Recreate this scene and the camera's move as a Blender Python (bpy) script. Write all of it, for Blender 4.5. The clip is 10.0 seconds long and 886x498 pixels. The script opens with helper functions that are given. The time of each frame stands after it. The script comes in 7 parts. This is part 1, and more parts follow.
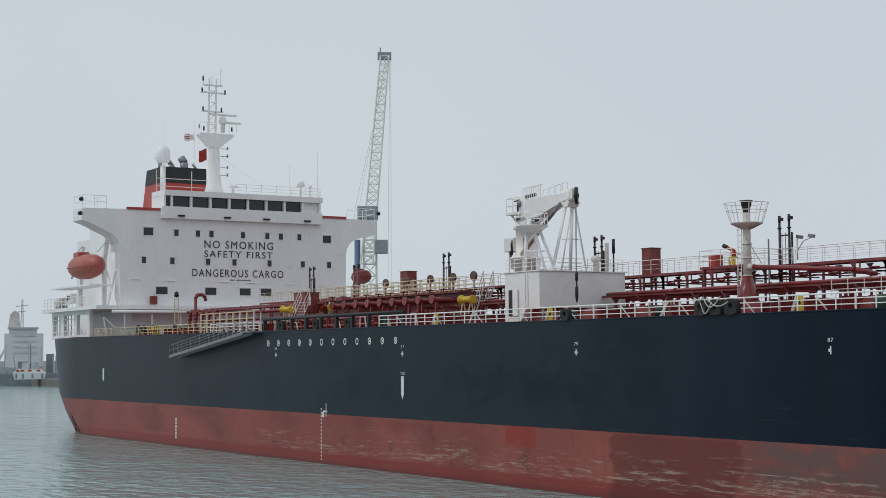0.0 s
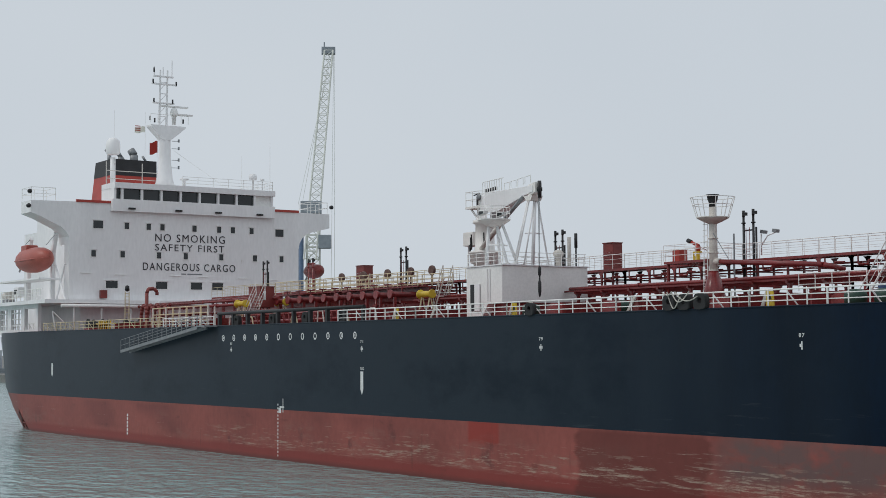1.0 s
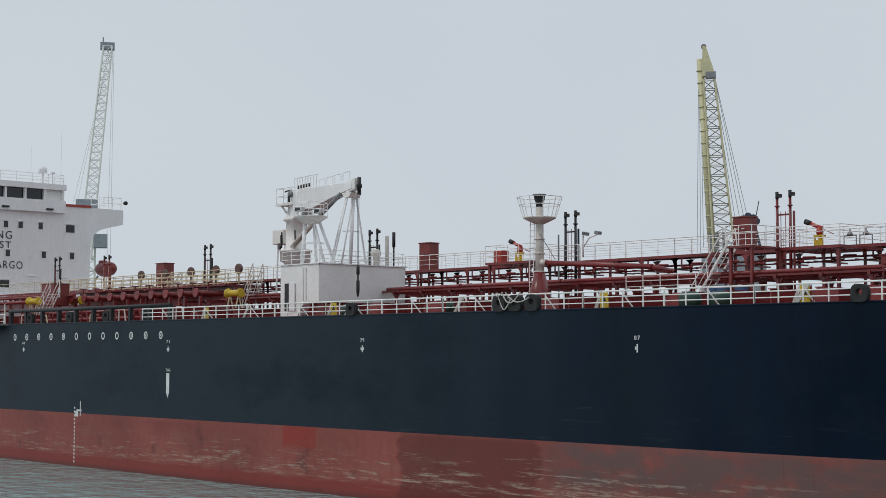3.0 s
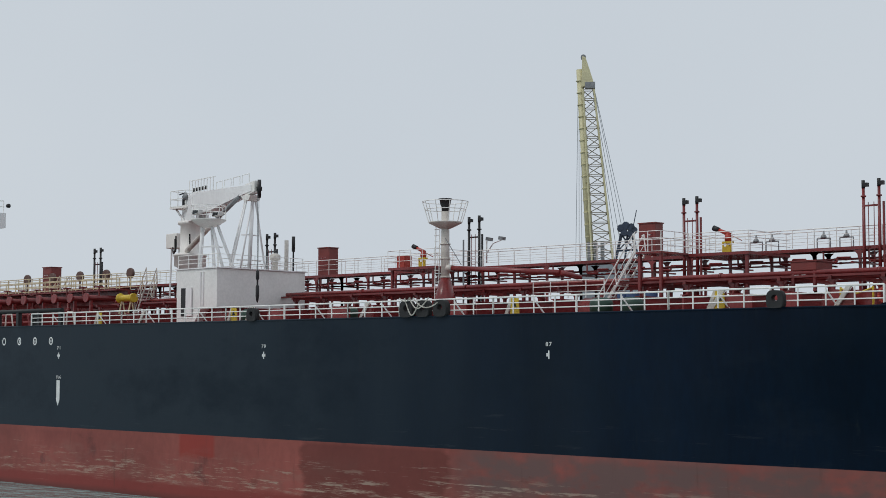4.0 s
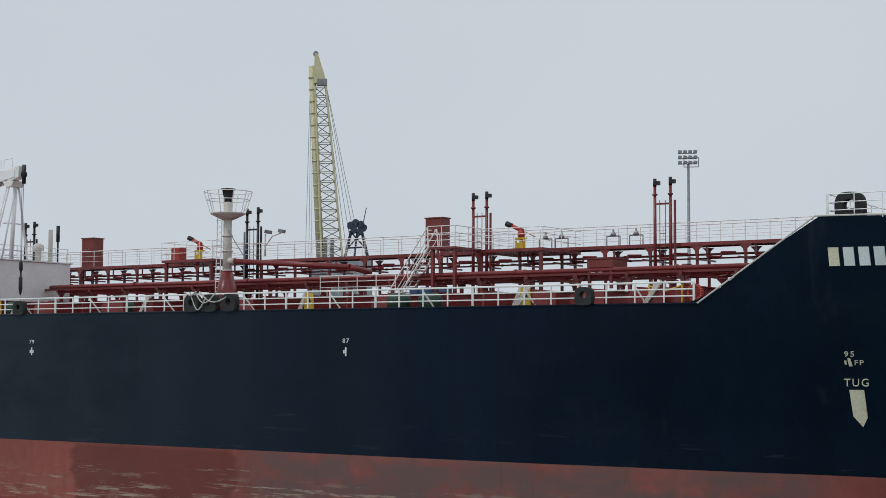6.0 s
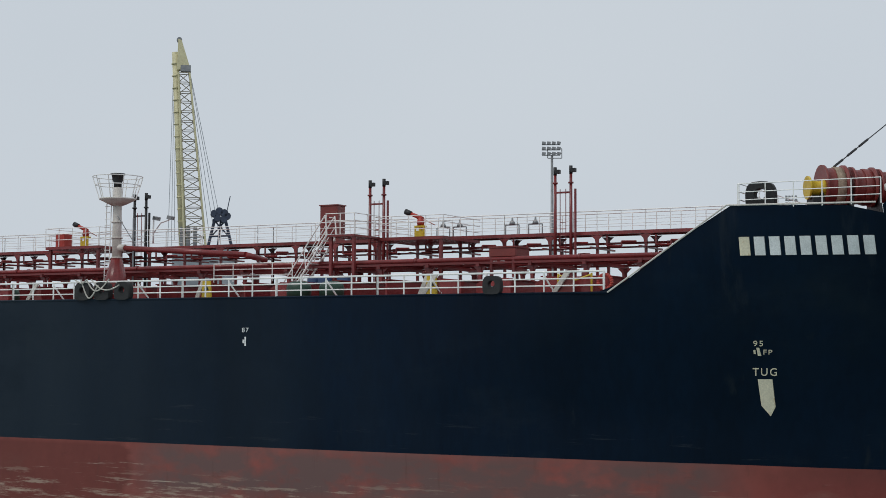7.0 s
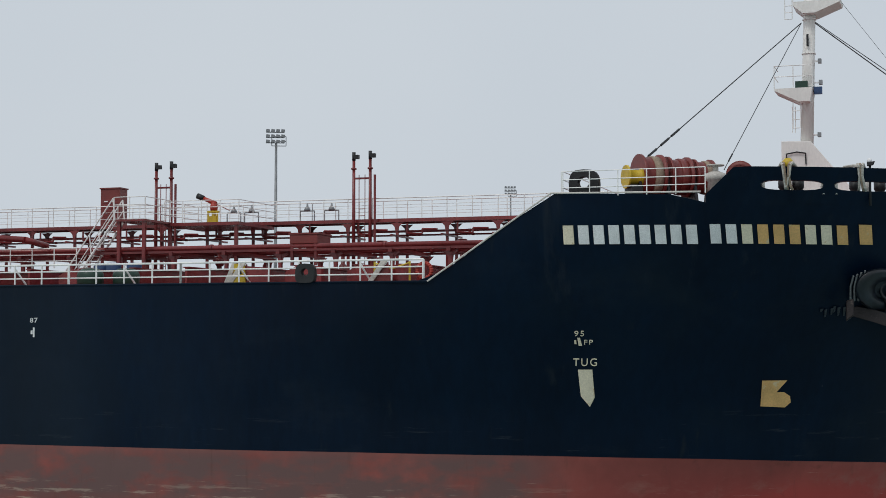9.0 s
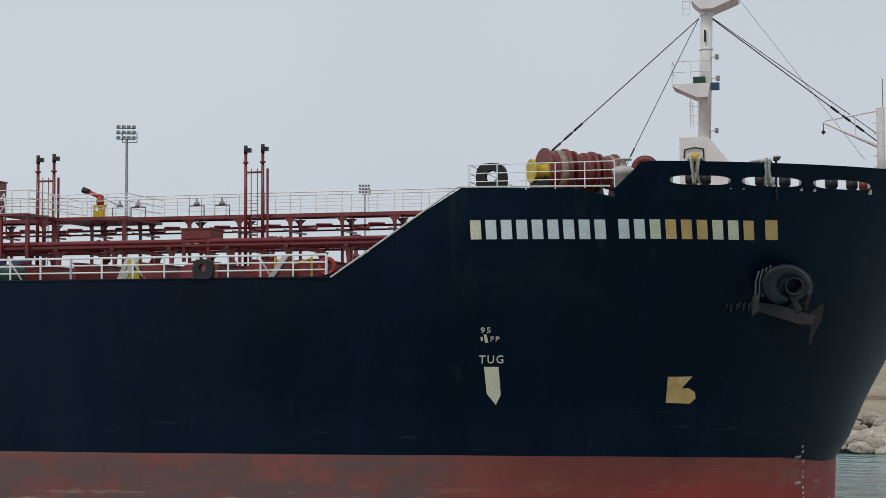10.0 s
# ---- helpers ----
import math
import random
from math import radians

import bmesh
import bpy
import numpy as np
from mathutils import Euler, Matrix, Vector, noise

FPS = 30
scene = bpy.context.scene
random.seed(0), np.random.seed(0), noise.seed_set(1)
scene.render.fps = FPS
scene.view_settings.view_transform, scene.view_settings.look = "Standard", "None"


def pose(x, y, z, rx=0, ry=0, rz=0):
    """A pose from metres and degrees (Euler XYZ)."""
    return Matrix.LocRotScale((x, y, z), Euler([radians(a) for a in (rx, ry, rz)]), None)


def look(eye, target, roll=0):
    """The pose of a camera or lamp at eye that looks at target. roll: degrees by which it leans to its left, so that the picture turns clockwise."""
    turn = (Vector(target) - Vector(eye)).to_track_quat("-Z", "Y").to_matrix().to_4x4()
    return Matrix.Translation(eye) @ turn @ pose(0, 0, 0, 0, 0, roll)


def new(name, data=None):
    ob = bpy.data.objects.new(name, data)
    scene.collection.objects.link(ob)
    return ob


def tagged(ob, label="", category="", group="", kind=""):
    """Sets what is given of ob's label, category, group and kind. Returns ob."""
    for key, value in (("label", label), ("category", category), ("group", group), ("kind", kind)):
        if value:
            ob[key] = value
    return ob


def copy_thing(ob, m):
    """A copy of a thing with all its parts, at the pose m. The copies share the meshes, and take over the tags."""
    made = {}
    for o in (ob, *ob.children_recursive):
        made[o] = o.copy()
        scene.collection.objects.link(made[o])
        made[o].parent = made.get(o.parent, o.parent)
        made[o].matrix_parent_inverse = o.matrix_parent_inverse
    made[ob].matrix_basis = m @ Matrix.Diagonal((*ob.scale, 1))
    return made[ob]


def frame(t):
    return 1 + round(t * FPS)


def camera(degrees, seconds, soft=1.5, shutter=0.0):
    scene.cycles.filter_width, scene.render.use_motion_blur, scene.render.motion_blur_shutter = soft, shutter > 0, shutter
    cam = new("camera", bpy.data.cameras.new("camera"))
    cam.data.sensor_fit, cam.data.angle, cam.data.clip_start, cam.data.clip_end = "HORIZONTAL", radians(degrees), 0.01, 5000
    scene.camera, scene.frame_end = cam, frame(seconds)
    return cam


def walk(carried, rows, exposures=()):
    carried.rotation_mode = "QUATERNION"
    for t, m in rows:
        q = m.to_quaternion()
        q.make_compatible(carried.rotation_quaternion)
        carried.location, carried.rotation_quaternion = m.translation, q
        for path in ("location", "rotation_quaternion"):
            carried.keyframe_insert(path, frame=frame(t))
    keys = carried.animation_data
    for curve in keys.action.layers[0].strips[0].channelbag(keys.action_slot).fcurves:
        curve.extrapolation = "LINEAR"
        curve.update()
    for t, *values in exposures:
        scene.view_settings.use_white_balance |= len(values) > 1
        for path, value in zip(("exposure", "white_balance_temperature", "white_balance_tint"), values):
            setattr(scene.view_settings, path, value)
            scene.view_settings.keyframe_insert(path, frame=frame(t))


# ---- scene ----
cam = camera(31.92, 10.0, soft=0.8)
EYE_X, EYE_Y = 39.913, -50.554
# seconds, height, yaw, pitch, roll
CAM_ROWS = [
    (0, 7.562, 58.121, 3.901, -0.401),
    (0.5, 7.553, 57.310, 3.781, -0.391),
    (1, 7.545, 56.028, 3.720, -0.333),
    (1.5, 7.521, 54.309, 3.692, -0.216),
    (2, 7.492, 52.280, 3.709, -0.077),
    (2.5, 7.460, 50.077, 3.747, 0.006),
    (4, 7.378, 43.472, 4.128, 0.110),
    (4.5, 7.373, 41.069, 4.238, 0.109),
    (5, 7.388, 38.532, 4.253, 0.149),
    (5.5, 7.403, 35.996, 4.164, 0.202),
    (7, 7.413, 28.466, 3.646, 0.195),
    (7.5, 7.428, 25.978, 3.465, 0.165),
    (8, 7.451, 23.467, 3.358, 0.176),
    (8.5, 7.491, 20.841, 3.254, 0.091),
    (9, 7.526, 18.248, 3.195, 0.009),
    (9.5, 7.518, 15.576, 3.155, -0.135),
    (10, 7.483, 12.850, 3.129, -0.246),
]
# seconds, headway, drift and swing of the ship
SHIP_ROWS = [
    (0, -8.965, -0.148, 0.00),
    (0.5, -8.245, 0.081, 0.00),
    (1, -7.406, 0.149, 0.00),
    (1.5, -6.530, 0.124, 0.00),
    (2, -5.639, 0.097, 0.00),
    (2.5, -4.684, 0.112, 0.00),
    (4, -1.881, 0.034, 0.00),
    (4.5, -0.916, 0.002, 0.00),
    (5, 0.000, 0.000, 0.00),
    (5.5, 0.849, 0.048, 0.00),
    (7, 3.544, -0.059, -0.05),
    (7.5, 4.463, -0.200, -0.08),
    (8, 5.326, -0.327, -0.14),
    (8.5, 6.250, -0.329, -0.17),
    (9, 7.098, -0.644, -0.30),
    (9.5, 7.930, -1.040, -0.48),
    (10, 8.742, -1.434, -0.68),
]
walk(cam, [(t, pose(EYE_X, EYE_Y, z, 90 + pitch, 0, yaw) @ pose(0, 0, 0, 0, 0, roll)) for t, z, yaw, pitch, roll in CAM_ROWS])

# ---- sky and light: a bright, hazy overcast ----
SUN_AZ, SUN_EL = 200.0, 50.0
world = bpy.data.worlds.new("overcast")
scene.world = world
world.use_nodes = True
wn, wl = world.node_tree.nodes, world.node_tree.links
wn.clear()
w_out = wn.new("ShaderNodeOutputWorld")
w_bg = wn.new("ShaderNodeBackground")
w_sky = wn.new("ShaderNodeTexSky")
w_sky.sky_type = "NISHITA"
w_sky.sun_disc = False
w_sky.sun_elevation, w_sky.sun_rotation = radians(SUN_EL), radians(SUN_AZ)
w_sky.air_density, w_sky.dust_density = 1.0, 3.0
w_hsv = wn.new("ShaderNodeHueSaturation")
w_hsv.inputs["Saturation"].default_value = 0.3
w_hsv.inputs["Value"].default_value = 0.05
w_mix = wn.new("ShaderNodeMix")
w_mix.data_type = "RGBA"
w_mix.inputs["Factor"].default_value = 0.93
w_tc = wn.new("ShaderNodeTexCoord")
w_no = wn.new("ShaderNodeTexNoise")
w_no.inputs["Scale"].default_value = 2.2
w_no.inputs["Detail"].default_value = 3
w_ramp = wn.new("ShaderNodeValToRGB")
w_ramp.color_ramp.elements[0].color = (0.575, 0.635, 0.70, 1)
w_ramp.color_ramp.elements[1].color = (0.625, 0.68, 0.735, 1)
w_ramp.color_ramp.elements[0].position, w_ramp.color_ramp.elements[1].position = 0.3, 0.7
wl.new(w_tc.outputs["Generated"], w_no.inputs["Vector"])
wl.new(w_no.outputs["Fac"], w_ramp.inputs["Fac"])
wl.new(w_sky.outputs["Color"], w_hsv.inputs["Color"])
wl.new(w_hsv.outputs["Color"], w_mix.inputs["A"])
wl.new(w_ramp.outputs["Color"], w_mix.inputs["B"])
wl.new(w_mix.outputs["Result"], w_bg.inputs["Color"])
w_bg.inputs["Strength"].default_value = 1.0
wl.new(w_bg.outputs["Background"], w_out.inputs["Surface"])
sun = new("sun", bpy.data.lights.new("sun", "SUN"))
sun.data.energy, sun.data.angle, sun.data.color = 0.8, radians(20), (1.0, 0.96, 0.9)
sun.matrix_world = look((0, 0, 50), Vector((0, 0, 50)) - Vector((math.sin(radians(SUN_AZ)) * math.cos(radians(SUN_EL)), math.cos(radians(SUN_AZ)) * math.cos(radians(SUN_EL)), math.sin(radians(SUN_EL)))))
scene.view_settings.exposure = 0.0


# ---- materials ----
def mat(name, base, rough=0.5, metal=0.0, vary=0.25, fine=0.12, scale=0.6, stain=None, stain_at=0.62, stretch=(1, 1, 1), bump=0.15, spec=0.5, emit=0.0, random_tint=0.0):
    """Paint with broad and fine variation, optional stains of another colour, and a little relief."""
    m = bpy.data.materials.new(name)
    m.use_nodes = True
    n, l = m.node_tree.nodes, m.node_tree.links
    b = n["Principled BSDF"]
    b.inputs["Roughness"].default_value, b.inputs["Metallic"].default_value = rough, metal
    b.inputs["Specular IOR Level"].default_value = spec
    tc = n.new("ShaderNodeTexCoord")
    mp = n.new("ShaderNodeMapping")
    mp.inputs["Scale"].default_value = stretch
    l.new(tc.outputs["Object"], mp.inputs["Vector"])
    big = n.new("ShaderNodeTexNoise")
    big.inputs["Scale"].default_value, big.inputs["Detail"].default_value = scale, 5
    small = n.new("ShaderNodeTexNoise")
    small.inputs["Scale"].default_value, small.inputs["Detail"].default_value = scale * 14, 4
    for k in (big, small):
        l.new(mp.outputs["Vector"], k.inputs["Vector"])
    ramp = n.new("ShaderNodeValToRGB")
    c = Vector(base)
    lo, hi = c * (1 - vary), c * (1 + vary)
    ramp.color_ramp.elements[0].color, ramp.color_ramp.elements[1].color = (*lo, 1), (*hi, 1)
    ramp.color_ramp.elements[0].position, ramp.color_ramp.elements[1].position = 0.32, 0.68
    l.new(big.outputs["Fac"], ramp.inputs["Fac"])
    mul = n.new("ShaderNodeMix")
    mul.data_type, mul.blend_type = "RGBA", "MULTIPLY"
    mul.inputs["Factor"].default_value = 1.0
    r2 = n.new("ShaderNodeValToRGB")
    r2.color_ramp.elements[0].color, r2.color_ramp.elements[1].color = (1 - fine,) * 3 + (1,), (1 + fine,) * 3 + (1,)
    r2.color_ramp.elements[0].position, r2.color_ramp.elements[1].position = 0.35, 0.65
    l.new(small.outputs["Fac"], r2.inputs["Fac"])
    l.new(ramp.outputs["Color"], mul.inputs["A"])
    l.new(r2.outputs["Color"], mul.inputs["B"])
    col = mul.outputs["Result"]
    if random_tint:
        oi = n.new("ShaderNodeObjectInfo")
        mr = n.new("ShaderNodeMapRange")
        mr.inputs["To Min"].default_value, mr.inputs["To Max"].default_value = 1 - random_tint, 1 + random_tint
        l.new(oi.outputs["Random"], mr.inputs["Value"])
        hs = n.new("ShaderNodeHueSaturation")
        l.new(mr.outputs["Result"], hs.inputs["Value"])
        l.new(col, hs.inputs["Color"])
        col = hs.outputs["Color"]
    if stain:
        sn = n.new("ShaderNodeTexNoise")
        sn.inputs["Scale"].default_value, sn.inputs["Detail"].default_value = scale * 2.3, 8
        sn.inputs["Roughness"].default_value = 0.65
        l.new(mp.outputs["Vector"], sn.inputs["Vector"])
        sr = n.new("ShaderNodeValToRGB")
        sr.color_ramp.elements[0].position, sr.color_ramp.elements[1].position = stain_at, min(1, stain_at + 0.07)
        l.new(sn.outputs["Fac"], sr.inputs["Fac"])
        sm = n.new("ShaderNodeMix")
        sm.data_type = "RGBA"
        l.new(sr.outputs["Color"], sm.inputs["Factor"])
        l.new(col, sm.inputs["A"])
        sm.inputs["B"].default_value = (*stain, 1)
        col = sm.outputs["Result"]
    l.new(col, b.inputs["Base Color"])
    if emit:
        l.new(col, b.inputs["Emission Color"])
        b.inputs["Emission Strength"].default_value = emit
    if bump:
        bp = n.new("ShaderNodeBump")
        bp.inputs["Strength"].default_value, bp.inputs["Distance"].default_value = bump, 0.03
        l.new(small.outputs["Fac"], bp.inputs["Height"])
        l.new(bp.outputs["Normal"], b.inputs["Normal"])
    return m


M_HULL = mat("hull_navy_paint", (0.0013, 0.0078, 0.0200), 0.36, vary=0.22, fine=0.1, scale=0.35, stain=(0.008, 0.014, 0.022), stain_at=0.64, stretch=(1, 1, 0.25), bump=0.08, spec=0.5)
M_HULL.node_tree.nodes["Principled BSDF"].inputs["IOR"].default_value = 1.2
M_WHITE = mat("white_marine_paint", (0.86, 0.85, 0.85), 0.45, vary=0.05, fine=0.03, scale=0.3, stain=(0.58, 0.54, 0.50), stain_at=0.70, stretch=(1, 1, 0.3), bump=0.05)
M_CREAM = mat("weathered_white_paint", (0.62, 0.58, 0.53), 0.5, vary=0.12, fine=0.1, scale=1.2, stain=(0.30, 0.13, 0.06), stain_at=0.68, bump=0.1)
M_CREAMW = mat("warm_white_paint", (0.86, 0.83, 0.79), 0.45, vary=0.05, fine=0.04, scale=0.8, stain=(0.52, 0.40, 0.30), stain_at=0.70, stretch=(1, 1, 0.35), bump=0.05)
M_BOLSTER = mat("chain_scraped_paint", (0.010, 0.014, 0.021), 0.3, vary=0.6, fine=0.5, scale=1.3, stain=(0.13, 0.13, 0.14), stain_at=0.67, bump=0.3)
M_TAN = mat("tan_rope", (0.34, 0.26, 0.19), 0.9, vary=0.2, fine=0.3, scale=5, bump=0.4)
M_GREYW = mat("grey_white_panel", (0.84, 0.83, 0.81), 0.5, vary=0.06, fine=0.04, scale=0.5, bump=0.05)
M_RAILW = mat("rail_white_paint", (0.88, 0.87, 0.84), 0.45, vary=0.08, fine=0.06, scale=1.5, bump=0)
M_RAILY = mat("rail_yellowed_paint", (0.64, 0.55, 0.36), 0.5, vary=0.15, fine=0.1, scale=1.5, stain=(0.28, 0.14, 0.07), stain_at=0.66, bump=0)
M_RED = mat("deck_red_paint", (0.20, 0.030, 0.030), 0.27, vary=0.22, fine=0.15, scale=0.8, stain=(0.08, 0.04, 0.03), stain_at=0.66, random_tint=0.18)
M_REDB = mat("red_oxide_box_paint", (0.20, 0.034, 0.029), 0.45, vary=0.15, fine=0.08, scale=0.9)
M_BRIGHTRED = mat("bright_red_paint", (0.42, 0.045, 0.03), 0.45, vary=0.12, fine=0.06, scale=0.9)
M_ORANGE = mat("lifeboat_orange", (0.41, 0.10, 0.075), 0.45, vary=0.1, fine=0.06, scale=0.9, stain=(0.26, 0.07, 0.045), stain_at=0.62)
M_YELLOW = mat("safety_yellow", (0.62, 0.43, 0.03), 0.45, vary=0.12, fine=0.08, scale=2.0)
M_BLACK = mat("black_paint", (0.012, 0.012, 0.014), 0.5, vary=0.3, fine=0.2, scale=1.5)
M_RUBBER = mat("black_rubber", (0.018, 0.018, 0.019), 0.75, vary=0.3, fine=0.2, scale=3.0, bump=0.4)
M_STEEL = mat("grey_galvanised_steel", (0.25, 0.26, 0.27), 0.5, metal=0.4, vary=0.15, fine=0.1, scale=2.0)
M_GREEN = mat("green_drum_paint", (0.014, 0.05, 0.033), 0.5, vary=0.2, scale=1.0)
M_BLUE = mat("blue_paint", (0.03, 0.07, 0.17), 0.5, vary=0.2, scale=0.5)
M_ROPE = mat("rope_fibre", (0.52, 0.49, 0.44), 0.9, vary=0.25, fine=0.3, scale=6, bump=0.5)
M_GLASS = mat("dark_window_glass", (0.015, 0.018, 0.02), 0.08, vary=0.4, fine=0.0, scale=0.7, bump=0)
M_MARK = mat("hull_marking_white", (0.74, 0.75, 0.74), 0.6, vary=0.1, fine=0.1, scale=2.0)
M_MARKY = mat("hull_marking_yellowed", (0.74, 0.67, 0.50), 0.6, vary=0.1, fine=0.08, scale=1.2, stain=(0.56, 0.40, 0.20), stain_at=0.60)
M_MARKO = mat("hull_marking_rusted", (0.66, 0.40, 0.15), 0.6, vary=0.15, fine=0.08, scale=1.2, stain=(0.62, 0.50, 0.30), stain_at=0.58)
M_LETTER = mat("dark_letter_paint", (0.035, 0.032, 0.04), 0.6, vary=0.2, scale=1.0, bump=0)
M_YCRANE = mat("crane_pale_yellow", (0.62, 0.58, 0.36), 0.5, vary=0.1, fine=0.06, scale=0.3)
# distance haze is put into the base colours of the next three
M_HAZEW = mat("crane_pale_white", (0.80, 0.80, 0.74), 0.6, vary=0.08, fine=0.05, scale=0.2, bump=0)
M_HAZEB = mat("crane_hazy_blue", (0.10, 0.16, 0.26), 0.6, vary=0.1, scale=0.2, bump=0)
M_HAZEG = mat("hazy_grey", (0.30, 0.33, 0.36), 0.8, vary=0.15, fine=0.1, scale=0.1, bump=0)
M_CONC = mat("quay_concrete", (0.36, 0.29, 0.215), 0.85, vary=0.15, fine=0.12, scale=0.4, stain=(0.2, 0.18, 0.15), stain_at=0.6)
M_ROCK = mat("pale_riprap_rock", (0.46, 0.39, 0.32), 0.9, vary=0.25, fine=0.2, scale=0.8, bump=0.6, random_tint=0.25)
M_GROUND = mat("dusty_yard_ground", (0.20, 0.20, 0.19), 0.95, vary=0.2, fine=0.15, scale=0.05)


def boot_material():
    """Red boot-topping: horizontal scrapes, a newer red patch, faded grey stretches and a dark damp foot."""
    m = mat("boot_red_antifouling", (0.27, 0.074, 0.06), 0.5, vary=0.16, fine=0.07, scale=0.16, stain=(0.17, 0.05, 0.044), stain_at=0.62, stretch=(1, 1, 0.8), bump=0.12)
    n, l = m.node_tree.nodes, m.node_tree.links
    b = n["Principled BSDF"]
    col = b.inputs["Base Color"].links[0].from_socket
    tc = n.new("ShaderNodeTexCoord")
    sep = n.new("ShaderNodeSeparateXYZ")
    l.new(tc.outputs["Object"], sep.inputs["Vector"])

    def math_node(op, a, bval=None, clamp=False):
        k = n.new("ShaderNodeMath")
        k.operation, k.use_clamp = op, clamp
        for i, v in enumerate((a, bval)):
            if v is None:
                continue
            if isinstance(v, (int, float)):
                k.inputs[i].default_value = v
            else:
                l.new(v, k.inputs[i])
        return k.outputs[0]

    def band(sock, lo, hi, soft):
        up = math_node("MULTIPLY", math_node("SUBTRACT", sock, lo), 1 / soft, True)
        dn = math_node("MULTIPLY", math_node("SUBTRACT", hi, sock), 1 / soft, True)
        return math_node("MULTIPLY", up, dn)

    def over(col, fac, rgb):
        k = n.new("ShaderNodeMix")
        k.data_type = "RGBA"
        l.new(fac, k.inputs["Factor"])
        l.new(col, k.inputs["A"])
        k.inputs["B"].default_value = (*rgb, 1)
        return k.outputs["Result"]

    def stretched(scale, sx, sz, detail=6, rough=0.6):
        mp = n.new("ShaderNodeMapping")
        mp.inputs["Scale"].default_value = (sx, 1, sz)
        l.new(tc.outputs["Object"], mp.inputs["Vector"])
        k = n.new("ShaderNodeTexNoise")
        k.inputs["Scale"].default_value, k.inputs["Detail"].default_value, k.inputs["Roughness"].default_value = scale, detail, rough
        l.new(mp.outputs["Vector"], k.inputs["Vector"])
        return k.outputs["Fac"]

    x, z = sep.outputs["X"], sep.outputs["Z"]
    # fresh red patch
    col = over(col, math_node("MULTIPLY", band(x, -25.6, -22.4, 0.25), math_node("MULTIPLY", band(z, 2.2, 3.6, 0.2), 0.8)), (0.30, 0.035, 0.025))
    # bright lower strip towards the bow
    col = over(col, math_node("MULTIPLY", band(x, 17.0, 60.0, 8.0), math_node("MULTIPLY", band(z, -2, 3.0, 1.2), 0.75)), (0.33, 0.036, 0.03))
    # redder, newer paint low down, and dull brown patches higher up
    col = over(col, math_node("MULTIPLY", band(z, -3, 0.95, 0.25), 0.75), (0.235, 0.036, 0.03))
    pat = math_node("MULTIPLY", math_node("SUBTRACT", stretched(0.12, 1.0, 1.6, 2, 0.4), 0.52), 9.0, True)
    col = over(col, math_node("MULTIPLY", pat, math_node("MULTIPLY", band(z, 1.0, 3.5, 0.3), 0.5)), (0.15, 0.036, 0.032))
    # large old scraped fields with blotchy edges, and rusty brown spots
    f = math_node("MULTIPLY", math_node("SUBTRACT", stretched(0.45, 0.5, 1.7, 9, 0.7), 0.53), 9.0, True)
    col = over(col, math_node("MULTIPLY", f, math_node("MULTIPLY", band(z, 0.5, 3.0, 0.7), 0.5)), (0.27, 0.125, 0.10))
    # darker brown patch
    col = over(col, math_node("MULTIPLY", band(math_node("ADD", x, math_node("MULTIPLY", stretched(0.9, 0.3, 1.2), -2.4)), -17.1, -7.0, 0.35), math_node("MULTIPLY", band(z, -1, 3.6, 0.3), 0.62)), (0.105, 0.024, 0.019))
    # faded greyish stretch high on the boot, forward of amidships
    grey = math_node("MULTIPLY", band(x, -6.0, 20.0, 2.0), band(z, 1.0, 4.0, 0.9))
    grey = math_node("MULTIPLY", grey, math_node("MULTIPLY", math_node("SUBTRACT", stretched(0.5, 1, 2.0), 0.30), 4.5, True))
    col = over(col, math_node("MULTIPLY", grey, 0.9), (0.135, 0.085, 0.08))
    # one long pale rub mark
    rub = math_node("MULTIPLY", math_node("SUBTRACT", stretched(0.9, 0.5, 8.0, 8, 0.75), 0.53), 12.0, True)
    rub = math_node("MULTIPLY", rub, math_node("MULTIPLY", band(z, 0.7, 1.6, 0.3), band(x, -60.0, 14.0, 10.0)))
    col = over(col, math_node("MULTIPLY", rub, 0.75), (0.48, 0.37, 0.29))
    # pale horizontal scrapes
    s = math_node("MULTIPLY", math_node("SUBTRACT", stretched(0.9, 0.55, 6.0, 8, 0.7), 0.555), 16.0, True)
    s = math_node("MULTIPLY", s, band(z, 0.6, 2.4, 0.6))
    s = math_node("MULTIPLY", s, band(x, -62.0, 23.0, 8.0))
    col = over(col, math_node("MULTIPLY", s, 0.65), (0.42, 0.33, 0.26))
    s2 = math_node("MULTIPLY", math_node("SUBTRACT", stretched(0.35, 0.5, 14.0, 8, 0.75), 0.63), 14.0, True)
    s2 = math_node("MULTIPLY", s2, band(z, 0.2, 3.0, 0.5))
    col = over(col, math_node("MULTIPLY", s2, 0.8), (0.55, 0.46, 0.38))
    g = math_node("MULTIPLY", math_node("SUBTRACT", stretched(0.8, 0.6, 1.5, 6, 0.65), 0.62), 14.0, True)
    col = over(col, math_node("MULTIPLY", g, 0.35), (0.10, 0.03, 0.022))
    # rust runs
    v = math_node("MULTIPLY", math_node("SUBTRACT", stretched(1.0, 2.5, 0.25, 5, 0.6), 0.62), 7.0, True)
    col = over(col, math_node("MULTIPLY", v, 0.5), (0.10, 0.04, 0.03))
    # damp, weedy foot
    col = over(col, math_node("MULTIPLY", band(z, -5, 0.35, 0.35), 0.6), (0.06, 0.035, 0.03))
    l.new(col, b.inputs["Base Color"])
    return m


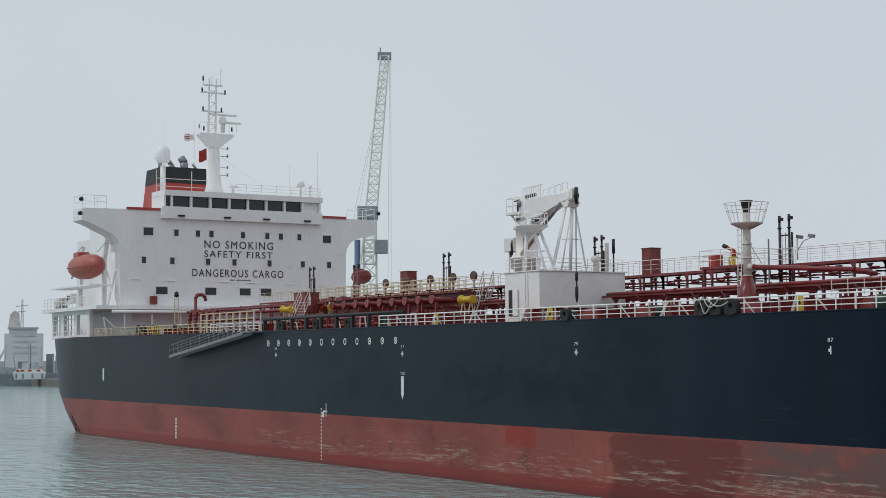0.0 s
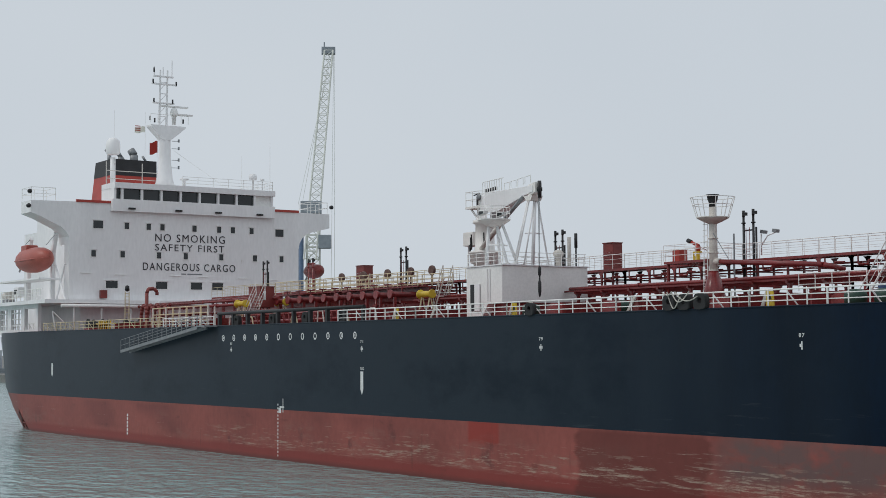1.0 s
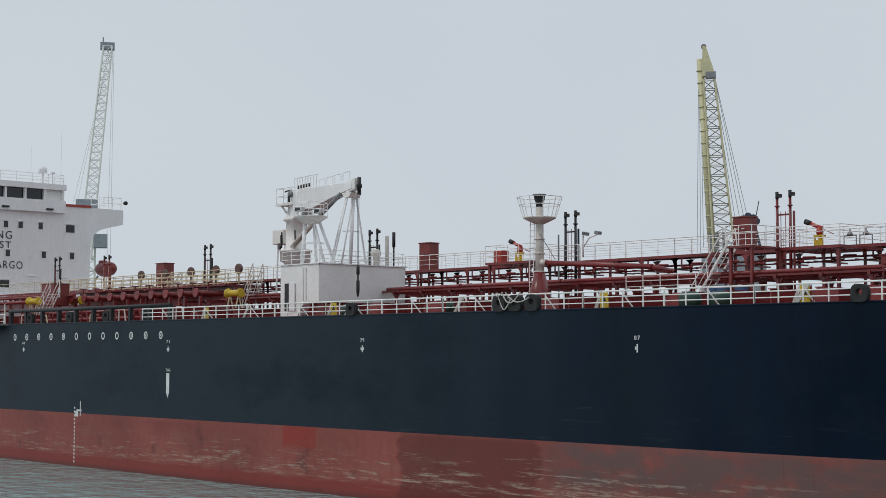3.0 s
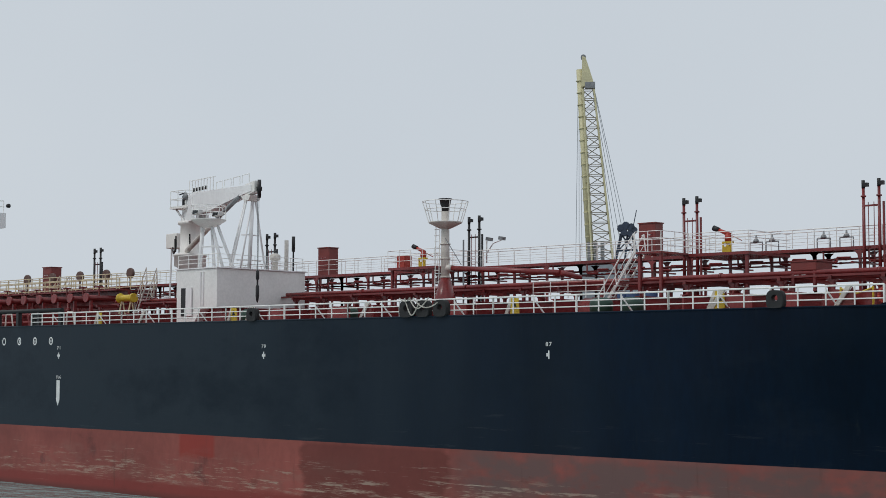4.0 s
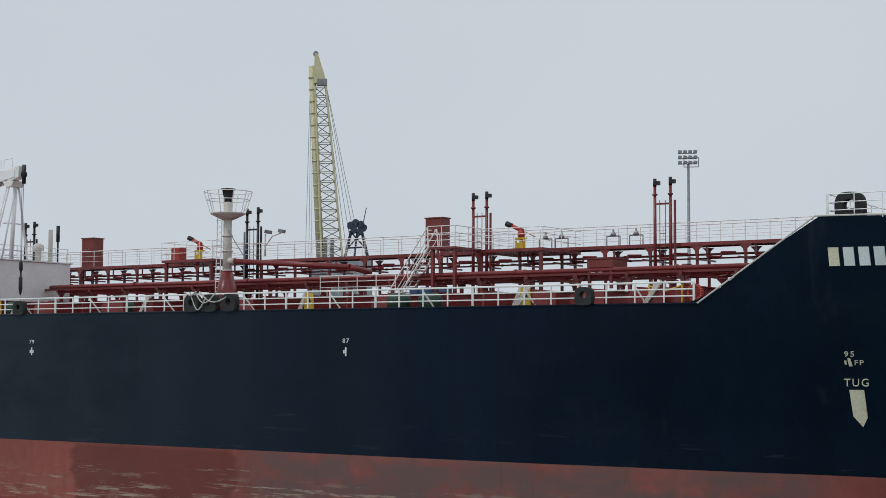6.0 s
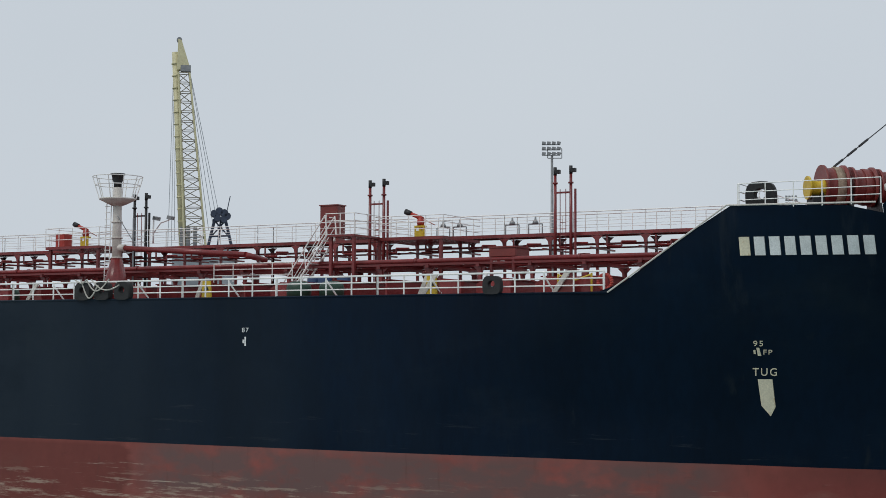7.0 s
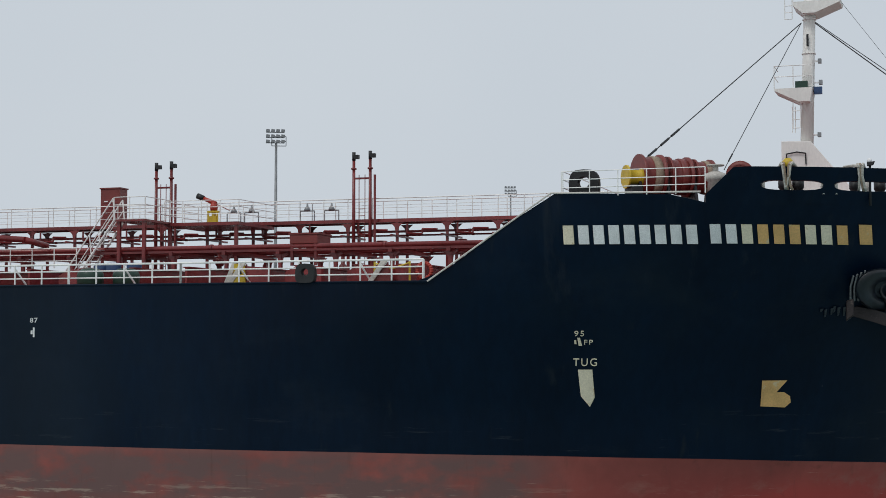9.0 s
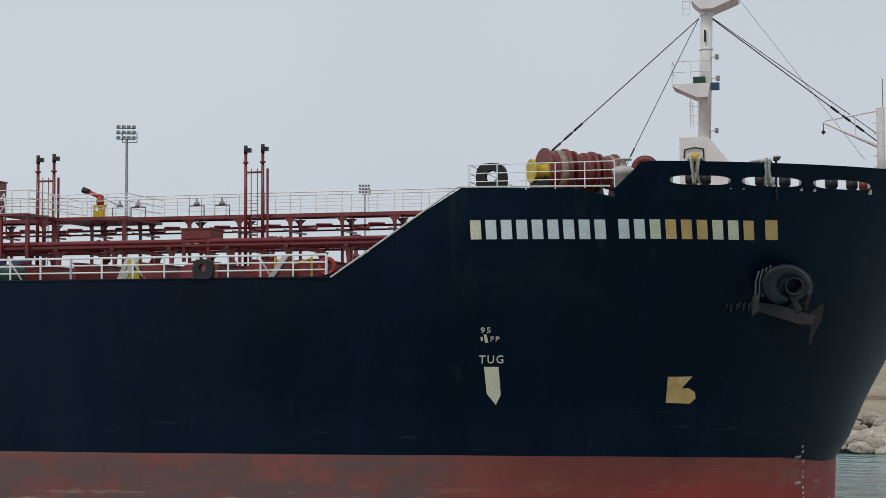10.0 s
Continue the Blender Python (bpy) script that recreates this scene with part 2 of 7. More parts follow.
M_BOOT = boot_material()
M_BOOT.node_tree.nodes["Principled BSDF"].inputs["IOR"].default_value = 1.36


def hull_scuffs_and_haze(m):
    """Pale horizontal fender scuffs low on the navy shell, faint vertical plate seams and painted-in haze aft."""
    n, l = m.node_tree.nodes, m.node_tree.links
    b = n["Principled BSDF"]
    col = b.inputs["Base Color"].links[0].from_socket
    tc = n.new("ShaderNodeTexCoord")
    sep = n.new("ShaderNodeSeparateXYZ")
    l.new(tc.outputs["Object"], sep.inputs["Vector"])

    def mask(scale, sx, sz, cut, gain, lo, hi, amount, rgb, col):
        mp = n.new("ShaderNodeMapping")
        mp.inputs["Scale"].default_value = (sx, 1, sz)
        l.new(tc.outputs["Object"], mp.inputs["Vector"])
        k = n.new("ShaderNodeTexNoise")
        k.inputs["Scale"].default_value, k.inputs["Detail"].default_value, k.inputs["Roughness"].default_value = scale, 8, 0.7
        l.new(mp.outputs["Vector"], k.inputs["Vector"])
        r = n.new("ShaderNodeMapRange")
        r.inputs["From Min"].default_value, r.inputs["From Max"].default_value, r.inputs["To Max"].default_value = cut, cut + 1 / gain, amount
        l.new(k.outputs["Fac"], r.inputs["Value"])
        h = n.new("ShaderNodeMapRange")
        h.inputs["From Min"].default_value, h.inputs["From Max"].default_value = lo, hi
        l.new(sep.outputs["Z"], h.inputs["Value"])
        u = n.new("ShaderNodeMath")
        u.operation = "MULTIPLY"
        l.new(r.outputs["Result"], u.inputs[0])
        l.new(h.outputs["Result"], u.inputs[1])
        x = n.new("ShaderNodeMix")
        x.data_type = "RGBA"
        l.new(u.outputs[0], x.inputs["Factor"])
        l.new(col, x.inputs["A"])
        x.inputs["B"].default_value = (*rgb, 1)
        return x.outputs["Result"]

    # paler abaft the midships repaint: chalking, plus painted-in haze and sheen; ragged upright edge
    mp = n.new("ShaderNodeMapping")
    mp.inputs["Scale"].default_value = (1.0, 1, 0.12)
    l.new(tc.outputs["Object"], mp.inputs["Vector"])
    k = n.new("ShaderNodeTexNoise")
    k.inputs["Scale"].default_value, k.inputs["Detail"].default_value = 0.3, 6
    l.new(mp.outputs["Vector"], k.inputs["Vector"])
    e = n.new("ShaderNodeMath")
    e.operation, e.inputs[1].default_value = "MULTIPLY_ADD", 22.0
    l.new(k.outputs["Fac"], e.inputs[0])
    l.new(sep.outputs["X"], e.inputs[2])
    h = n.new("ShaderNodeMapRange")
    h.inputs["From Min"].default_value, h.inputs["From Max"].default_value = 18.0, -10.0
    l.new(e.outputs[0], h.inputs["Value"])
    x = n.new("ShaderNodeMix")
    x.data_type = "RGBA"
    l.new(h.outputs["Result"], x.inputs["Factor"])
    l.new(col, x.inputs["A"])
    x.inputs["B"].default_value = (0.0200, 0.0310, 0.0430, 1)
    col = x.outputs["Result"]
    col = mask(0.5, 0.5, 7.0, 0.605, 8.0, 5.6, 4.5, 0.6, (0.06, 0.07, 0.08), col)
    col = mask(0.25, 0.6, 1.2, 0.56, 5.0, 6.5, 4.0, 0.5, (0.022, 0.030, 0.038), col)
    col = mask(0.6, 1.6, 0.10, 0.58, 6.0, 6.5, 9.4, 0.42, (0.036, 0.042, 0.046), col)
    col = mask(0.20, 0.8, 1.3, 0.50, 6.0, 3.0, 4.5, 0.55, (0.004, 0.011, 0.020), col)
    col = mask(0.28, 0.5, 1.0, 0.54, 5.0, 3.0, 4.5, 0.16, (0.028, 0.040, 0.044), col)
    col = mask(1.6, 2.2, 0.18, 0.71, 14.0, 3.0, 4.5, 0.6, (0.16, 0.17, 0.18), col)
    l.new(col, b.inputs["Base Color"])


hull_scuffs_and_haze(M_HULL)


def water_material():
    m = bpy.data.materials.new("harbour_water")
    m.use_nodes = True
    n, l = m.node_tree.nodes, m.node_tree.links
    b = n["Principled BSDF"]
    b.inputs["Base Color"].default_value = (0.26, 0.37, 0.36, 1)
    b.inputs["Roughness"].default_value = 0.10
    b.inputs["IOR"].default_value = 1.33
    tc = n.new("ShaderNodeTexCoord")
    last = None
    for s, d, st in ((0.8, 0.30, 1.0), (0.2, 0.7, 0.6), (2.6, 0.09, 1.0)):
        k = n.new("ShaderNodeTexNoise")
        k.inputs["Scale"].default_value, k.inputs["Detail"].default_value = s, 3
        mp = n.new("ShaderNodeMapping")
        mp.inputs["Scale"].default_value = (0.7, 1.0, 1)
        l.new(tc.outputs["Object"], mp.inputs["Vector"])
        l.new(mp.outputs["Vector"], k.inputs["Vector"])
        bp = n.new("ShaderNodeBump")
        bp.inputs["Strength"].default_value, bp.inputs["Distance"].default_value = st, d
        l.new(k.outputs["Fac"], bp.inputs["Height"])
        if last:
            l.new(last.outputs["Normal"], bp.inputs["Normal"])
        last = bp
    l.new(last.outputs["Normal"], b.inputs["Normal"])
    return m


M_WATER = water_material()


# ---- building helpers: all ship numbers are in the ship's own metres (x forward, y across, z above water) ----
RIDERS = []
ORIGIN = {}


def bm_box(bm, x0, x1, y0, y1, z0, z1):
    v = [bm.verts.new(p) for p in ((x0, y0, z0), (x1, y0, z0), (x1, y1, z0), (x0, y1, z0), (x0, y0, z1), (x1, y0, z1), (x1, y1, z1), (x0, y1, z1))]
    for f in ((3, 2, 1, 0), (4, 5, 6, 7), (0, 1, 5, 4), (1, 2, 6, 5), (2, 3, 7, 6), (3, 0, 4, 7)):
        bm.faces.new([v[i] for i in f])
    return bm


def bm_cyl(bm, p, q, r, n=8, r2=None, caps=True):
    p, q = Vector(p), Vector(q)
    r2 = r if r2 is None else r2
    d = (q - p).normalized()
    a = d.orthogonal().normalized()
    c = d.cross(a)
    rings = []
    for o, rr in ((p, r), (q, r2)):
        rings.append([bm.verts.new(o + (a * math.cos(2 * math.pi * i / n) + c * math.sin(2 * math.pi * i / n)) * rr) for i in range(n)])
    for i in range(n):
        f = bm.faces.new((rings[0][i], rings[0][(i + 1) % n], rings[1][(i + 1) % n], rings[1][i]))
        f.smooth = n > 6
    if caps:
        bm.faces.new(rings[0][::-1])
        bm.faces.new(rings[1])
    return bm


def bm_path(bm, pts, r, n=6):
    for p, q in zip(pts, pts[1:]):
        bm_cyl(bm, p, q, r, n)
    return bm


def bm_prism(bm, poly, axis, c0, c1):
    """poly: corner pairs in the plane across axis ('x': y,z; 'y': x,z; 'z': x,y)."""
    def at(a, b, c):
        return {"x": (c, a, b), "y": (a, c, b), "z": (a, b, c)}[axis]
    lo = [bm.verts.new(at(a, b, c0)) for a, b in poly]
    hi = [bm.verts.new(at(a, b, c1)) for a, b in poly]
    bm.faces.new(lo)
    bm.faces.new(hi[::-1])
    for i in range(len(poly)):
        j = (i + 1) % len(poly)
        bm.faces.new((lo[j], lo[i], hi[i], hi[j]))
    return bm


def bm_lathe(bm, profile, centre, axis="z", n=16):
    """profile: (radius, along) pairs, turned about an axis through centre."""
    rings = []
    for r, h in profile:
        ring = []
        for i in range(n):
            a = 2 * math.pi * i / n
            u, v = r * math.cos(a), r * math.sin(a)
            o = {"z": (u, v, h), "y": (u, h, v), "x": (h, u, v)}[axis]
            ring.append(bm.verts.new(Vector(centre) + Vector(o)))
        rings.append(ring)
    for a, b in zip(rings, rings[1:]):
        for i in range(n):
            f = bm.faces.new((a[i], a[(i + 1) % n], b[(i + 1) % n], b[i]))
            f.smooth = True
    if profile[0][0] > 1e-4:
        bm.faces.new(rings[0][::-1])
    if profile[-1][0] > 1e-4:
        bm.faces.new(rings[-1])
    return bm


def B():
    return bmesh.new()


def thing(name, at, label, category, group="", kind="", ride=True):
    ob = new(name)
    ob.location = at
    ob.empty_display_size = 0.3
    ORIGIN[ob] = Vector(at)
    tagged(ob, label, category, group, kind)
    if ride:
        RIDERS.append(ob)
    return ob


def finish(name, bm, material, origin, bevel=0.0):
    if bevel:
        bmesh.ops.bevel(bm, geom=bm.edges[:], offset=bevel, segments=2, affect="EDGES", profile=0.6)
    bmesh.ops.recalc_face_normals(bm, faces=bm.faces[:])
    bmesh.ops.translate(bm, verts=bm.verts[:], vec=-origin)
    me = bpy.data.meshes.new(name)
    bm.to_mesh(me)
    bm.free()
    me.materials.append(material)
    return me


def part(name, bm, material, parent, label="", bevel=0.0):
    ob = new(name, finish(name, bm, material, ORIGIN[parent], bevel))
    ob.parent = parent
    ORIGIN[ob] = ORIGIN[parent]
    if label:
        tagged(ob, label)
    return ob


def solid(name, bm, material, label, category, group="", kind="", ride=True, bevel=0.0):
    """A thing that is one plain mesh."""
    me = finish(name, bm, material, Vector((0, 0, 0)), bevel)
    ob = new(name, me)
    tagged(ob, label, category, group, kind)
    ORIGIN[ob] = Vector((0, 0, 0))
    if ride:
        RIDERS.append(ob)
    return ob


def again(ob, dx=0, dy=0, dz=0, turn=0):
    """A further copy of a riding thing, shifted in the ship."""
    c = copy_thing(ob, Matrix.Translation(Vector(ob.location) + Vector((dx, dy, dz))) @ pose(0, 0, 0, 0, 0, turn))
    ORIGIN[c] = ORIGIN.get(ob, Vector()) + Vector((dx, dy, dz))
    RIDERS.append(c)
    return c


def letters(name, text, width, height, where, material, parent):
    """Lettering cut to a width and height; where: the pose of its lower left corner, its x along the writing, its y up."""
    cu = bpy.data.curves.new(name, "FONT")
    cu.body, cu.extrude, cu.resolution_u = text, 0.01, 3
    cu.space_character = 1.22
    tmp = bpy.data.objects.new(name, cu)
    scene.collection.objects.link(tmp)
    me = bpy.data.meshes.new_from_object(tmp.evaluated_get(bpy.context.evaluated_depsgraph_get()))
    bpy.data.objects.remove(tmp)
    co = np.array([v.co[:] for v in me.vertices])
    lo, hi = co.min(0), co.max(0)
    for v in me.vertices:
        v.co = where @ Vector(((v.co.x - lo[0]) / (hi[0] - lo[0]) * width, (v.co.y - lo[1]) / (hi[1] - lo[1]) * height, v.co.z)) - ORIGIN[parent]
    me.materials.clear()
    me.materials.append(material)
    ob = new(name, me)
    ob.parent = parent
    return ob


# ---- water and land ----
wb = B()
for x0, x1, y0, y1 in ((-2500, 2500, -400, 2600),):
    vs = [wb.verts.new(p) for p in ((x0, y0, 0), (x1, y0, 0), (x1, y1, 0), (x0, y1, 0))]
    wb.faces.new(vs)
water = solid("water", wb, M_WATER, "grey-green harbour water with small ripples", "water", kind="structure", ride=False)

# the shore runs from close behind the bow to far behind the stern
SHORE = [(2400, -140), (140, 34), (60, 46), (33, 47.5), (-60, 58), (-200, 66), (-374, 70), (-900, 90), (-2400, 200)]
gb = B()
bm_prism(gb, SHORE + [(-2400, 2500), (2400, 2500)], "z", -3.0, 1.9)
bmesh.ops.translate(gb, verts=gb.verts[:], vec=(0, 6, 0))
ground = solid("ground", gb, M_GROUND, "flat dusty harbour yard behind the shore", "ground", kind="structure", ride=False)

# ---- the ship's hull ----
HALF = 16.1
Z_BOOT, Z_DECK = 3.45, 9.36


def table(v, rows):
    if v <= rows[0][0]:
        return rows[0][1]
    for (a, p), (b, q) in zip(rows, rows[1:]):
        if v <= b:
            return p + (q - p) * (v - a) / (b - a)
    return rows[-1][1]


def bow_end(z):
    return table(z, ((0.8, 31.78), (2.45, 31.85), (3.2, 32.35), (4.8, 33.05), (6.4, 33.9), (11.0, 36.3), (14.0, 38.4)))


def bow_start(z):
    return table(z, ((0.0, 4.0), (5.0, 5.5), (7.0, 8.5), (11.0, 17.0), (13.5, 20.0)))


def stern_start(z):
    return table(z, ((-2.0, -94.0), (0.0, -96.8), (2.0, -100.0), (4.0, -102.3), (9.5, -104.0)))


def near(x, z):
    """How far the shell lies inboard of the ship's flat side."""
    s, e = bow_start(z), bow_end(z)
    if x > s:
        u = min(1, (x - s) / (e - s))
        return HALF * (1 - math.sqrt(max(0, 1 - u ** 2)))
    a = stern_start(z)
    if x < a:
        u = min(1, (a - x) / 21.0)
        return HALF * (1 - math.sqrt(max(0, 1 - u ** 2)))
    return 0.0


def top_edge(x):
    return table(x, ((-100, 9.5), (-60, 9.4), (-30, Z_DECK), (15.55, Z_DECK), (19.85, 12.25), (24.85, 12.15), (24.9, 11.9), (40, 11.9)))


COLS = [("s", k / 10) for k in range(10, 0, -1)] + [("m", x) for x in (-103, -101.5, -100, -98, -96, -94, -92, -80, -60, -40, -20, 0, 4)]
COLS += [("b", x) for x in (6, 8, 10, 12, 14, 15.55, 16.6, 17.7, 18.8, 19.85, 21, 22.3, 23.6, 24.85, 26.2, 27.5, 29, 30.5, 32, 33.2, 34.2, 35, 35.6, 36.1, 36.5, 36.75, 36.9)]


def col_x(c, z):
    k, v = c
    if k == "m":
        return v
    if k == "s":
        return stern_start(z) - 21.0 * math.sin(v * math.pi / 2)
    return 4 + (v - 4) / (36.9 - 4) * (bow_end(z) - 4)


def boot_of(c):
    """The paint line drops a little towards the stem."""
    return table(col_x(c, 3.2), ((6.0, 3.47), (12.0, 3.46), (19.0, 3.37), (24.5, 3.21), (28.2, 3.01), (30.2, 2.86), (32.0, 2.46)))


def top_of(c):
    z = 9.4
    for _ in range(6):
        z = top_edge(col_x(c, z))
    return z


def shell(levels_of):
    bm = B()
    grid = []
    for c in COLS:
        col = []
        for z in levels_of(c):
            x = col_x(c, z)
            y = near(x, z)
            a = bm.verts.new((x, y, z))
            b = a if y > HALF - 0.02 else bm.verts.new((x, 2 * HALF - y, z))
            col.append((a, b))
        grid.append(col)
    for p, q in zip(grid, grid[1:]):
        for i in range(len(p) - 1):
            for s in (0, 1):
                vs = [p[i][s], q[i][s], q[i + 1][s], p[i + 1][s]]
                vs = [v for k, v in enumerate(vs) if v not in vs[:k]]
                if len(vs) > 2:
                    f = bm.faces.new(vs if s == 0 else vs[::-1])
                    f.smooth = True
    return bm


ship = thing("tanker_ship", (0, HALF, 0), "long dark navy tanker hull with scraped red boot-topping, riding high", "ship")
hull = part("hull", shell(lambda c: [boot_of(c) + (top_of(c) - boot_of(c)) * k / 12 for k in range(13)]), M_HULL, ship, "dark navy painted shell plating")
part("boot_topping", shell(lambda c: [-2.5, -1.0, 0.0] + [boot_of(c) * k / 5 for k in range(1, 6)]), M_BOOT, ship, "scraped and faded red lower hull")
bm = B()
outline = [(col_x(c, 9.3), near(col_x(c, 9.3), 9.3) + 0.25) for c in COLS if col_x(c, 9.3) < 20]
bm_prism(bm, outline + [(x, 2 * HALF - y) for x, y in reversed(outline) if y < HALF - 0.05], "z", Z_DECK - 0.4, Z_DECK - 0.06)
part("main_deck", bm, M_RED, ship, "red oxide main deck")
bm = B()
outline = [(x, near(x, 11.5) + 0.35) for x in [20.1 + 0.6 * k for k in range(28)] if x < 36.0]
bm_prism(bm, outline + [(x, 2 * HALF - y) for x, y in reversed(outline)], "z", 11.7, 11.85)
bm_box(bm, 20.1, 20.25, 0.9, 31.3, 9.3, 11.8)
part("forecastle_deck", bm, M_RED, ship)
# pale coping along the sloped step up to the forecastle
for y in (0.0, 2 * HALF):
    bm = B()
    bm_path(bm, [(15.5, y, 9.37), (19.85, y, 12.26), (24.85, y, 12.17)], 0.03, 6)
    part("coping", bm, M_CREAM if y == 0 else M_BLACK, ship)
# rubbing strip at the deck edge
bm = B()
for y in (0.02, 2 * HALF - 0.02):
    bm_path(bm, [(-103, y, 9.5), (-60, y, 9.4), (15.5, y, 9.36)], 0.05, 6)
part("gunwale_bar", bm, M_HULL, ship)


HOLES = (27.55, 29.81, 32.1)


def bulwark(side):
    """Raised bow plating with three oval mooring holes that go through its thickness."""
    bm = B()

    def surf(x, z, off=0.0):
        y = near(x, z) + off
        return (x, y if side == 0 else 2 * HALF - y, z)

    top = 13.06
    lo = 11.88
    # the ramp up from the lower rail
    a = [bm.verts.new(surf(*v)) for v in ((24.85, 12.17), (24.85, lo), (26.2, lo), (26.2, top), (25.76, top - 0.03))]
    bm.faces.new(a)
    bounds = (26.2, 28.68, 30.96, 34.45)
    for k, hx in enumerate(HOLES):
        x0, x1 = bounds[k], bounds[k + 1]
        n = 32
        outer, inner, back = [], [], []
        for i in range(n):
            t = 2 * math.pi * i / n
            ca, sa = math.cos(t), math.sin(t)
            ex, ez = (abs(ca) ** 0.55) * math.copysign(1, ca), (abs(sa) ** 0.8) * math.copysign(1, sa)
            inner.append(bm.verts.new(surf(hx + 0.97 * ex, 12.475 + 0.16 * ez)))
            back.append(bm.verts.new(surf(hx + 0.95 * ex, 12.475 + 0.145 * ez, 0.14)))
            m = max(abs(ca), abs(sa))
            zz = lo + (top - lo) * (0.5 + 0.5 * sa / m)
            outer.append(bm.verts.new(surf(hx + (x1 - hx if ca > 0 else hx - x0) * ca / m, zz)))
        for i in range(n):
            j = (i + 1) % n
            bm.faces.new((outer[i], outer[j], inner[j], inner[i]))
            bm.faces.new((inner[i], inner[j], back[j], back[i]))
    xs = [34.45, 35.2, 35.9, 36.4, 36.8, 37.1]
    for p, q in zip(xs, xs[1:]):
        bm.faces.new([bm.verts.new(surf(*v)) for v in ((p, lo), (q, lo), (q, top), (p, top))])
    bmesh.ops.remove_doubles(bm, verts=bm.verts[:], dist=0.015)
    return bm


for side in (0, 1):
    bw = part("bulwark", bulwark(side), M_HULL, ship)
    for hx in HOLES:
        for e in (-1, 1):
            bm = B()
            x = hx + e * 0.93
            y = near(x, 12.47) + 0.2
            bm_cyl(bm, (x, y if side == 0 else 2 * HALF - y, 12.2), (x, y if side == 0 else 2 * HALF - y, 12.75), 0.07, 10)
            part("fairlead_roller", bm, M_CREAM, bw, "pale upright roller inside a mooring hole")


# ---- markings on the shell ----
def on_shell(x, z, off=-0.012):
    """The pose on the shell at x, z, with x along the hull, y up it and z outward."""
    o = Vector((x, near(x, z) + off, z))
    ax = (Vector((x + 0.1, near(x + 0.1, z) + off, z)) - o).normalized()
    up = Vector((x, near(x, z + 0.1) + off, z + 0.1)) - o
    nz = ax.cross(up).normalized()
    up = nz.cross(ax)
    return Matrix((ax, up, nz)).transposed().to_4x4(), o


def shell_poly(name, x, z, poly, material, label=""):
    """A painted flat shape: poly in metres from (x, z)."""
    bm = B()
    bot, vs = [], []
    for u, v in poly:
        px, pz = x + u, z + v
        vs.append(bm.verts.new((px, near(px, pz) - (0.012 if px < 5 else 0.05), pz)))
        bot.append(bm.verts.new((px, near(px, pz) - 0.002, pz)))
    bm.faces.new(vs)
    for i in range(len(vs)):
        j = (i + 1) % len(vs)
        bm.faces.new((vs[i], vs[j], bot[j], bot[i]))
    return part(name, bm, material, ship, label)


def shell_text(name, text, x, z, w, h, material):
    r, o = on_shell(x, z)
    return letters(name, text, w, h, Matrix.Translation(o) @ r, material, ship)


S = 2.325
for n, num in ((-24, "63"), (-16, "71"), (-8, "79"), (0, "87")):
    x = n * S
    shell_text("frame_number", num, x - 0.16, 8.0, 0.32, 0.18, M_MARK)
    shell_poly("frame_mark", x, 7.62, [(-0.035, -0.16), (0.035, -0.16), (0.035, 0.2), (-0.035, 0.2)], M_MARK)
    shell_poly("frame_mark", x, 7.55, [(-0.13, 0.02), (-0.05, 0.02), (-0.05, 0.16), (-0.13, 0.16)], M_MARK)
    if n < 0:
        shell_poly("frame_mark", x, 7.55, [(0.05, 0.02), (0.13, 0.02), (0.13, 0.16), (0.05, 0.16)], M_MARK)
shell_text("frame_number", "95", 20.26, 7.5, 0.33, 0.2, M_MARKY)
shell_text("frame_number", "FP", 20.55, 7.22, 0.3, 0.17, M_MARKY)
shell_poly("frame_mark", 20.42, 7.3, [(-0.045, -0.13), (0.06, -0.13), (0.02, 0.15), (-0.06, 0.15)], M_MARKY)
shell_poly("frame_mark", 20.28, 7.28, [(-0.03, -0.05), (0.03, -0.05), (0.03, 0.09), (-0.03, 0.09)], M_MARKY)
shell_text("tug_lettering", "TUG", 20.12, 6.48, 0.82, 0.28, M_MARKY)
shell_poly("tug_arrow", 20.5, 6.0, [(-0.22, 0.36), (-0.2, -0.56), (0.06, -0.93), (0.24, -0.6), (0.24, 0.36)], M_MARKY, "yellowed white tug push arrow")
shell_text("tug_lettering", "TUG", -16 * S - 0.22, 6.3, 0.5, 0.17, M_MARK)
shell_poly("tug_arrow", -16 * S, 5.5, [(-0.17, 0.7), (-0.17, -0.45), (0, -0.78), (0.17, -0.45), (0.17, 0.7)], M_MARK, "white tug push arrow")
shell_poly("tug_arrow", -93.3, 6.05, [(-0.2, 0.45), (-0.2, -0.55), (0, -0.8), (0.2, -0.55), (0.2, 0.45)], M_MARK)
shell_poly("bow_symbol", 26.45, 5.5, [(-0.42, -0.45), (0.36, -0.5), (0.56, -0.32), (0.55, -0.1), (0.36, 0.05), (0.12, 0.04), (0.5, 0.46), (-0.3, 0.46)], M_MARKO, "yellow painted bow symbol")
# the ship's name, as plain bars
for k in range(9):
    shell_poly("name_bar", 20.22 + k * 0.494, 10.56, [(0, 0), (0.34, 0), (0.34, 0.62), (0, 0.62)], M_MARKY if k < 1 else M_MARK)
for k in range(9):
    shell_poly("name_bar", 24.92 + k * 0.492, 10.58, [(0, 0), (0.33, 0), (0.33, 0.62), (0, 0.62)], (M_MARK, M_MARK, M_MARKY, M_MARKO, M_MARKO, M_MARKO, M_MARKY, M_MARKY, M_MARKO)[k])
shell_poly("name_bar", 29.55, 10.6, [(0, 0), (0.4, 0), (0.4, 0.64), (0, 0.64)], M_MARKO)
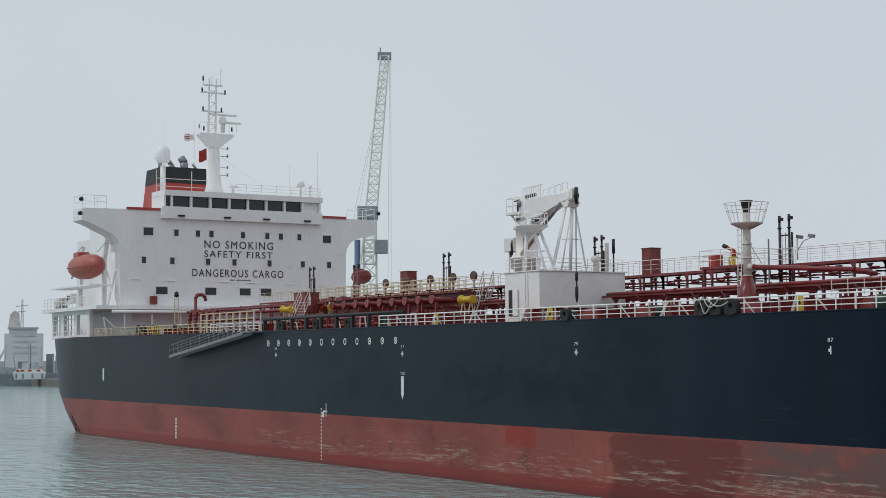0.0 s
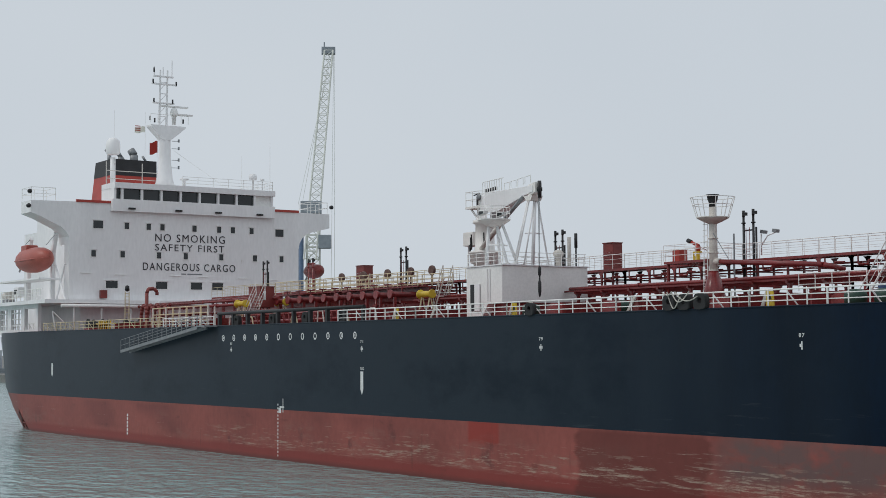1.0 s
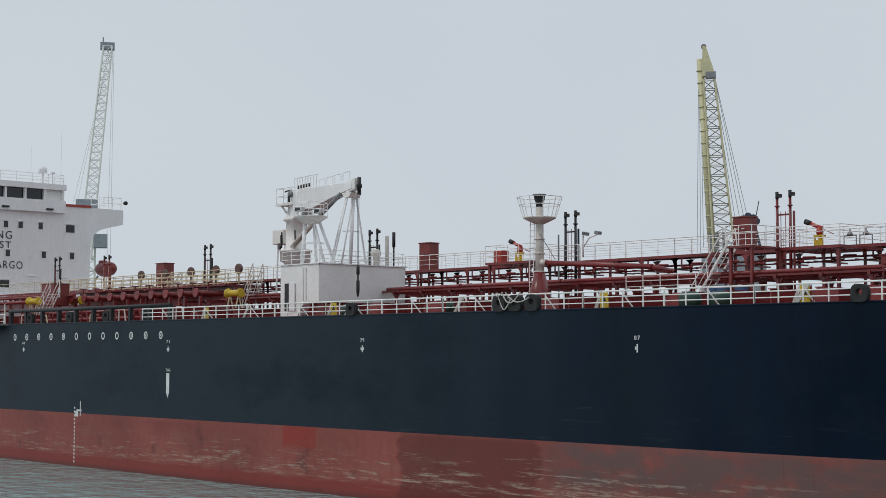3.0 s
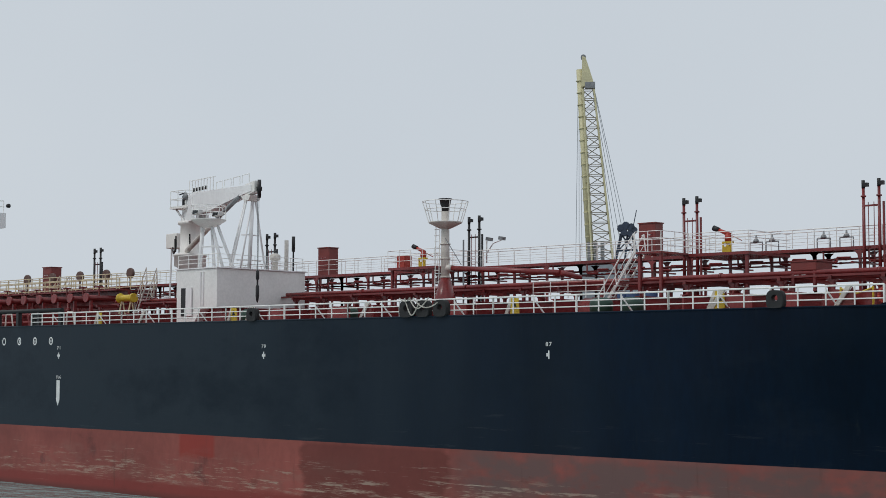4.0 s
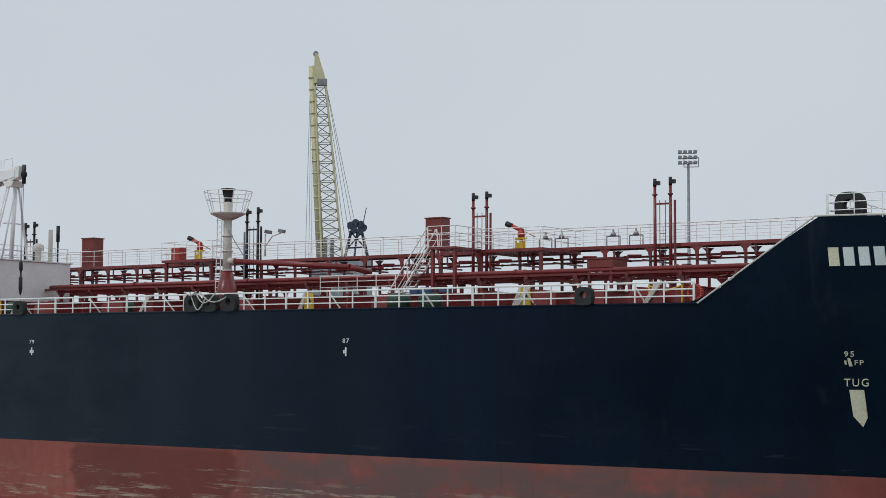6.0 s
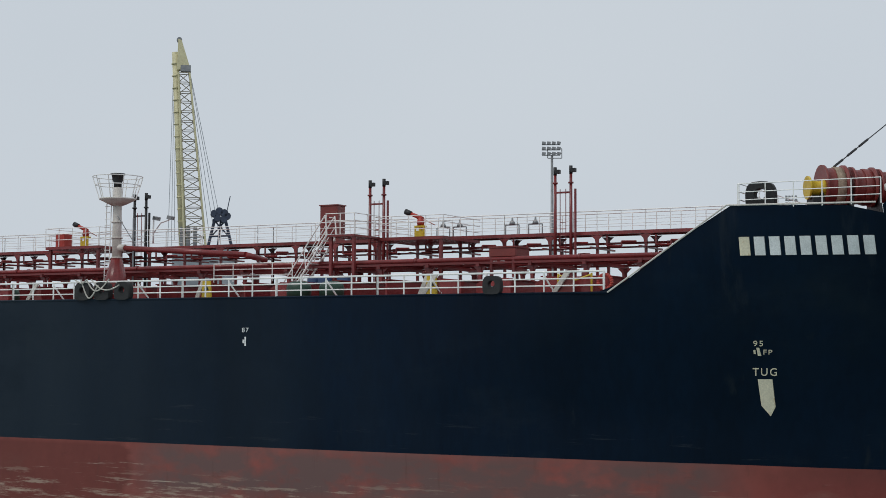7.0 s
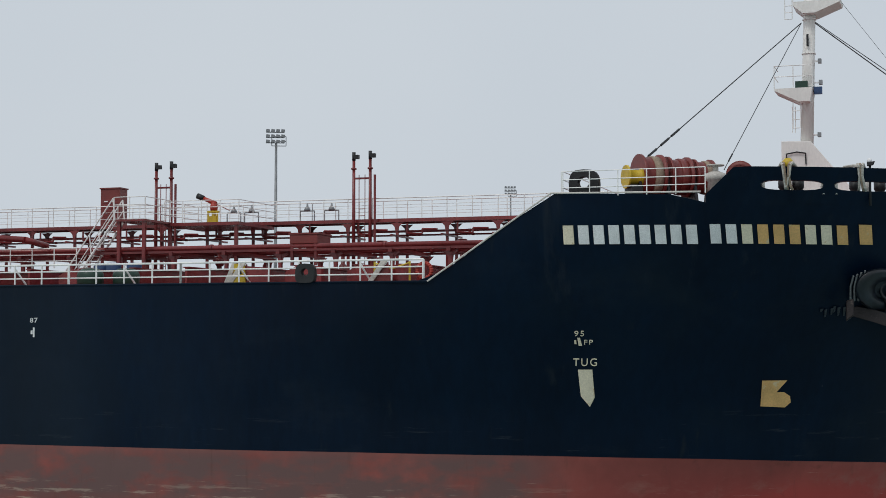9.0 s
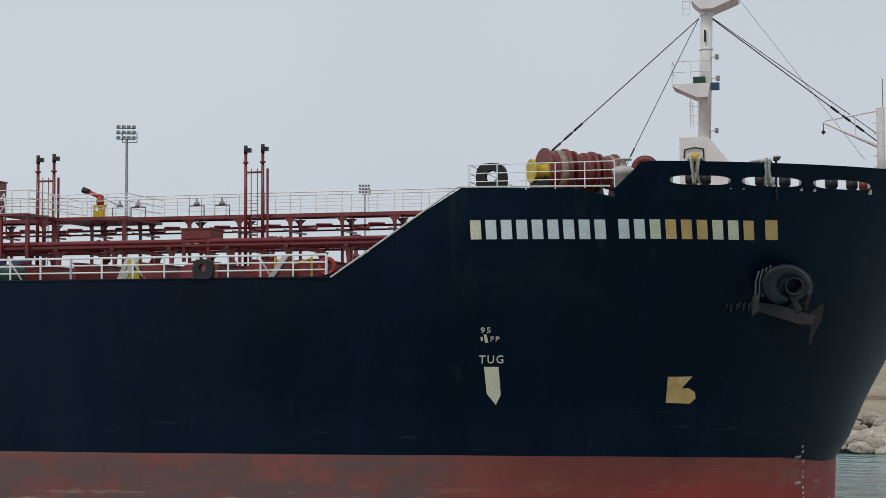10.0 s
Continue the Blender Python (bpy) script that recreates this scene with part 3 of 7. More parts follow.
# draught marks by the stem, every second decimetre
for k, t in enumerate(("4", "3", "13M", "8", "6", "4", "2", "12M", "8", "6", "4", "2")):
    z = 2.78 - 0.2 * (k - 2)
    w = 0.34 if "M" in t else 0.09
    shell_text("draught_mark", t, 30.58 - w + 0.06, z, w, 0.11, M_MARK)
for k in range(15):
    z = 3.75 - 0.25 * k
    shell_poly("draught_mark", -48.5, z, [(-0.06, 0), (0.06, 0), (0.06, 0.13), (-0.06, 0.13)], M_MARK)
for k in range(6):
    shell_poly("draught_mark", -75.2, 0.65 + 0.3 * k, [(-0.13, 0), (0.13, 0), (0.13, 0.22), (-0.13, 0.22)], M_MARK)
shell_poly("load_line_mark", -47.9, 3.6, [(-0.35, 0), (0.3, 0), (0.3, 0.12), (-0.35, 0.12)], M_MARK)
shell_poly("load_line_mark", -47.9, 3.6, [(0.1, -0.3), (0.18, -0.3), (0.18, 0.65), (0.1, 0.65)], M_MARK)
shell_poly("load_line_mark", -47.9, 3.25, [(-0.5, 0), (-0.15, 0), (-0.15, 0.35), (-0.5, 0.35)], M_MARK)
# ring of painted discs along the midships shell
RINGS = 12
for k in range(RINGS):
    x = -57.1 + (57.1 - 38.05) * k / (RINGS - 1)
    bm = B()
    n = 20
    o, i2 = [], []
    for j in range(n):
        a = 2 * math.pi * j / n
        o.append(bm.verts.new((x + 0.21 * math.cos(a), -0.012, 8.5 + 0.24 * math.sin(a))))
        i2.append(bm.verts.new((x + 0.13 * math.cos(a), -0.012, 8.5 + 0.16 * math.sin(a))))
    for j in range(n):
        bm.faces.new((o[j], o[(j + 1) % n], i2[(j + 1) % n], i2[j]))
    if k in (0, 1, 2, 3, 4, 9, 10, 11):
        bm_box(bm, x - 0.04, x + 0.05, -0.012, -0.004, 8.42, 8.58)
    part("painted_ring", bm, M_MARK, ship)

# ---- accommodation block ----
XF = -96.85
acc = thing("accommodation_block", (-103, HALF, 9.3), "tall white accommodation block with bridge wings and dark windows", "superstructure")
bm = B()
bm_box(bm, -115.0, XF - 0.6, 6.0, 26.2, 12.3, 22.1)
bm_box(bm, XF - 1.3, XF, 2.85, 28.0, 12.3, 22.12)
part("house", bm, M_WHITE, acc, "white painted steel house with safety lettering")
bm = B()
bm_box(bm, -110, XF - 1.2, 4.5, 27.7, 9.3, 12.3)
part("lower_house", bm, M_WHITE, acc)
# bridge wings, one sheet across the front
near_under = [(2.85, 18.0), (2.8, 18.7), (2.5, 19.2), (2.0, 19.62), (0.1, 20.5), (-1.0, 20.9), (-1.0, 22.05)]
far_under = [(28.0, 18.2)] + [(28.0 + 1.9 * (1 - math.cos(a)), 18.2 + 1.9 * math.sin(a)) for a in (0.35, 0.7, 1.05, 1.4)] + [(31.75, 20.6), (31.75, 22.1)]
for wing in (near_under + [(5, 22.15), (5, 18.0)], far_under + [(25, 22.15), (25, 18.2)]):
    bm = B()
    bm_prism(bm, wing, "x", -99.6, XF + 0.02)
    part("bridge_wing", bm, M_WHITE, acc)
for y0, y1 in ((3.5, 7.05), (24.95, 28.0)):
    bm = B()
    bm_box(bm, XF - 0.1, XF + 0.14, y0, y1, 22.1, 22.34)
    part("red_coaming", bm, M_BRIGHTRED, acc, "bright red capping strip")
# wheelhouse
bm = B()
bm_box(bm, -99.7, XF + 0.55, 7.0, 24.9, 21.35, 22.55)
bm_box(bm, -99.7, XF + 0.65, 7.2, 24.9, 23.62, 24.18)
bm_box(bm, -99.7, XF - 0.4, 7.2, 24.7, 22.5, 23.65)
bm_box(bm, -104.5, -99.7, 10.6, 22.9, 21.35, 24.1)
part("wheelhouse", bm, M_WHITE, acc, "white wheelhouse with raked window band")
for y in [8.05 + 2.08 * k for k in range(8)] + [24.62, 7.3]:
    bm = B()
    bm_box(bm, XF - 0.42, XF + 0.5, y - 0.11, y + 0.11, 22.5, 23.65)
    part("window_post", bm, M_WHITE, acc)
for k in range(8):
    y0 = 8.16 + 2.08 * k
    y1 = y0 + 1.86
    bm = B()
    bm_box(bm, XF + 0.12, XF + 0.2, y0, min(y1, 24.5), 22.56, 23.62)
    # the eighth pane is painted pale for the daylight seen through it
    w = part("bridge_window", bm, M_GLASS if k < 7 else M_GREYW, acc, "wheelhouse window, dark glass except the pale see-through end pane")
bm = B()
bm_box(bm, XF + 0.1, XF + 0.18, 7.42, 7.92, 22.6, 23.55)
part("bridge_window", bm, M_GLASS, acc)
for y in (9.0, 14.0, 18.4, 23.1):
    bm = B()
    bm_box(bm, XF + 0.5, XF + 0.75, y - 0.35, y + 0.35, 21.55, 21.72)
    part("floodlight", bm, M_BLACK, acc, "black floodlight under the bridge windows")


def house_window(y, z, w, h):
    bm = B()
    bm_box(bm, XF - 0.02, XF + 0.05, y - w / 2 - 0.07, y + w / 2 + 0.07, z - h / 2 - 0.07, z + h / 2 + 0.07)
    fr = part("window", bm, M_GREYW, acc)
    bm = B()
    bm_box(bm, XF + 0.03, XF + 0.062, y - w / 2, y + w / 2, z - h / 2, z + h / 2)
    part("pane", bm, M_GLASS, fr)
    bm = B()
    bm_box(bm, XF, XF + 0.14, y - w / 2 - 0.12, y + w / 2 + 0.12, z + h / 2 + 0.07, z + h / 2 + 0.11)
    part("rain_lip", bm, M_WHITE, fr)


house_window(5.75, 19.98, 1.0, 0.75)
house_window(25.7, 19.85, 0.95, 0.75)
for y in (8.72, 11.03, 12.5, 16.0, 18.75, 20.3, 22.45):
    house_window(y, 19.95, 0.45, 0.62)
for y in (5.3, 8.3, 12.15, 15.05, 19.0, 22.85, 25.95):
    house_window(y, 17.12, 0.45, 0.62)
for y in (7.2, 12.45, 16.25, 18.6):
    house_window(y, 14.12, 1.2, 0.7)
for y, z in ((4.5, 15.2), (8.1, 15.1), (14.0, 15.1), (17.0, 15.05), (21.5, 15.0), (25.0, 14.9), (27.2, 14.85)):
    bm = B()
    bm_box(bm, XF, XF + 0.1, y - 0.55, y + 0.55, z - 0.03, z + 0.03)
    part("drip_ledge", bm, M_GREYW, acc)


def front_text(text, y0, y1, z0, z1):
    letters("safety_lettering", text, y1 - y0, z1 - z0, pose(XF + 0.03, y0, z0, 90, 0, 90), M_LETTER, acc)


front_text("NO SMOKING", 11.75, 19.4, 18.52, 19.3)
front_text("SAFETY FIRST", 11.75, 19.35, 17.6, 18.28)
front_text("DANGEROUS CARGO", 10.45, 20.6, 15.62, 16.38)
bm = B()
for y0, y1 in ((14.6, 15.1), (15.25, 16.9)):
    bm_box(bm, XF, XF + 0.012, y0, y1, 15.25, 15.37)
part("small_notice_bar", bm, M_STEEL, acc)
# red fire station box, lamps on the front
bm = B()
bm_box(bm, XF, XF + 0.4, 5.95, 6.6, 12.75, 13.55)
part("fire_box", bm, M_REDB, acc, "small red hose box")
# poop deck with its framed mooring openings
bm = B()
bm_box(bm, -112.5, XF + 1.4, 0.0, 2 * HALF, 12.2, 12.55)
part("poop_deck", bm, M_WHITE, acc, "white poop deck overhang")
bm = B()
for x in (-111.6, -108.7, -108.2, -104.6, -104.1, -100.2):
    bm_box(bm, x - 0.24, x + 0.24, 0.9, 1.25, 9.4, 12.3)
for z in (9.55, 12.0):
    bm_box(bm, -111.8, -99.9, 0.92, 1.23, z - 0.18, z + 0.22)
for z in (10.2, 10.85, 11.45):
    bm_box(bm, -111.6, -104.4, 1.0, 1.12, z - 0.05, z + 0.05)
for x in (-110.6, -109.7, -107, -106):
    bm_box(bm, x - 0.05, x + 0.05, 1.0, 1.12, 9.6, 12.0)
part("side_screen", bm, M_WHITE, acc, "white framed opening in the poop side")
# struts and pipes beneath the overhang
bm = B()
for y in (3.0, 5.8, 8.8):
    bm_cyl(bm, (XF + 1.0, y, 9.3), (XF + 1.0, y, 12.2), 0.09, 8)
bm_path(bm, [(XF + 1.0, 1.2, 9.4), (XF + 1.2, 0.8, 11.4), (XF + 1.0, 2.0, 10.4)], 0.07)
bm_path(bm, [(XF + 1.6, 1.5, 11.95), (XF + 1.6, 11.0, 11.95), (XF + 1.6, 11.6, 12.4)], 0.17, 8)
part("stanchion", bm, M_GREYW, acc)
# open bulwark above the house side: wing end rail and lamps
for y0, y1, xx in ((-0.9, 1.5, XF - 0.2), (29.6, 31.6, XF - 0.2)):
    bm = B()
    for y in (y0, (y0 + y1) / 2, y1):
        bm_cyl(bm, (xx, y, 22.05), (xx, y, 23.35), 0.035, 6)
        bm_cyl(bm, (xx - 2.6, y, 22.05), (xx - 2.6, y, 23.35), 0.035, 6)
    for z in (22.75, 23.35):
        bm_path(bm, [(xx, y0, z), (xx, y1, z), (xx - 2.6, y1, z), (xx - 2.6, y0, z), (xx, y0, z)], 0.03, 5)
    part("wing_rail", bm, M_RAILW, acc)
for y, z in ((-1.15, 22.9), (-1.25, 21.5), (31.95, 22.85)):
    bm = B()
    bm_lathe(bm, [(0.0, -0.2), (0.2, -0.15), (0.22, 0.1), (0.05, 0.22)], (XF + 0.1, y, z), "x", 10)
    part("side_lamp", bm, M_BLACK, acc, "black side lamp")
# monkey island rail
bm = B()
rail = [(XF + 0.4, 14.5), (XF + 0.4, 24.7), (-104, 24.7)]
for (xa, ya), (xb, yb) in zip(rail, rail[1:]):
    n = max(2, int(math.hypot(xb - xa, yb - ya) / 1.6))
    for k in range(n + 1):
        f = k / n
        bm_cyl(bm, (xa + (xb - xa) * f, ya + (yb - ya) * f, 24.15), (xa + (xb - xa) * f, ya + (yb - ya) * f, 25.15), 0.03, 5)
    for z in (24.5, 24.82, 25.15):
        bm_cyl(bm, (xa, ya, z), (xb, yb, z), 0.022, 5)
part("monkey_island_rail", bm, M_RAILW, acc)
bm = B()
for y, h in ((7.8, 31.6), (21.9, 27.9), (25.2, 29.6)):
    bm_cyl(bm, (-98, y, 24.1), (-98, y, h), 0.03, 5, 0.012)
part("whip_aerial", bm, M_RAILW, acc)
bm = B()
bm_lathe(bm, [(0.1, 24.1), (0.1, 25.4), (0.42, 25.45), (0.42, 25.8), (0.3, 26.05), (0, 26.12)], (-98, 23.2, 0), "z", 12)
part("aerial_dome", bm, M_WHITE, acc)
bm = B()
bm_lathe(bm, [(0.14, 24.1), (0.12, 24.9), (0.5, 25.0), (0.5, 25.12), (0, 25.15)], (-98, 15.4, 0), "z", 10)
part("aerial_dome", bm, M_WHITE, acc)
bm = B()
bm_lathe(bm, [(0.06, 24.1), (0.06, 25.4), (0.22, 25.45), (0.22, 25.6), (0, 25.62)], (-98, 24.3, 0), "z", 8)
part("aerial_dome", bm, M_WHITE, acc)
# satellite dome on its post
bm = B()
bm_cyl(bm, (-104, 10.1, 24.0), (-104, 10.1, 27.6), 0.28, 10)
bm_lathe(bm, [(0.6, 27.9), (0.72, 28.1), (0.76, 28.8), (0.66, 29.3), (0.38, 29.62), (0, 29.7)], (-104, 10.1, 0), "z", 16)
part("satellite_dome", bm, M_WHITE, acc, "white satellite dome on a post")
# gantry behind the wheelhouse
bm = B()
for y in (8.6, 12.5, 15.0):
    bm_cyl(bm, (-102, y, 24.1), (-102, y, 26.9), 0.05, 6)
for z in (25.2, 26.0):
    bm_cyl(bm, (-102, 8.6, z), (-102, 15.0, z), 0.04, 5)
part("gantry", bm, M_CREAM, acc)

# ---- radar mast ----
mastt = thing("radar_mast", (-102, 15.0, 24.1), "white radar mast with platform, crosstrees and scanners", "mast")
bm = B()
bm_lathe(bm, [(1.25, 24.1), (0.85, 25.4), (0.66, 27.0), (0.56, 30.0), (0.5, 30.6)], (-102, 15.0, 0), "z", 12)
part("column", bm, M_WHITE, mastt)
bm = B()
bm_prism(bm, [(14.55, 29.5), (15.45, 29.5), (17.1, 30.85), (17.1, 31.0), (13.2, 31.0), (13.2, 30.85)], "x", -102.6, -101.4)
part("platform", bm, M_WHITE, mastt)
bm = B()
for y in (14.35, 15.15):
    bm_cyl(bm, (-102, y, 31.1), (-102, y + 0.1, 36.9), 0.13, 6, 0.09)
for z in (32.0, 33.2, 34.4, 35.6):
    bm_cyl(bm, (-102, 14.35, z), (-102, 15.15, z), 0.05, 5)
    bm_cyl(bm, (-102, 14.35, z - 0.9), (-102, 15.15, z), 0.04, 5)
for y0, y1, z in ((13.7, 15.9, 36.2), (13.5, 16.2, 35.4), (13.6, 16.0, 33.4)):
    bm_box(bm, -102.15, -101.85, y0, y1, z - 0.07, z + 0.07)
for y in (13.75, 14.75, 15.75):
    bm_cyl(bm, (-102, y, 36.2), (-102, y, 37.2 if y != 15.75 else 38.0), 0.05, 5)
part("lattice_top", bm, M_WHITE, mastt)
bm = B()
bm_box(bm, -102.3, -101.9, 14.6, 17.6, 33.05, 33.2)
part("radar_scanner", bm, M_GREYW, mastt)
bm = B()
bm_box(bm, -101.6, -101.2, 15.4, 17.8, 32.15, 32.3)
part("radar_scanner", bm, M_GREYW, mastt)
bm = B()
bm_lathe(bm, [(0.2, 31.2), (0.25, 32.0), (0.45, 32.4), (0.3, 32.9), (0, 33.0)], (-102, 16.0, 0), "z", 10)
part("scanner_pedestal", bm, M_GREYW, mastt)
for y, z in ((13.7, 36.9), (13.6, 35.7), (16.2, 35.6), (13.7, 33.7), (15.8, 33.7), (13.3, 31.8), (17.0, 31.7), (13.8, 31.6)):
    bm = B()
    bm_cyl(bm, (-101.9, y, z - 0.3), (-101.9, y, z + 0.15), 0.09, 8)
    part("signal_lamp", bm, M_BLACK, mastt, "small black signal lamp")
for z in (26.6, 27.4, 28.6, 29.4):
    bm = B()
    bm_cyl(bm, (-101.4, 15.5, z), (-101.2, 16.2, z), 0.035, 5)
    bm_cyl(bm, (-101.2, 16.2, z - 0.12), (-101.2, 16.2, z + 0.2), 0.1, 8)
    part("signal_lamp", bm, M_STEEL, mastt, "small grey signal lamp")
bm = B()
for y in (13.1, 13.9, 16.5, 17.3):
    bm_cyl(bm, (-101.3, y, 31.2), (-101.3, y, 32.1), 0.03, 5)
bm_path(bm, [(-101.3, 13.1, 32.1), (-101.3, 17.3, 32.1)], 0.03, 5)
bm_path(bm, [(-102, 16.0, 28.5), (-98, 20.5, 24.2)], 0.02, 4)
part("platform_rail", bm, M_RAILW, mastt)


def flag(name, material, y, z, w, h, label, stripes=False):
    t = thing(name, (-102, y, z), label, "flag", "flags on the halyards")
    bm = B()
    n = 8
    rows = []
    for i in range(n + 1):
        f = i / n
        dx = 0.12 * math.sin(f * 5.0)
        rows.append([bm.verts.new((-101.6 + dx + 0.3 * f, y - w * f, z + k * h / 6 - 0.25 * f * h + 0.05 * math.sin(f * 7 + k))) for k in range(7)])
    for a, b in zip(rows, rows[1:]):
        for k in range(6):
            bm.faces.new((a[k], b[k], b[k + 1], a[k + 1]))
    bmesh.ops.solidify(bm, geom=bm.faces[:], thickness=0.02)
    part("cloth", bm, material, t)
    if stripes:
        for k in range(3):
            bm = B()
            bm_box(bm, -101.45, -101.35, y - w * 0.95, y - 0.5 * w, z + 0.12 + 0.22 * k, z + 0.2 + 0.22 * k)
            part("stripe", bm, M_BRIGHTRED, t)
    bm = B()
    bm_cyl(bm, (-101.6, y + 0.03, z - 2.5), (-101.6, y + 0.03, z + h + 1.5), 0.015, 4)
    part("halyard", bm, M_RAILW, t)
    return t


flag("flag", M_BRIGHTRED, 14.0, 28.1, 0.95, 1.25, "plain red signal flag flying from a halyard")
flag("flag", M_HAZEW, 12.6, 30.1, 1.2, 0.62, "small striped courtesy flag flying from a halyard", True)

# ---- funnel ----
bm = B()
bm_box(bm, -120.5, -111.4, 6.5, 25.5, 9.3, 20.5)
part("engine_casing", bm, M_WHITE, acc)
fun = thing("funnel", (-115, 15.4, 22.0), "black-topped funnel with red band and exhaust pipes", "funnel")


def funnel_ring(z0, z1, grow):
    def edge(z):
        f = (z - 22.0) / 7.0
        return 13.2 + 0.55 * f, 18.9, -113.0 - 0.2 * f, -118.6 + 0.6 * f
    bm = B()
    vs = []
    for z in (z0, z1):
        a, b, c, d = edge(z)
        vs.append([bm.verts.new(p) for p in ((c + grow, a - grow, z), (c + grow, b + grow, z), (d - grow, b + grow, z), (d - grow, a - grow, z))])
    for i in range(4):
        j = (i + 1) % 4
        bm.faces.new((vs[0][i], vs[0][j], vs[1][j], vs[1][i]))
    bm.faces.new(vs[0][::-1])
    bm.faces.new(vs[1])
    return bm


part("casing", funnel_ring(20.0, 26.95, 0.0), M_BRIGHTRED, fun, "red funnel casing")
part("black_top", funnel_ring(26.9, 28.7, 0.02), M_BLACK, fun, "black funnel top")
part("white_band", funnel_ring(23.2, 23.75, 0.02), M_WHITE, fun)
for y, z, r in ((14.1, 29.7, 0.22), (15.4, 29.5, 0.25), (17.0, 29.8, 0.45), (18.4, 29.2, 0.14), (15.9, 29.0, 0.16)):
    bm = B()
    bm_path(bm, [(-115, y, 28.4), (-115, y, z - 0.3), (-115.3, y - 0.25, z + 0.25)], r, 12)
    part("exhaust_pipe", bm, M_STEEL, fun)


# ---- lifeboats in their davits ----
def lifeboat(x, y, z, length, label, paint=None, girth=1.0):
    paint = paint or M_ORANGE
    t = thing("lifeboat", (x, y, z), label, "lifeboat", "enclosed lifeboats")
    bm = B()
    n, m = 14, 14
    rings = []
    for i in range(n + 1):
        u = -1 + 2 * i / n
        w = max(0.02, (1 - abs(u) ** 2.6)) ** 0.6
        ring = []
        for k in range(m):
            a = 2 * math.pi * k / m
            yy, zz = math.cos(a) * 1.35 * girth * w, math.sin(a) * girth
            zz = zz * (1.3 if zz > 0 else 1.2) * (w if zz < 0 else w ** 0.8)
            ring.append(bm.verts.new((x + u * length / 2, y + yy, z + zz + 0.15 * u * u)))
        rings.append(ring)
    for a, b in zip(rings, rings[1:]):
        for k in range(m):
            f = bm.faces.new((a[k], a[(k + 1) % m], b[(k + 1) % m], b[k]))
            f.smooth = True
    bm.faces.new(rings[0])
    bm.faces.new(rings[-1][::-1])
    part("shell", bm, paint, t)
    bm = B()
    bm_path(bm, [(x + u * length / 2, y - 1.39 * girth * max(0.02, 1 - abs(u) ** 2.6) ** 0.6, z - 0.05 + 0.15 * u * u) for u in (-0.95, -0.6, 0, 0.6, 0.95)], 0.07, 6)
    part("fender_strake", bm, paint, t)
    bm = B()
    bm_box(bm, x - 0.28 * length, x - 0.08 * length, y - 0.6 * girth, y + 0.6 * girth, z + 0.9 * girth, z + 1.6 * girth)
    part("steering_hatch", bm, paint, t, bevel=0.12)
    bm = B()
    bm_cyl(bm, (x - length / 2 + 0.1, y, z - 0.6), (x - length / 2 - 0.3, y, z - 0.9), 0.1)
    part("propeller_shaft", bm, M_STEEL, t)
    return t


lifeboat(-102.0, 1.2, 16.55, 8.2, "weathered orange enclosed lifeboat hung in white davits")
lifeboat(-98.7, 30.9, 16.0, 3.4, "dull red enclosed lifeboat hung beyond the house", M_REDB, 0.62)
dav = thing("davit", (-103, 2.0, 12.5), "white lifeboat davit with sloped arms and ladder", "davit")
for x in (-99.4, -106.5):
    bm = B()
    bm_prism(bm, [(x - 0.22, 12.5), (x + 0.22, 12.5), (x + 0.2, 17.2), (x + 0.9, 18.9), (x + 0.65, 19.2), (x - 0.25, 17.6)], "y", 2.0, 2.35)
    part("arm", bm, M_WHITE, dav)
    bm = B()
    bm_path(bm, [(x + 0.8, 2.1, 19.0), (x + 0.6, 1.2, 17.9)], 0.03, 5)
    part("fall_wire", bm, M_STEEL, dav)
bm = B()
bm_path(bm, [(-98.5, 2.2, 12.5), (-96.2, 2.2, 16.0)], 0.1)
bm_path(bm, [(-96.0, 2.2, 12.5), (-98.8, 2.2, 16.0)], 0.1)
bm_box(bm, -110, -97.5, 0.1, 2.4, 14.55, 14.7)
part("cradle", bm, M_WHITE, dav)
bm = B()
for k in range(14):
    x = -112 + 1.15 * k
    bm_cyl(bm, (x, 0.1, 12.5), (x, 0.1, 13.6), 0.04, 5)
for z in (12.9, 13.25, 13.6):
    bm_cyl(bm, (-112, 0.1, z), (-96.5, 0.1, z), 0.03, 5)
solid("poop_railing", bm, M_RAILW, "white rail round the poop deck", "railing")
clut = thing("deck_raft", (-109, 1.4, 12.5), "white life raft canister and gear on the poop deck", "life raft")
bm = B()
bm_cyl(bm, (-110.5, 1.2, 13.3), (-108.8, 1.2, 13.3), 0.45, 12)
part("canister", bm, M_CREAM, clut)
bm = B()
bm_box(bm, -110.4, -108.9, 0.8, 1.6, 12.5, 12.95)
part("cradle", bm, M_STEEL, clut)
bm = B()
bm_box(bm, -105.6, -104.2, 0.35, 1.0, 13.0, 14.0)
part("locker", bm, M_WHITE, clut, bevel=0.05)
bm = B()
bm_box(bm, -105.3, -104.5, 0.3, 0.36, 13.3, 13.75)
part("screen", bm, M_BLACK, clut)


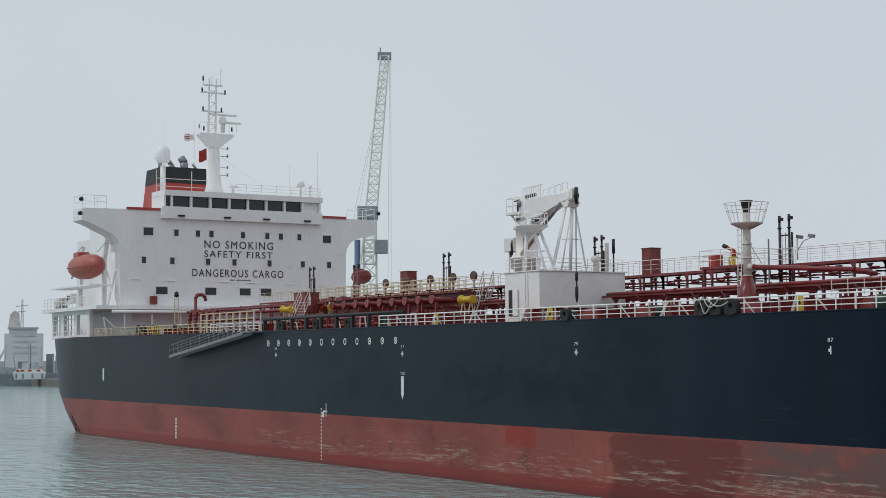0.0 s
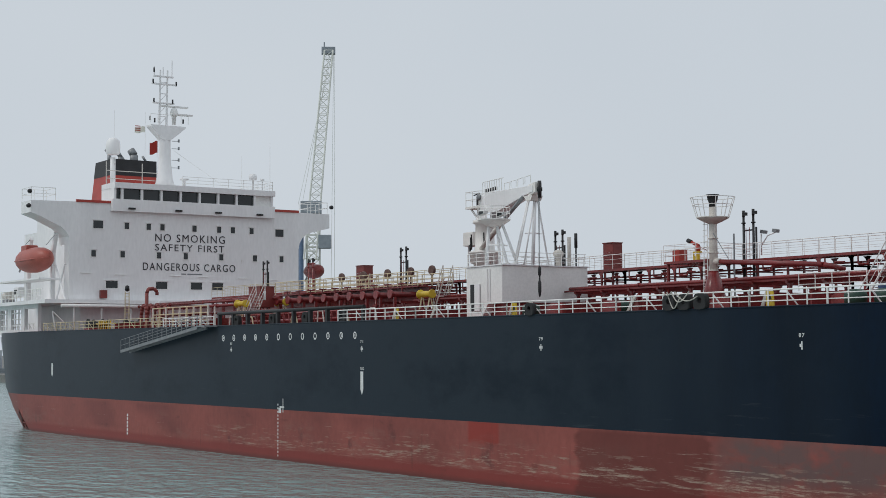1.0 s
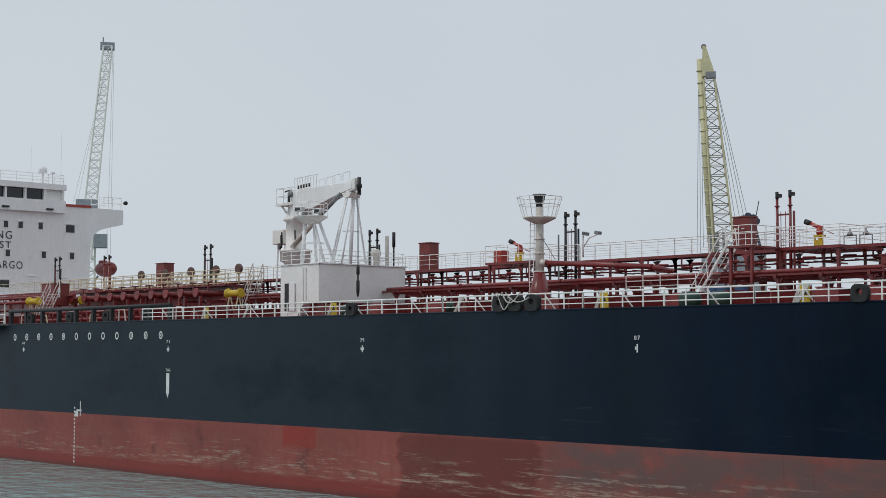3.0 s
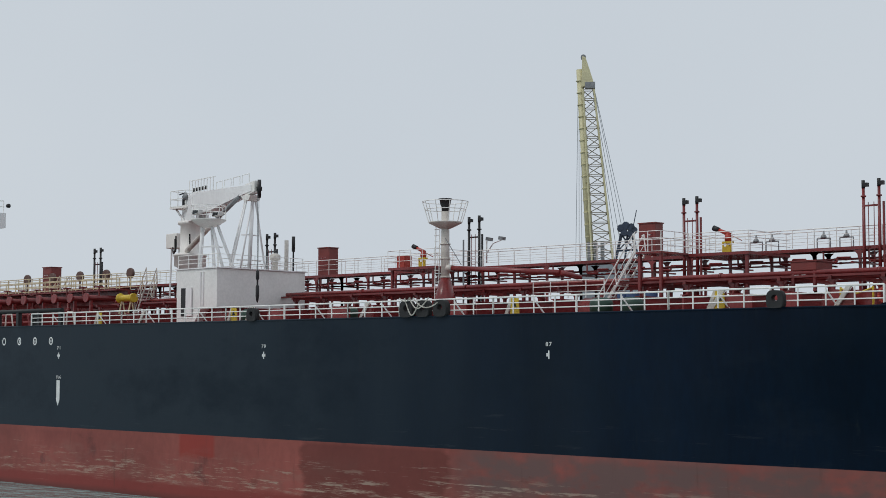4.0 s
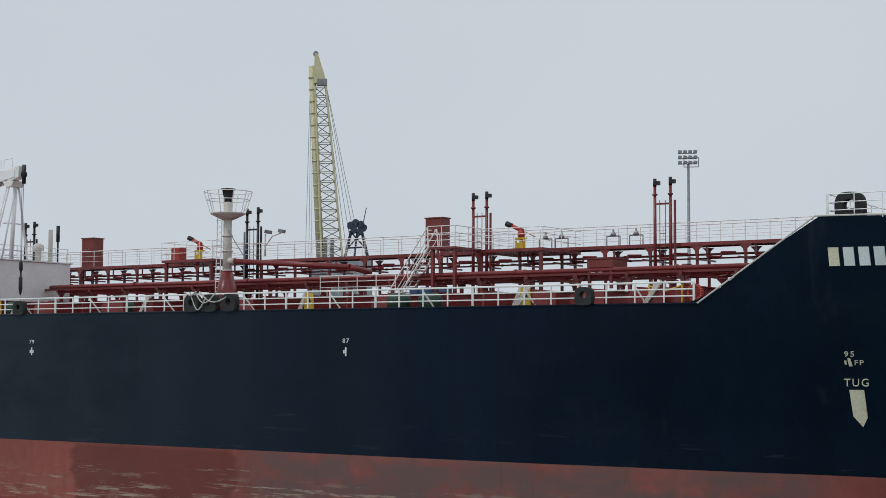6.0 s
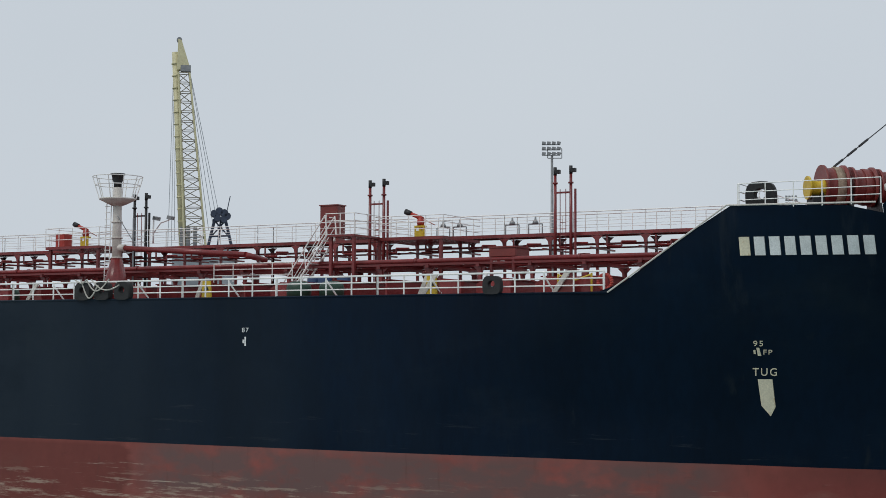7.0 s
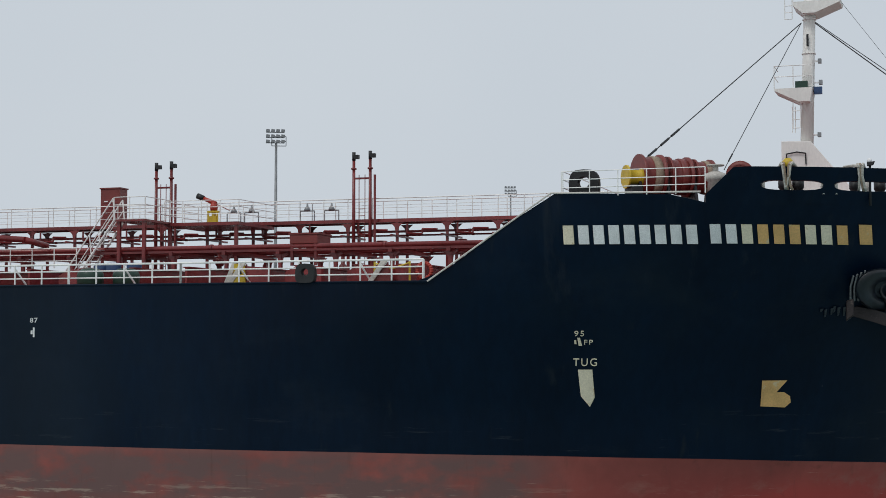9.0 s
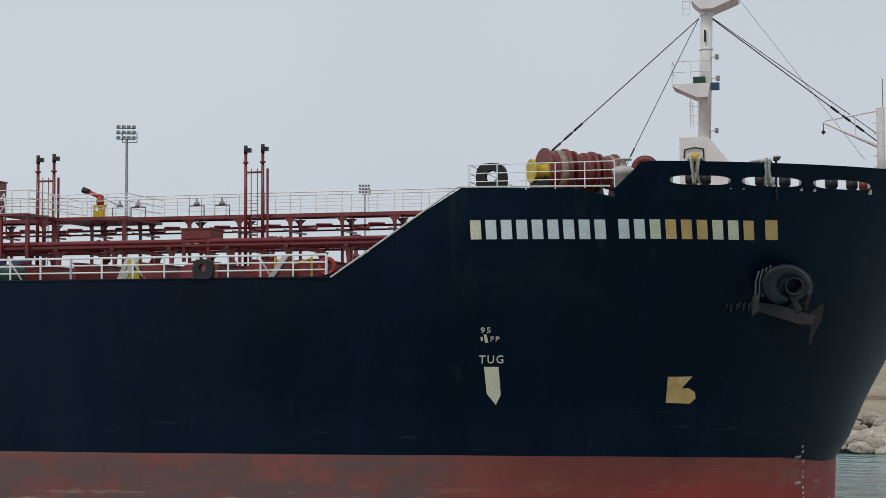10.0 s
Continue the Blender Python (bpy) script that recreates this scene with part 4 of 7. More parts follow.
# ---- main deck rails ----
def rail_section(name, x0, y, z0, bays, bay, height, material, label, r=0.028, stays=True, group="deck rails", inward=1):
    t = thing(name, (x0, y, z0), label, "railing", group)
    for k in range(bays + 1):
        x = x0 + k * bay
        bm = B()
        bm_cyl(bm, (x, y, z0), (x, y, z0 + height), r * (1.5 if stays and k % 4 == 0 else 1.0), 6)
        post = part("post", bm, material, t)
        if stays and k % 4 == 2:
            bm = B()
            bm_cyl(bm, (x + 0.25, y + 0.45 * inward, z0), (x, y, z0 + height * 0.85), r * 1.1, 6)
            part("stay", bm, material, post)
    for f in (0.36, 0.68, 1.0):
        bm = B()
        bm_cyl(bm, (x0, y, z0 + height * f), (x0 + bays * bay, y, z0 + height * f), r * (1.15 if f == 1 else 0.8), 6)
        part("bar", bm, material, t)
    return t


BAY = S / 2
r0 = rail_section("deck_railing", 15.3 - 8 * BAY, 0.18, 9.36, 8, BAY, 0.78, M_RAILW, "white tubular deck-edge railing with raked stays", 0.032)
for k in (1, 2, 3, 4, 5, 8):
    again(r0, dx=-8 * BAY * k)
for k in range(0, 9):
    again(r0, dx=-8 * BAY * k, dy=2 * HALF - 0.36)
ra = rail_section("deck_railing", 15.3 - 8 * BAY * 10, 0.18, 9.40, 8, BAY, 0.85, M_RAILY, "yellowed tubular deck-edge railing")
again(ra, dx=-8 * BAY)
again(ra, dx=-16 * BAY)
ra2 = rail_section("deck_railing", -111, 1.4, 9.45, 10, 1.2, 0.9, M_RAILW, "white rail behind the poop openings")

# ---- plated girders standing on the deck ----
bm = B()
bm_box(bm, -0.04, 0.04, 3.2, 29.0, 9.28, 10.14)
bm_box(bm, -0.14, 0.14, 3.2, 29.0, 10.12, 10.16)
g0 = solid("deck_girder", bm, M_RED, "red oxide plate girder across the deck", "girder", "deck girders")
g0.location = (13.9, 0, 0)
for k in range(1, 44):
    if not -33.5 < 13.9 - S * k < -27.6:
        again(g0, dx=-S * k)
bm = B()
bm_box(bm, -90, 15.2, 17.0, 17.1, 9.28, 10.3)
solid("centre_girder", bm, M_RED, "red oxide girder along the deck centreline", "girder")
# red flat faces and plates just inside the rail
rng = random.Random(4)
bm = B()
bm_prism(bm, [(0, 9.3), (1.45, 9.3), (1.45, 10.05), (0.5, 10.1), (0.0, 9.85)], "y", 2.2, 2.45)
pl0 = solid("deck_locker_plate", bm, M_RED, "red oxide steel wave plate on deck", "plate", "wave plates")
pl0.location = (9.2, 0, 0)
for x in (11.6, 13.2, 6.9, -21.0, -16.2, -0.6, -9.2, -26.0):
    again(pl0, dx=x - 9.2, dy=rng.uniform(-0.2, 1.2))


# ---- central walkway ----
def walkway(x0, x1, rail_mat, group):
    t = thing("raised_walkway", (x0, 14.0, 10.4), "red oxide raised walkway on legs with thin rails", "walkway", group)
    bm = B()
    bm_box(bm, x0, x1, 14.0, 15.3, 12.58, 12.62)
    for y in (13.94, 15.3):
        bm_box(bm, x0, x1, y, y + 0.05, 12.52, 12.67)
    part("floor", bm, M_RED, t)
    n = round((x1 - x0) / (S))
    for k in range(n + 1):
        x = x0 + (x1 - x0) * k / n
        bm = B()
        for y in (14.0, 15.3):
            bm_box(bm, x - 0.06, x + 0.06, y - 0.05, y + 0.05, 10.4, 12.5)
            arch = [(x - 0.3, 12.48), (x - 0.2, 12.4), (x - 0.1, 12.3), (x - 0.06, 12.1), (x + 0.06, 12.1), (x + 0.1, 12.3), (x + 0.2, 12.4), (x + 0.3, 12.48)]
            bm_prism(bm, arch, "y", y - 0.085, y - 0.055)
        bm_box(bm, x - 0.05, x + 0.05, 13.2, 16.0, 11.86, 11.94)
        part("trestle", bm, M_RED, t)
        if k < n:
            bm = B()
            bm_path(bm, [(x + 0.5, 13.9, 12.45), (x + 0.5, 13.9, 12.0), (x + 1.2, 13.9, 11.97), (x + 1.2, 13.9, 12.18), (x + 1.9, 13.9, 12.16)], 0.045, 6)
            part("drain_pipe", bm, M_RED, t)
    m = 2 * n
    for y in (13.95, 15.33):
        for k in range(m + 1):
            x = x0 + (x1 - x0) * k / m
            bm = B()
            bm_cyl(bm, (x, y, 12.66), (x, y, 13.58), 0.02, 5)
            part("rail_post", bm, rail_mat, t)
        for z in (12.98, 13.28, 13.58):
            bm = B()
            bm_cyl(bm, (x0, y, z), (x1, y, z), 0.011 if z < 13.5 else 0.024, 5)
            part("rail_bar", bm, rail_mat, t)
    return t


for a, b, m in ((4.6, 18.55, M_RAILW), (-9.35, 4.6, M_RAILW), (-27.95, -9.35, M_RAILW), (-46.5, -27.95, M_RAILW), (-67.5, -46.5, M_RAILY), (-88.4, -67.5, M_RAILY)):
    walkway(a, b, m, "walkway spans")


# ---- pipelines ----
def pipeline(x0, x1, y, z, r, material=M_RED):
    t = thing("deck_pipeline", (x0, y, z), "long red oxide cargo pipe with flanged joints", "pipe", "cargo pipes")
    bm = B()
    bm_cyl(bm, (x0, y, z), (x1, y, z), r, 12)
    part("pipe", bm, material, t)
    n = max(1, int((x1 - x0) / 7.0))
    for k in range(n + 1):
        x = x0 + (x1 - x0) * k / n
        bm = B()
        bm_cyl(bm, (x - 0.06, y, z), (x + 0.06, y, z), r * 1.4, 12)
        part("flange", bm, material, t)
    return t


for a, b, y, z, r in ((-44, 18.5, 8.7, 11.2, 0.11), (-44, 18.5, 9.5, 11.21, 0.13), (-60, 18.5, 10.5, 11.22, 0.15), (-60, 18.5, 12.6, 11.2, 0.13),
                      (-86, 19.5, 14.4, 12.12, 0.05), (-86, 19.5, 14.9, 11.98, 0.04), (-86, 19.5, 15.4, 12.2, 0.05), (-90, -62, 7.2, 11.75, 0.1), (-90, -62, 8.6, 11.5, 0.13), (-92, -60, 10.0, 12.1, 0.09), (-90, -62, 9.2, 10.9, 0.12)):
    pipeline(a, b, y, z, r)
# cross-beam trestles that carry the pipes
tr = thing("pipe_trestle", (16.0, 8.4, 9.3), "red oxide pipe trestle with flared legs", "trestle", "pipe trestles")
bm = B()
bm_box(bm, 15.92, 16.08, 8.2, 13.0, 10.88, 11.04)
part("beam", bm, M_RED, tr)
for y in (8.5, 12.7):
    bm = B()
    bm_box(bm, 15.93, 16.07, y - 0.07, y + 0.07, 9.3, 10.9)
    bm_prism(bm, [(15.68, 10.9), (16.32, 10.9), (16.12, 10.7), (16.07, 10.3), (15.93, 10.3), (15.88, 10.7)], "y", y - 0.03, y + 0.03)
    part("leg", bm, M_RED, tr)
for k in range(1, 27):
    again(tr, dx=-S * k * 1.06)
bm = B()
bm_box(bm, -44, 18.4, 8.25, 8.4, 10.98, 11.08)
solid("pipe_rack_beam", bm, M_RED, "long red oxide rack beam below the pipes", "beam")
bm = B()
bm_box(bm, -58, 18.4, 12.85, 13.0, 10.98, 11.08)
solid("pipe_rack_beam", bm, M_RED, "long red oxide rack beam below the walkway", "beam")
# risers, drain pipes and valves between the levels
rs = thing("pipe_riser", (2.0, 11.2, 9.4), "red oxide riser pipe with a handwheel valve", "pipe", "risers")
bm = B()
bm_cyl(bm, (2.0, 11.2, 9.4), (2.0, 11.2, 11.3), 0.1, 8)
part("pipe", bm, M_RED, rs)
bm = B()
bm_lathe(bm, [(0.16, 0.0), (0.2, 0.08), (0.2, 0.3), (0.1, 0.4)], (2.0, 11.2, 10.55), "z", 8)
part("valve_body", bm, M_RED, rs)
bm = B()
bm_lathe(bm, [(0.24, -0.02), (0.24, 0.03), (0.05, 0.03)], (2.0, 11.2, 11.75), "z", 10)
part("handwheel", bm, M_REDB, rs)
for k in range(20):
    again(rs, dx=rng.uniform(-60, 14), dy=rng.uniform(-2.6, 7.5), dz=rng.uniform(-0.1, 0.35))

# ---- vent posts in pairs ----
def vent_posts(x, y, z0, top, material, label):
    t = thing("vent_post_pair", (x, y, z0), label, "vent post", "vent posts")
    for dx, h in ((0, 0.0), (0.78, 0.04)):
        bm = B()
        bm_cyl(bm, (x + dx, y, z0), (x + dx, y, top - 0.3 + h), 0.09, 8, 0.07)
        bm_cyl(bm, (x + dx, y, top - 0.75), (x + dx, y, top - 0.68), 0.13, 8)
        post = part("post", bm, material, t)
        bm = B()
        bm_cyl(bm, (x + dx, y, top - 0.35 + h), (x + dx, y, top + 0.02 + h), 0.085, 8)
        bm_box(bm, x + dx + 0.02, x + dx + 0.24, y - 0.09, y + 0.09, top - 0.28 + h, top - 0.1 + h)
        part("valve_head", bm, M_BLACK, post)
    for z in (top - 1.15, z0 + 1.2):
        bm = B()
        bm_box(bm, x, x + 0.78, y - 0.04, y + 0.04, z - 0.04, z + 0.04)
        part("brace", bm, material, t)
    bm = B()
    for yy in (0.0, 0.28):
        bm_cyl(bm, (x + 0.3 + yy, y - 0.12, z0), (x + 0.3 + yy, y - 0.12, top - 1.0), 0.02, 5)
    for k in range(9):
        z = z0 + 0.3 + 0.3 * k
        bm_cyl(bm, (x + 0.3, y - 0.12, z), (x + 0.58, y - 0.12, z), 0.015, 5)
    part("ladder", bm, M_RED, t)
    bm = B()
    bm_cyl(bm, (x + 1.0, y, z0), (x + 1.0, y, top - 1.0), 0.06, 6)
    part("side_pipe", bm, material, t)
    return t


vent_posts(-2.55, 13.7, 10.4, 15.5, M_RED, "pair of dark red tank vent posts with ladder")
vent_posts(7.3, 13.7, 10.4, 15.62, M_RED, "pair of dark red tank vent posts with ladder")
vent_posts(-17.4, 14.0, 10.4, 15.5, M_BLACK, "pair of black tank vent posts with ladder")
vent_posts(-35.1, 14.0, 10.4, 15.5, M_BLACK, "pair of black tank vent posts")
vent_posts(-54.6, 14.0, 10.4, 15.5, M_BLACK, "pair of black tank vent posts")
vent_posts(-77.8, 14.0, 10.4, 15.6, M_BLACK, "pair of black tank vent posts")
vent_posts(-71.2, 15.0, 10.4, 15.5, M_RED, "pair of dark red tank vent posts")


# ---- red lockers beside the walkway ----
def locker(x0, x1, y0, y1, z0, z1, label):
    t = thing("deck_locker", (x0, y0, z0), label, "locker", "red lockers")
    bm = B()
    bm_box(bm, x0, x1, y0, y1, z0, z1)
    part("body", bm, M_REDB, t, bevel=0.03)
    bm = B()
    bm_box(bm, x0 - 0.04, x1 + 0.04, y0 - 0.04, y1 + 0.04, z1, z1 + 0.06)
    part("roof", bm, M_REDB, t)
    bm = B()
    for z in np.arange(z0 + 0.35, z1 - 0.5, 0.12):
        bm_box(bm, x0 + 0.15, x1 - 0.15, y0 - 0.025, y0, float(z), float(z) + 0.05)
    part("louvre", bm, M_RED, t)
    bm = B()
    bm_box(bm, x0 + 0.2, x0 + 0.4, y0 - 0.02, y0, z1 - 0.62, z1 - 0.56)
    bm_box(bm, x0 + 0.55, x0 + 0.75, y0 - 0.02, y0, z1 - 0.62, z1 - 0.56)
    part("label_bar", bm, M_MARK, t)
    for x in (x0 + 0.1, x1 - 0.1):
        bm = B()
        bm_box(bm, x - 0.06, x + 0.06, y0, y0 + 0.12, 10.4, z0)
        part("leg", bm, M_RED, t)
    return t


locker(-30.95, -29.95, 14.7, 15.5, 12.62, 14.42, "tall red oxide locker beside the walkway")
locker(-6.15, -5.1, 14.8, 15.5, 12.62, 14.5, "tall red oxide locker beside the walkway")
locker(-62.6, -61.4, 14.7, 15.6, 12.62, 14.45, "tall red oxide locker beside the walkway")
lk = locker(-64.9, -62.9, 6.0, 7.3, 11.0, 12.62, "wide red oxide cabinet with a white notice")
bm = B()
bm_box(bm, -62.88, -62.85, 6.3, 6.5, 11.6, 12.3)
part("notice", bm, M_MARK, lk)
locker(6.5, 7.75, 8.6, 10.0, 11.3, 11.68, "low red oxide hatch box among the pipes")

# ---- foam monitors on yellow stands ----
def monitor(x, y, z):
    t = thing("foam_monitor", (x, y, z), "red foam cannon on a yellow stand", "monitor", "foam monitors")
    bm = B()
    bm_cyl(bm, (x, y, z), (x, y, z + 0.62), 0.1, 8)
    for dx in (-0.22, 0.22):
        bm_cyl(bm, (x + dx, y - 0.1, z), (x + dx, y - 0.1, z + 0.5), 0.045, 6)
    bm_box(bm, x - 0.26, x + 0.26, y - 0.14, y + 0.1, z + 0.46, z + 0.54)
    bm_box(bm, x - 0.2, x + 0.2, y - 0.16, y - 0.1, z, z + 0.3)
    part("stand", bm, M_YELLOW, t)
    bm = B()
    bm_lathe(bm, [(0.15, 0.55), (0.18, 0.7), (0.12, 0.9), (0, 0.95)], (x, y, z), "z", 10)
    part("elbow", bm, M_BRIGHTRED, t)
    bm = B()
    bm_cyl(bm, (x + 0.1, y, z + 0.85), (x - 0.55, y, z + 1.12), 0.1, 10, 0.085)
    bar = part("barrel", bm, M_BRIGHTRED, t)
    bm = B()
    bm_cyl(bm, (x - 0.5, y, z + 1.1), (x - 0.8, y, z + 1.22), 0.12, 10, 0.13)
    part("nozzle", bm, M_BLACK, bar)
    bm = B()
    bm_cyl(bm, (x + 0.1, y, z + 0.85), (x + 0.75, y, z + 0.55), 0.025, 5)
    part("tiller", bm, M_RED, t)
    return t


monitor(1.85, 10.9, 12.42)
monitor(-18.1, 11.0, 12.55)
# platforms under the monitors
for x, zz in ((1.8, 12.42), (-18.1, 12.55)):
    t = thing("monitor_platform", (x, 11.4, 9.3), "red oxide platform with a low white rail", "platform", "monitor platforms")
    bm = B()
    bm_box(bm, x - 2.0, x + 1.6, 10.2, 13.8, zz - 0.14, zz)
    part("floor", bm, M_RED, t)
    for dx in (-1.8, 1.4):
        bm = B()
        bm_box(bm, x + dx - 0.07, x + dx + 0.07, 10.3, 10.44, 9.3, zz - 0.1)
        part("leg", bm, M_RED, t)
    for dx in (-2.0, -1.1, -0.2, 0.7, 1.6):
        bm = B()
        bm_cyl(bm, (x + dx, 10.2, zz), (x + dx, 10.2, zz + 0.95), 0.02, 5)
        part("rail_post", bm, M_RAILW, t)
    for z in (0.35, 0.65, 0.95):
        bm = B()
        bm_path(bm, [(x - 2.0, 13.8, zz + z), (x - 2.0, 10.2, zz + z), (x + 1.6, 10.2, zz + z), (x + 1.6, 13.8, zz + z)], 0.018, 5)
        part("rail_bar", bm, M_RAILW, t)
bm = B()
bm_box(bm, -19.8, -19.2, 10.6, 11.2, 12.55, 13.25)
solid("hose_box", bm, M_BRIGHTRED, "small red hose box on the monitor platform", "box", bevel=0.03)
# small white deck lights on bent stalks along the walkway
for x in (0.8, 1.7, 4.5, 5.7):
    t = thing("pipe_hoop", (x, 15.0, 12.6), "grey bent pipe hoop with a small lamp", "hoop", "pipe hoops")
    bm = B()
    bm_path(bm, [(x - 0.35, 15.0, 12.66), (x - 0.35, 15.0, 13.2), (x + 0.35, 15.0, 13.2), (x + 0.35, 15.0, 12.66)], 0.03, 6)
    part("hoop", bm, M_STEEL, t)
    bm = B()
    bm_lathe(bm, [(0.16, 13.2), (0.14, 13.3), (0.05, 13.42), (0.04, 13.55)], (x, 15.0, 0), "z", 8)
    part("lamp", bm, M_STEEL, t)

# ---- stair from the deck up to the walkway ----
def stair(x0, z0, x1, z1, y, material, n=9):
    t = thing("deck_stair", (x0, y, z0), "white inclined steel stair with handrails", "stair", "deck stairs")
    for dy in (0.0, 0.8):
        bm = B()
        bm_path(bm, [(x0, y + dy, z0), (x1, y + dy, z1)], 0.05, 6)
        part("stringer", bm, material, t)
        bm = B()
        bm_path(bm, [(x0, y + dy, z0), (x0 - 0.1, y + dy, z0 + 0.9), (x1 - 0.1, y + dy, z1 + 0.9), (x1, y + dy, z1)], 0.03, 6)
        bm_path(bm, [((x0 + x1) / 2, y + dy, (z0 + z1) / 2), ((x0 + x1) / 2 - 0.1, y + dy, (z0 + z1) / 2 + 0.9)], 0.025, 5)
        bm_path(bm, [(x0 - 0.05, y + dy, z0 + 0.45), (x1 - 0.05, y + dy, z1 + 0.45)], 0.02, 5)
        part("handrail", bm, material, t)
    for k in range(1, n):
        f = k / n
        bm = B()
        bm_box(bm, x0 + (x1 - x0) * f - 0.12, x0 + (x1 - x0) * f + 0.12, y, y + 0.8, z0 + (z1 - z0) * f - 0.015, z0 + (z1 - z0) * f + 0.015)
        part("tread", bm, material, t)
    return t


stair(-3.6, 9.4, -1.35, 12.45, 8.0, M_RAILW, 12)
stair(-41.2, 10.2, -40.0, 12.4, 8.2, M_CREAM)
stair(-63.6, 9.9, -61.6, 12.0, 5.0, M_RAILW)
stair(-57.8, 11.2, -56.2, 12.6, 12.2, M_CREAM, 6)
rail_section("inner_railing", -7.6, 8.0, 10.42, 4, 1.1, 0.85, M_RAILW, "white inner railing beside the stair", 0.025, False, "inner rails")
t = thing("stair_landing", (-1.2, 8.0, 12.3), "red oxide landing with white rails", "platform")
bm = B()
bm_box(bm, -1.4, 0.1, 8.0, 10.2, 12.36, 12.45)
part("floor", bm, M_RED, t)
bm = B()
for x, y in ((-1.4, 8.0), (-0.65, 8.0), (0.1, 8.0), (0.1, 9.1), (0.1, 10.2)):
    bm_cyl(bm, (x, y, 12.45), (x, y, 13.4), 0.025, 5)
for z in (12.75, 13.07, 13.4):
    bm_path(bm, [(-1.4, 8.0, z), (0.1, 8.0, z), (0.1, 10.2, z)], 0.02, 5)
part("rail", bm, M_RAILW, t)
bm = B()
bm_box(bm, -1.3, -1.16, 8.1, 8.24, 9.3, 12.4)
bm_box(bm, -0.1, 0.04, 8.1, 8.24, 9.3, 12.4)
part("leg", bm, M_RED, t)

# ---- tank vent mast with a basket ----
VX, VY = -12.45, 6.8
t = thing("vent_mast", (VX, VY, 9.4), "white vent mast with a railed basket and black top", "mast")
bm = B()
bm_cyl(bm, (VX, VY, 9.4), (VX, VY, 11.6), 0.85, 12, 0.26)
part("foot", bm, M_RED, t, "red conical foot")
bm = B()
bm_cyl(bm, (VX, VY, 11.2), (VX, VY, 15.0), 0.23, 14, 0.2)
for z in (12.55, 13.3, 11.6):
    bm_cyl(bm, (VX, VY, z), (VX, VY, z + 0.06), 0.27, 14)
part("column", bm, M_CREAM, t)
bm = B()
bm_lathe(bm, [(0.22, 14.1), (0.45, 14.2), (0.85, 14.4), (0.87, 14.46), (0.2, 14.46)], (VX, VY, 0), "z", 20)
part("basket_floor", bm, M_CREAM, t)
for k in range(10):
    a = 2 * math.pi * k / 10
    bm = B()
    bm_cyl(bm, (VX + 0.85 * math.cos(a), VY + 0.85 * math.sin(a), 14.42), (VX + 1.18 * math.cos(a), VY + 1.18 * math.sin(a), 15.5), 0.025, 5)
    part("basket_stay", bm, M_RAILW, t)
for rr, z in ((1.05, 15.1), (1.18, 15.5)):
    bm = B()
    bm_path(bm, [(VX + rr * math.cos(2 * math.pi * k / 20), VY + rr * math.sin(2 * math.pi * k / 20), z) for k in range(21)], 0.022, 5)
    part("basket_hoop", bm, M_RAILW, t)
bm = B()
bm_lathe(bm, [(0.19, 14.95), (0.19, 15.2), (0.27, 15.38), (0.29, 15.58), (0.36, 15.6), (0.36, 15.66), (0, 15.66)], (VX, VY, 0), "z", 14)
part("flame_screen", bm, M_BLACK, t, "black flared top")
bm = B()
for dx in (-0.14, 0.14):
    bm_cyl(bm, (VX - 0.55 + dx, VY - 0.1, 9.6), (VX - 0.42 + dx, VY - 0.1, 14.4), 0.025, 5)
for k in range(15):
    z = 9.9 + 0.3 * k
    bm_cyl(bm, (VX - 0.67, VY - 0.1, z), (VX - 0.36, VY - 0.1, z), 0.018, 5)
part("ladder", bm, M_RAILW, t)
bm = B()
bm_cyl(bm, (VX - 0.1, VY, 12.12), (VX + 0.5, VY, 12.08), 0.17, 12)
part("branch", bm, M_CREAM, t)
bm = B()
bm_cyl(bm, (VX + 0.5, VY, 12.08), (VX + 7.2, VY + 0.4, 11.62), 0.135, 12)
bm_cyl(bm, (VX + 7.2, VY + 0.4, 11.62), (VX + 7.6, VY + 1.5, 11.4), 0.135, 12)
part("vent_header", bm, M_RED, t, "sloping red vent pipe")
bm = B()
bm_path(bm, [(VX + 0.2, VY - 0.2, 13.6), (VX + 1.3, VY - 0.2, 12.2)], 0.02, 4)
part("stay_wire", bm, M_STEEL, t)
bm = B()
bm_path(bm, [(VX - 1.5, VY + 3, 13.8), (VX - 1.5, VY + 3, 9.3)], 0.05, 5)
part("standpipe", bm, M_STEEL, t)

# ---- white deckhouse and the hose crane ----
house_start = len(RIDERS)
t = thing("deckhouse", (-30, 7.6, 9.4), "plain white deckhouse with an open door", "deckhouse")
bm = B()
bm_box(bm, -31.8, -28.1, 4.4, 10.95, 10.45, 12.66)
body = part("upper_body", bm, M_GREYW, t, bevel=0.04)
bm = B()
bm_prism(bm, [(-31.8, 9.4), (-30.35, 9.4), (-29.5, 10.5), (-31.8, 10.5)], "y", 4.42, 8.0)
part("entrance_base", bm, M_GREYW, t)
# flat black panel put on the wall as the shade inside the opening
bm = B()
bm_box(bm, -31.35, -30.85, 4.37, 4.42, 10.0, 11.6)
part("doorway", bm, M_BLACK, t, "black panel painted for the shaded open doorway")
bm = B()
bm_box(bm, -30.83, -30.3, 4.3, 4.36, 10.0, 11.62)
part("door", bm, M_WHITE, t)
bm = B()
bm_cyl(bm, (-29.3, 4.36, 10.6), (-29.3, 4.36, 12.5), 0.04, 6)
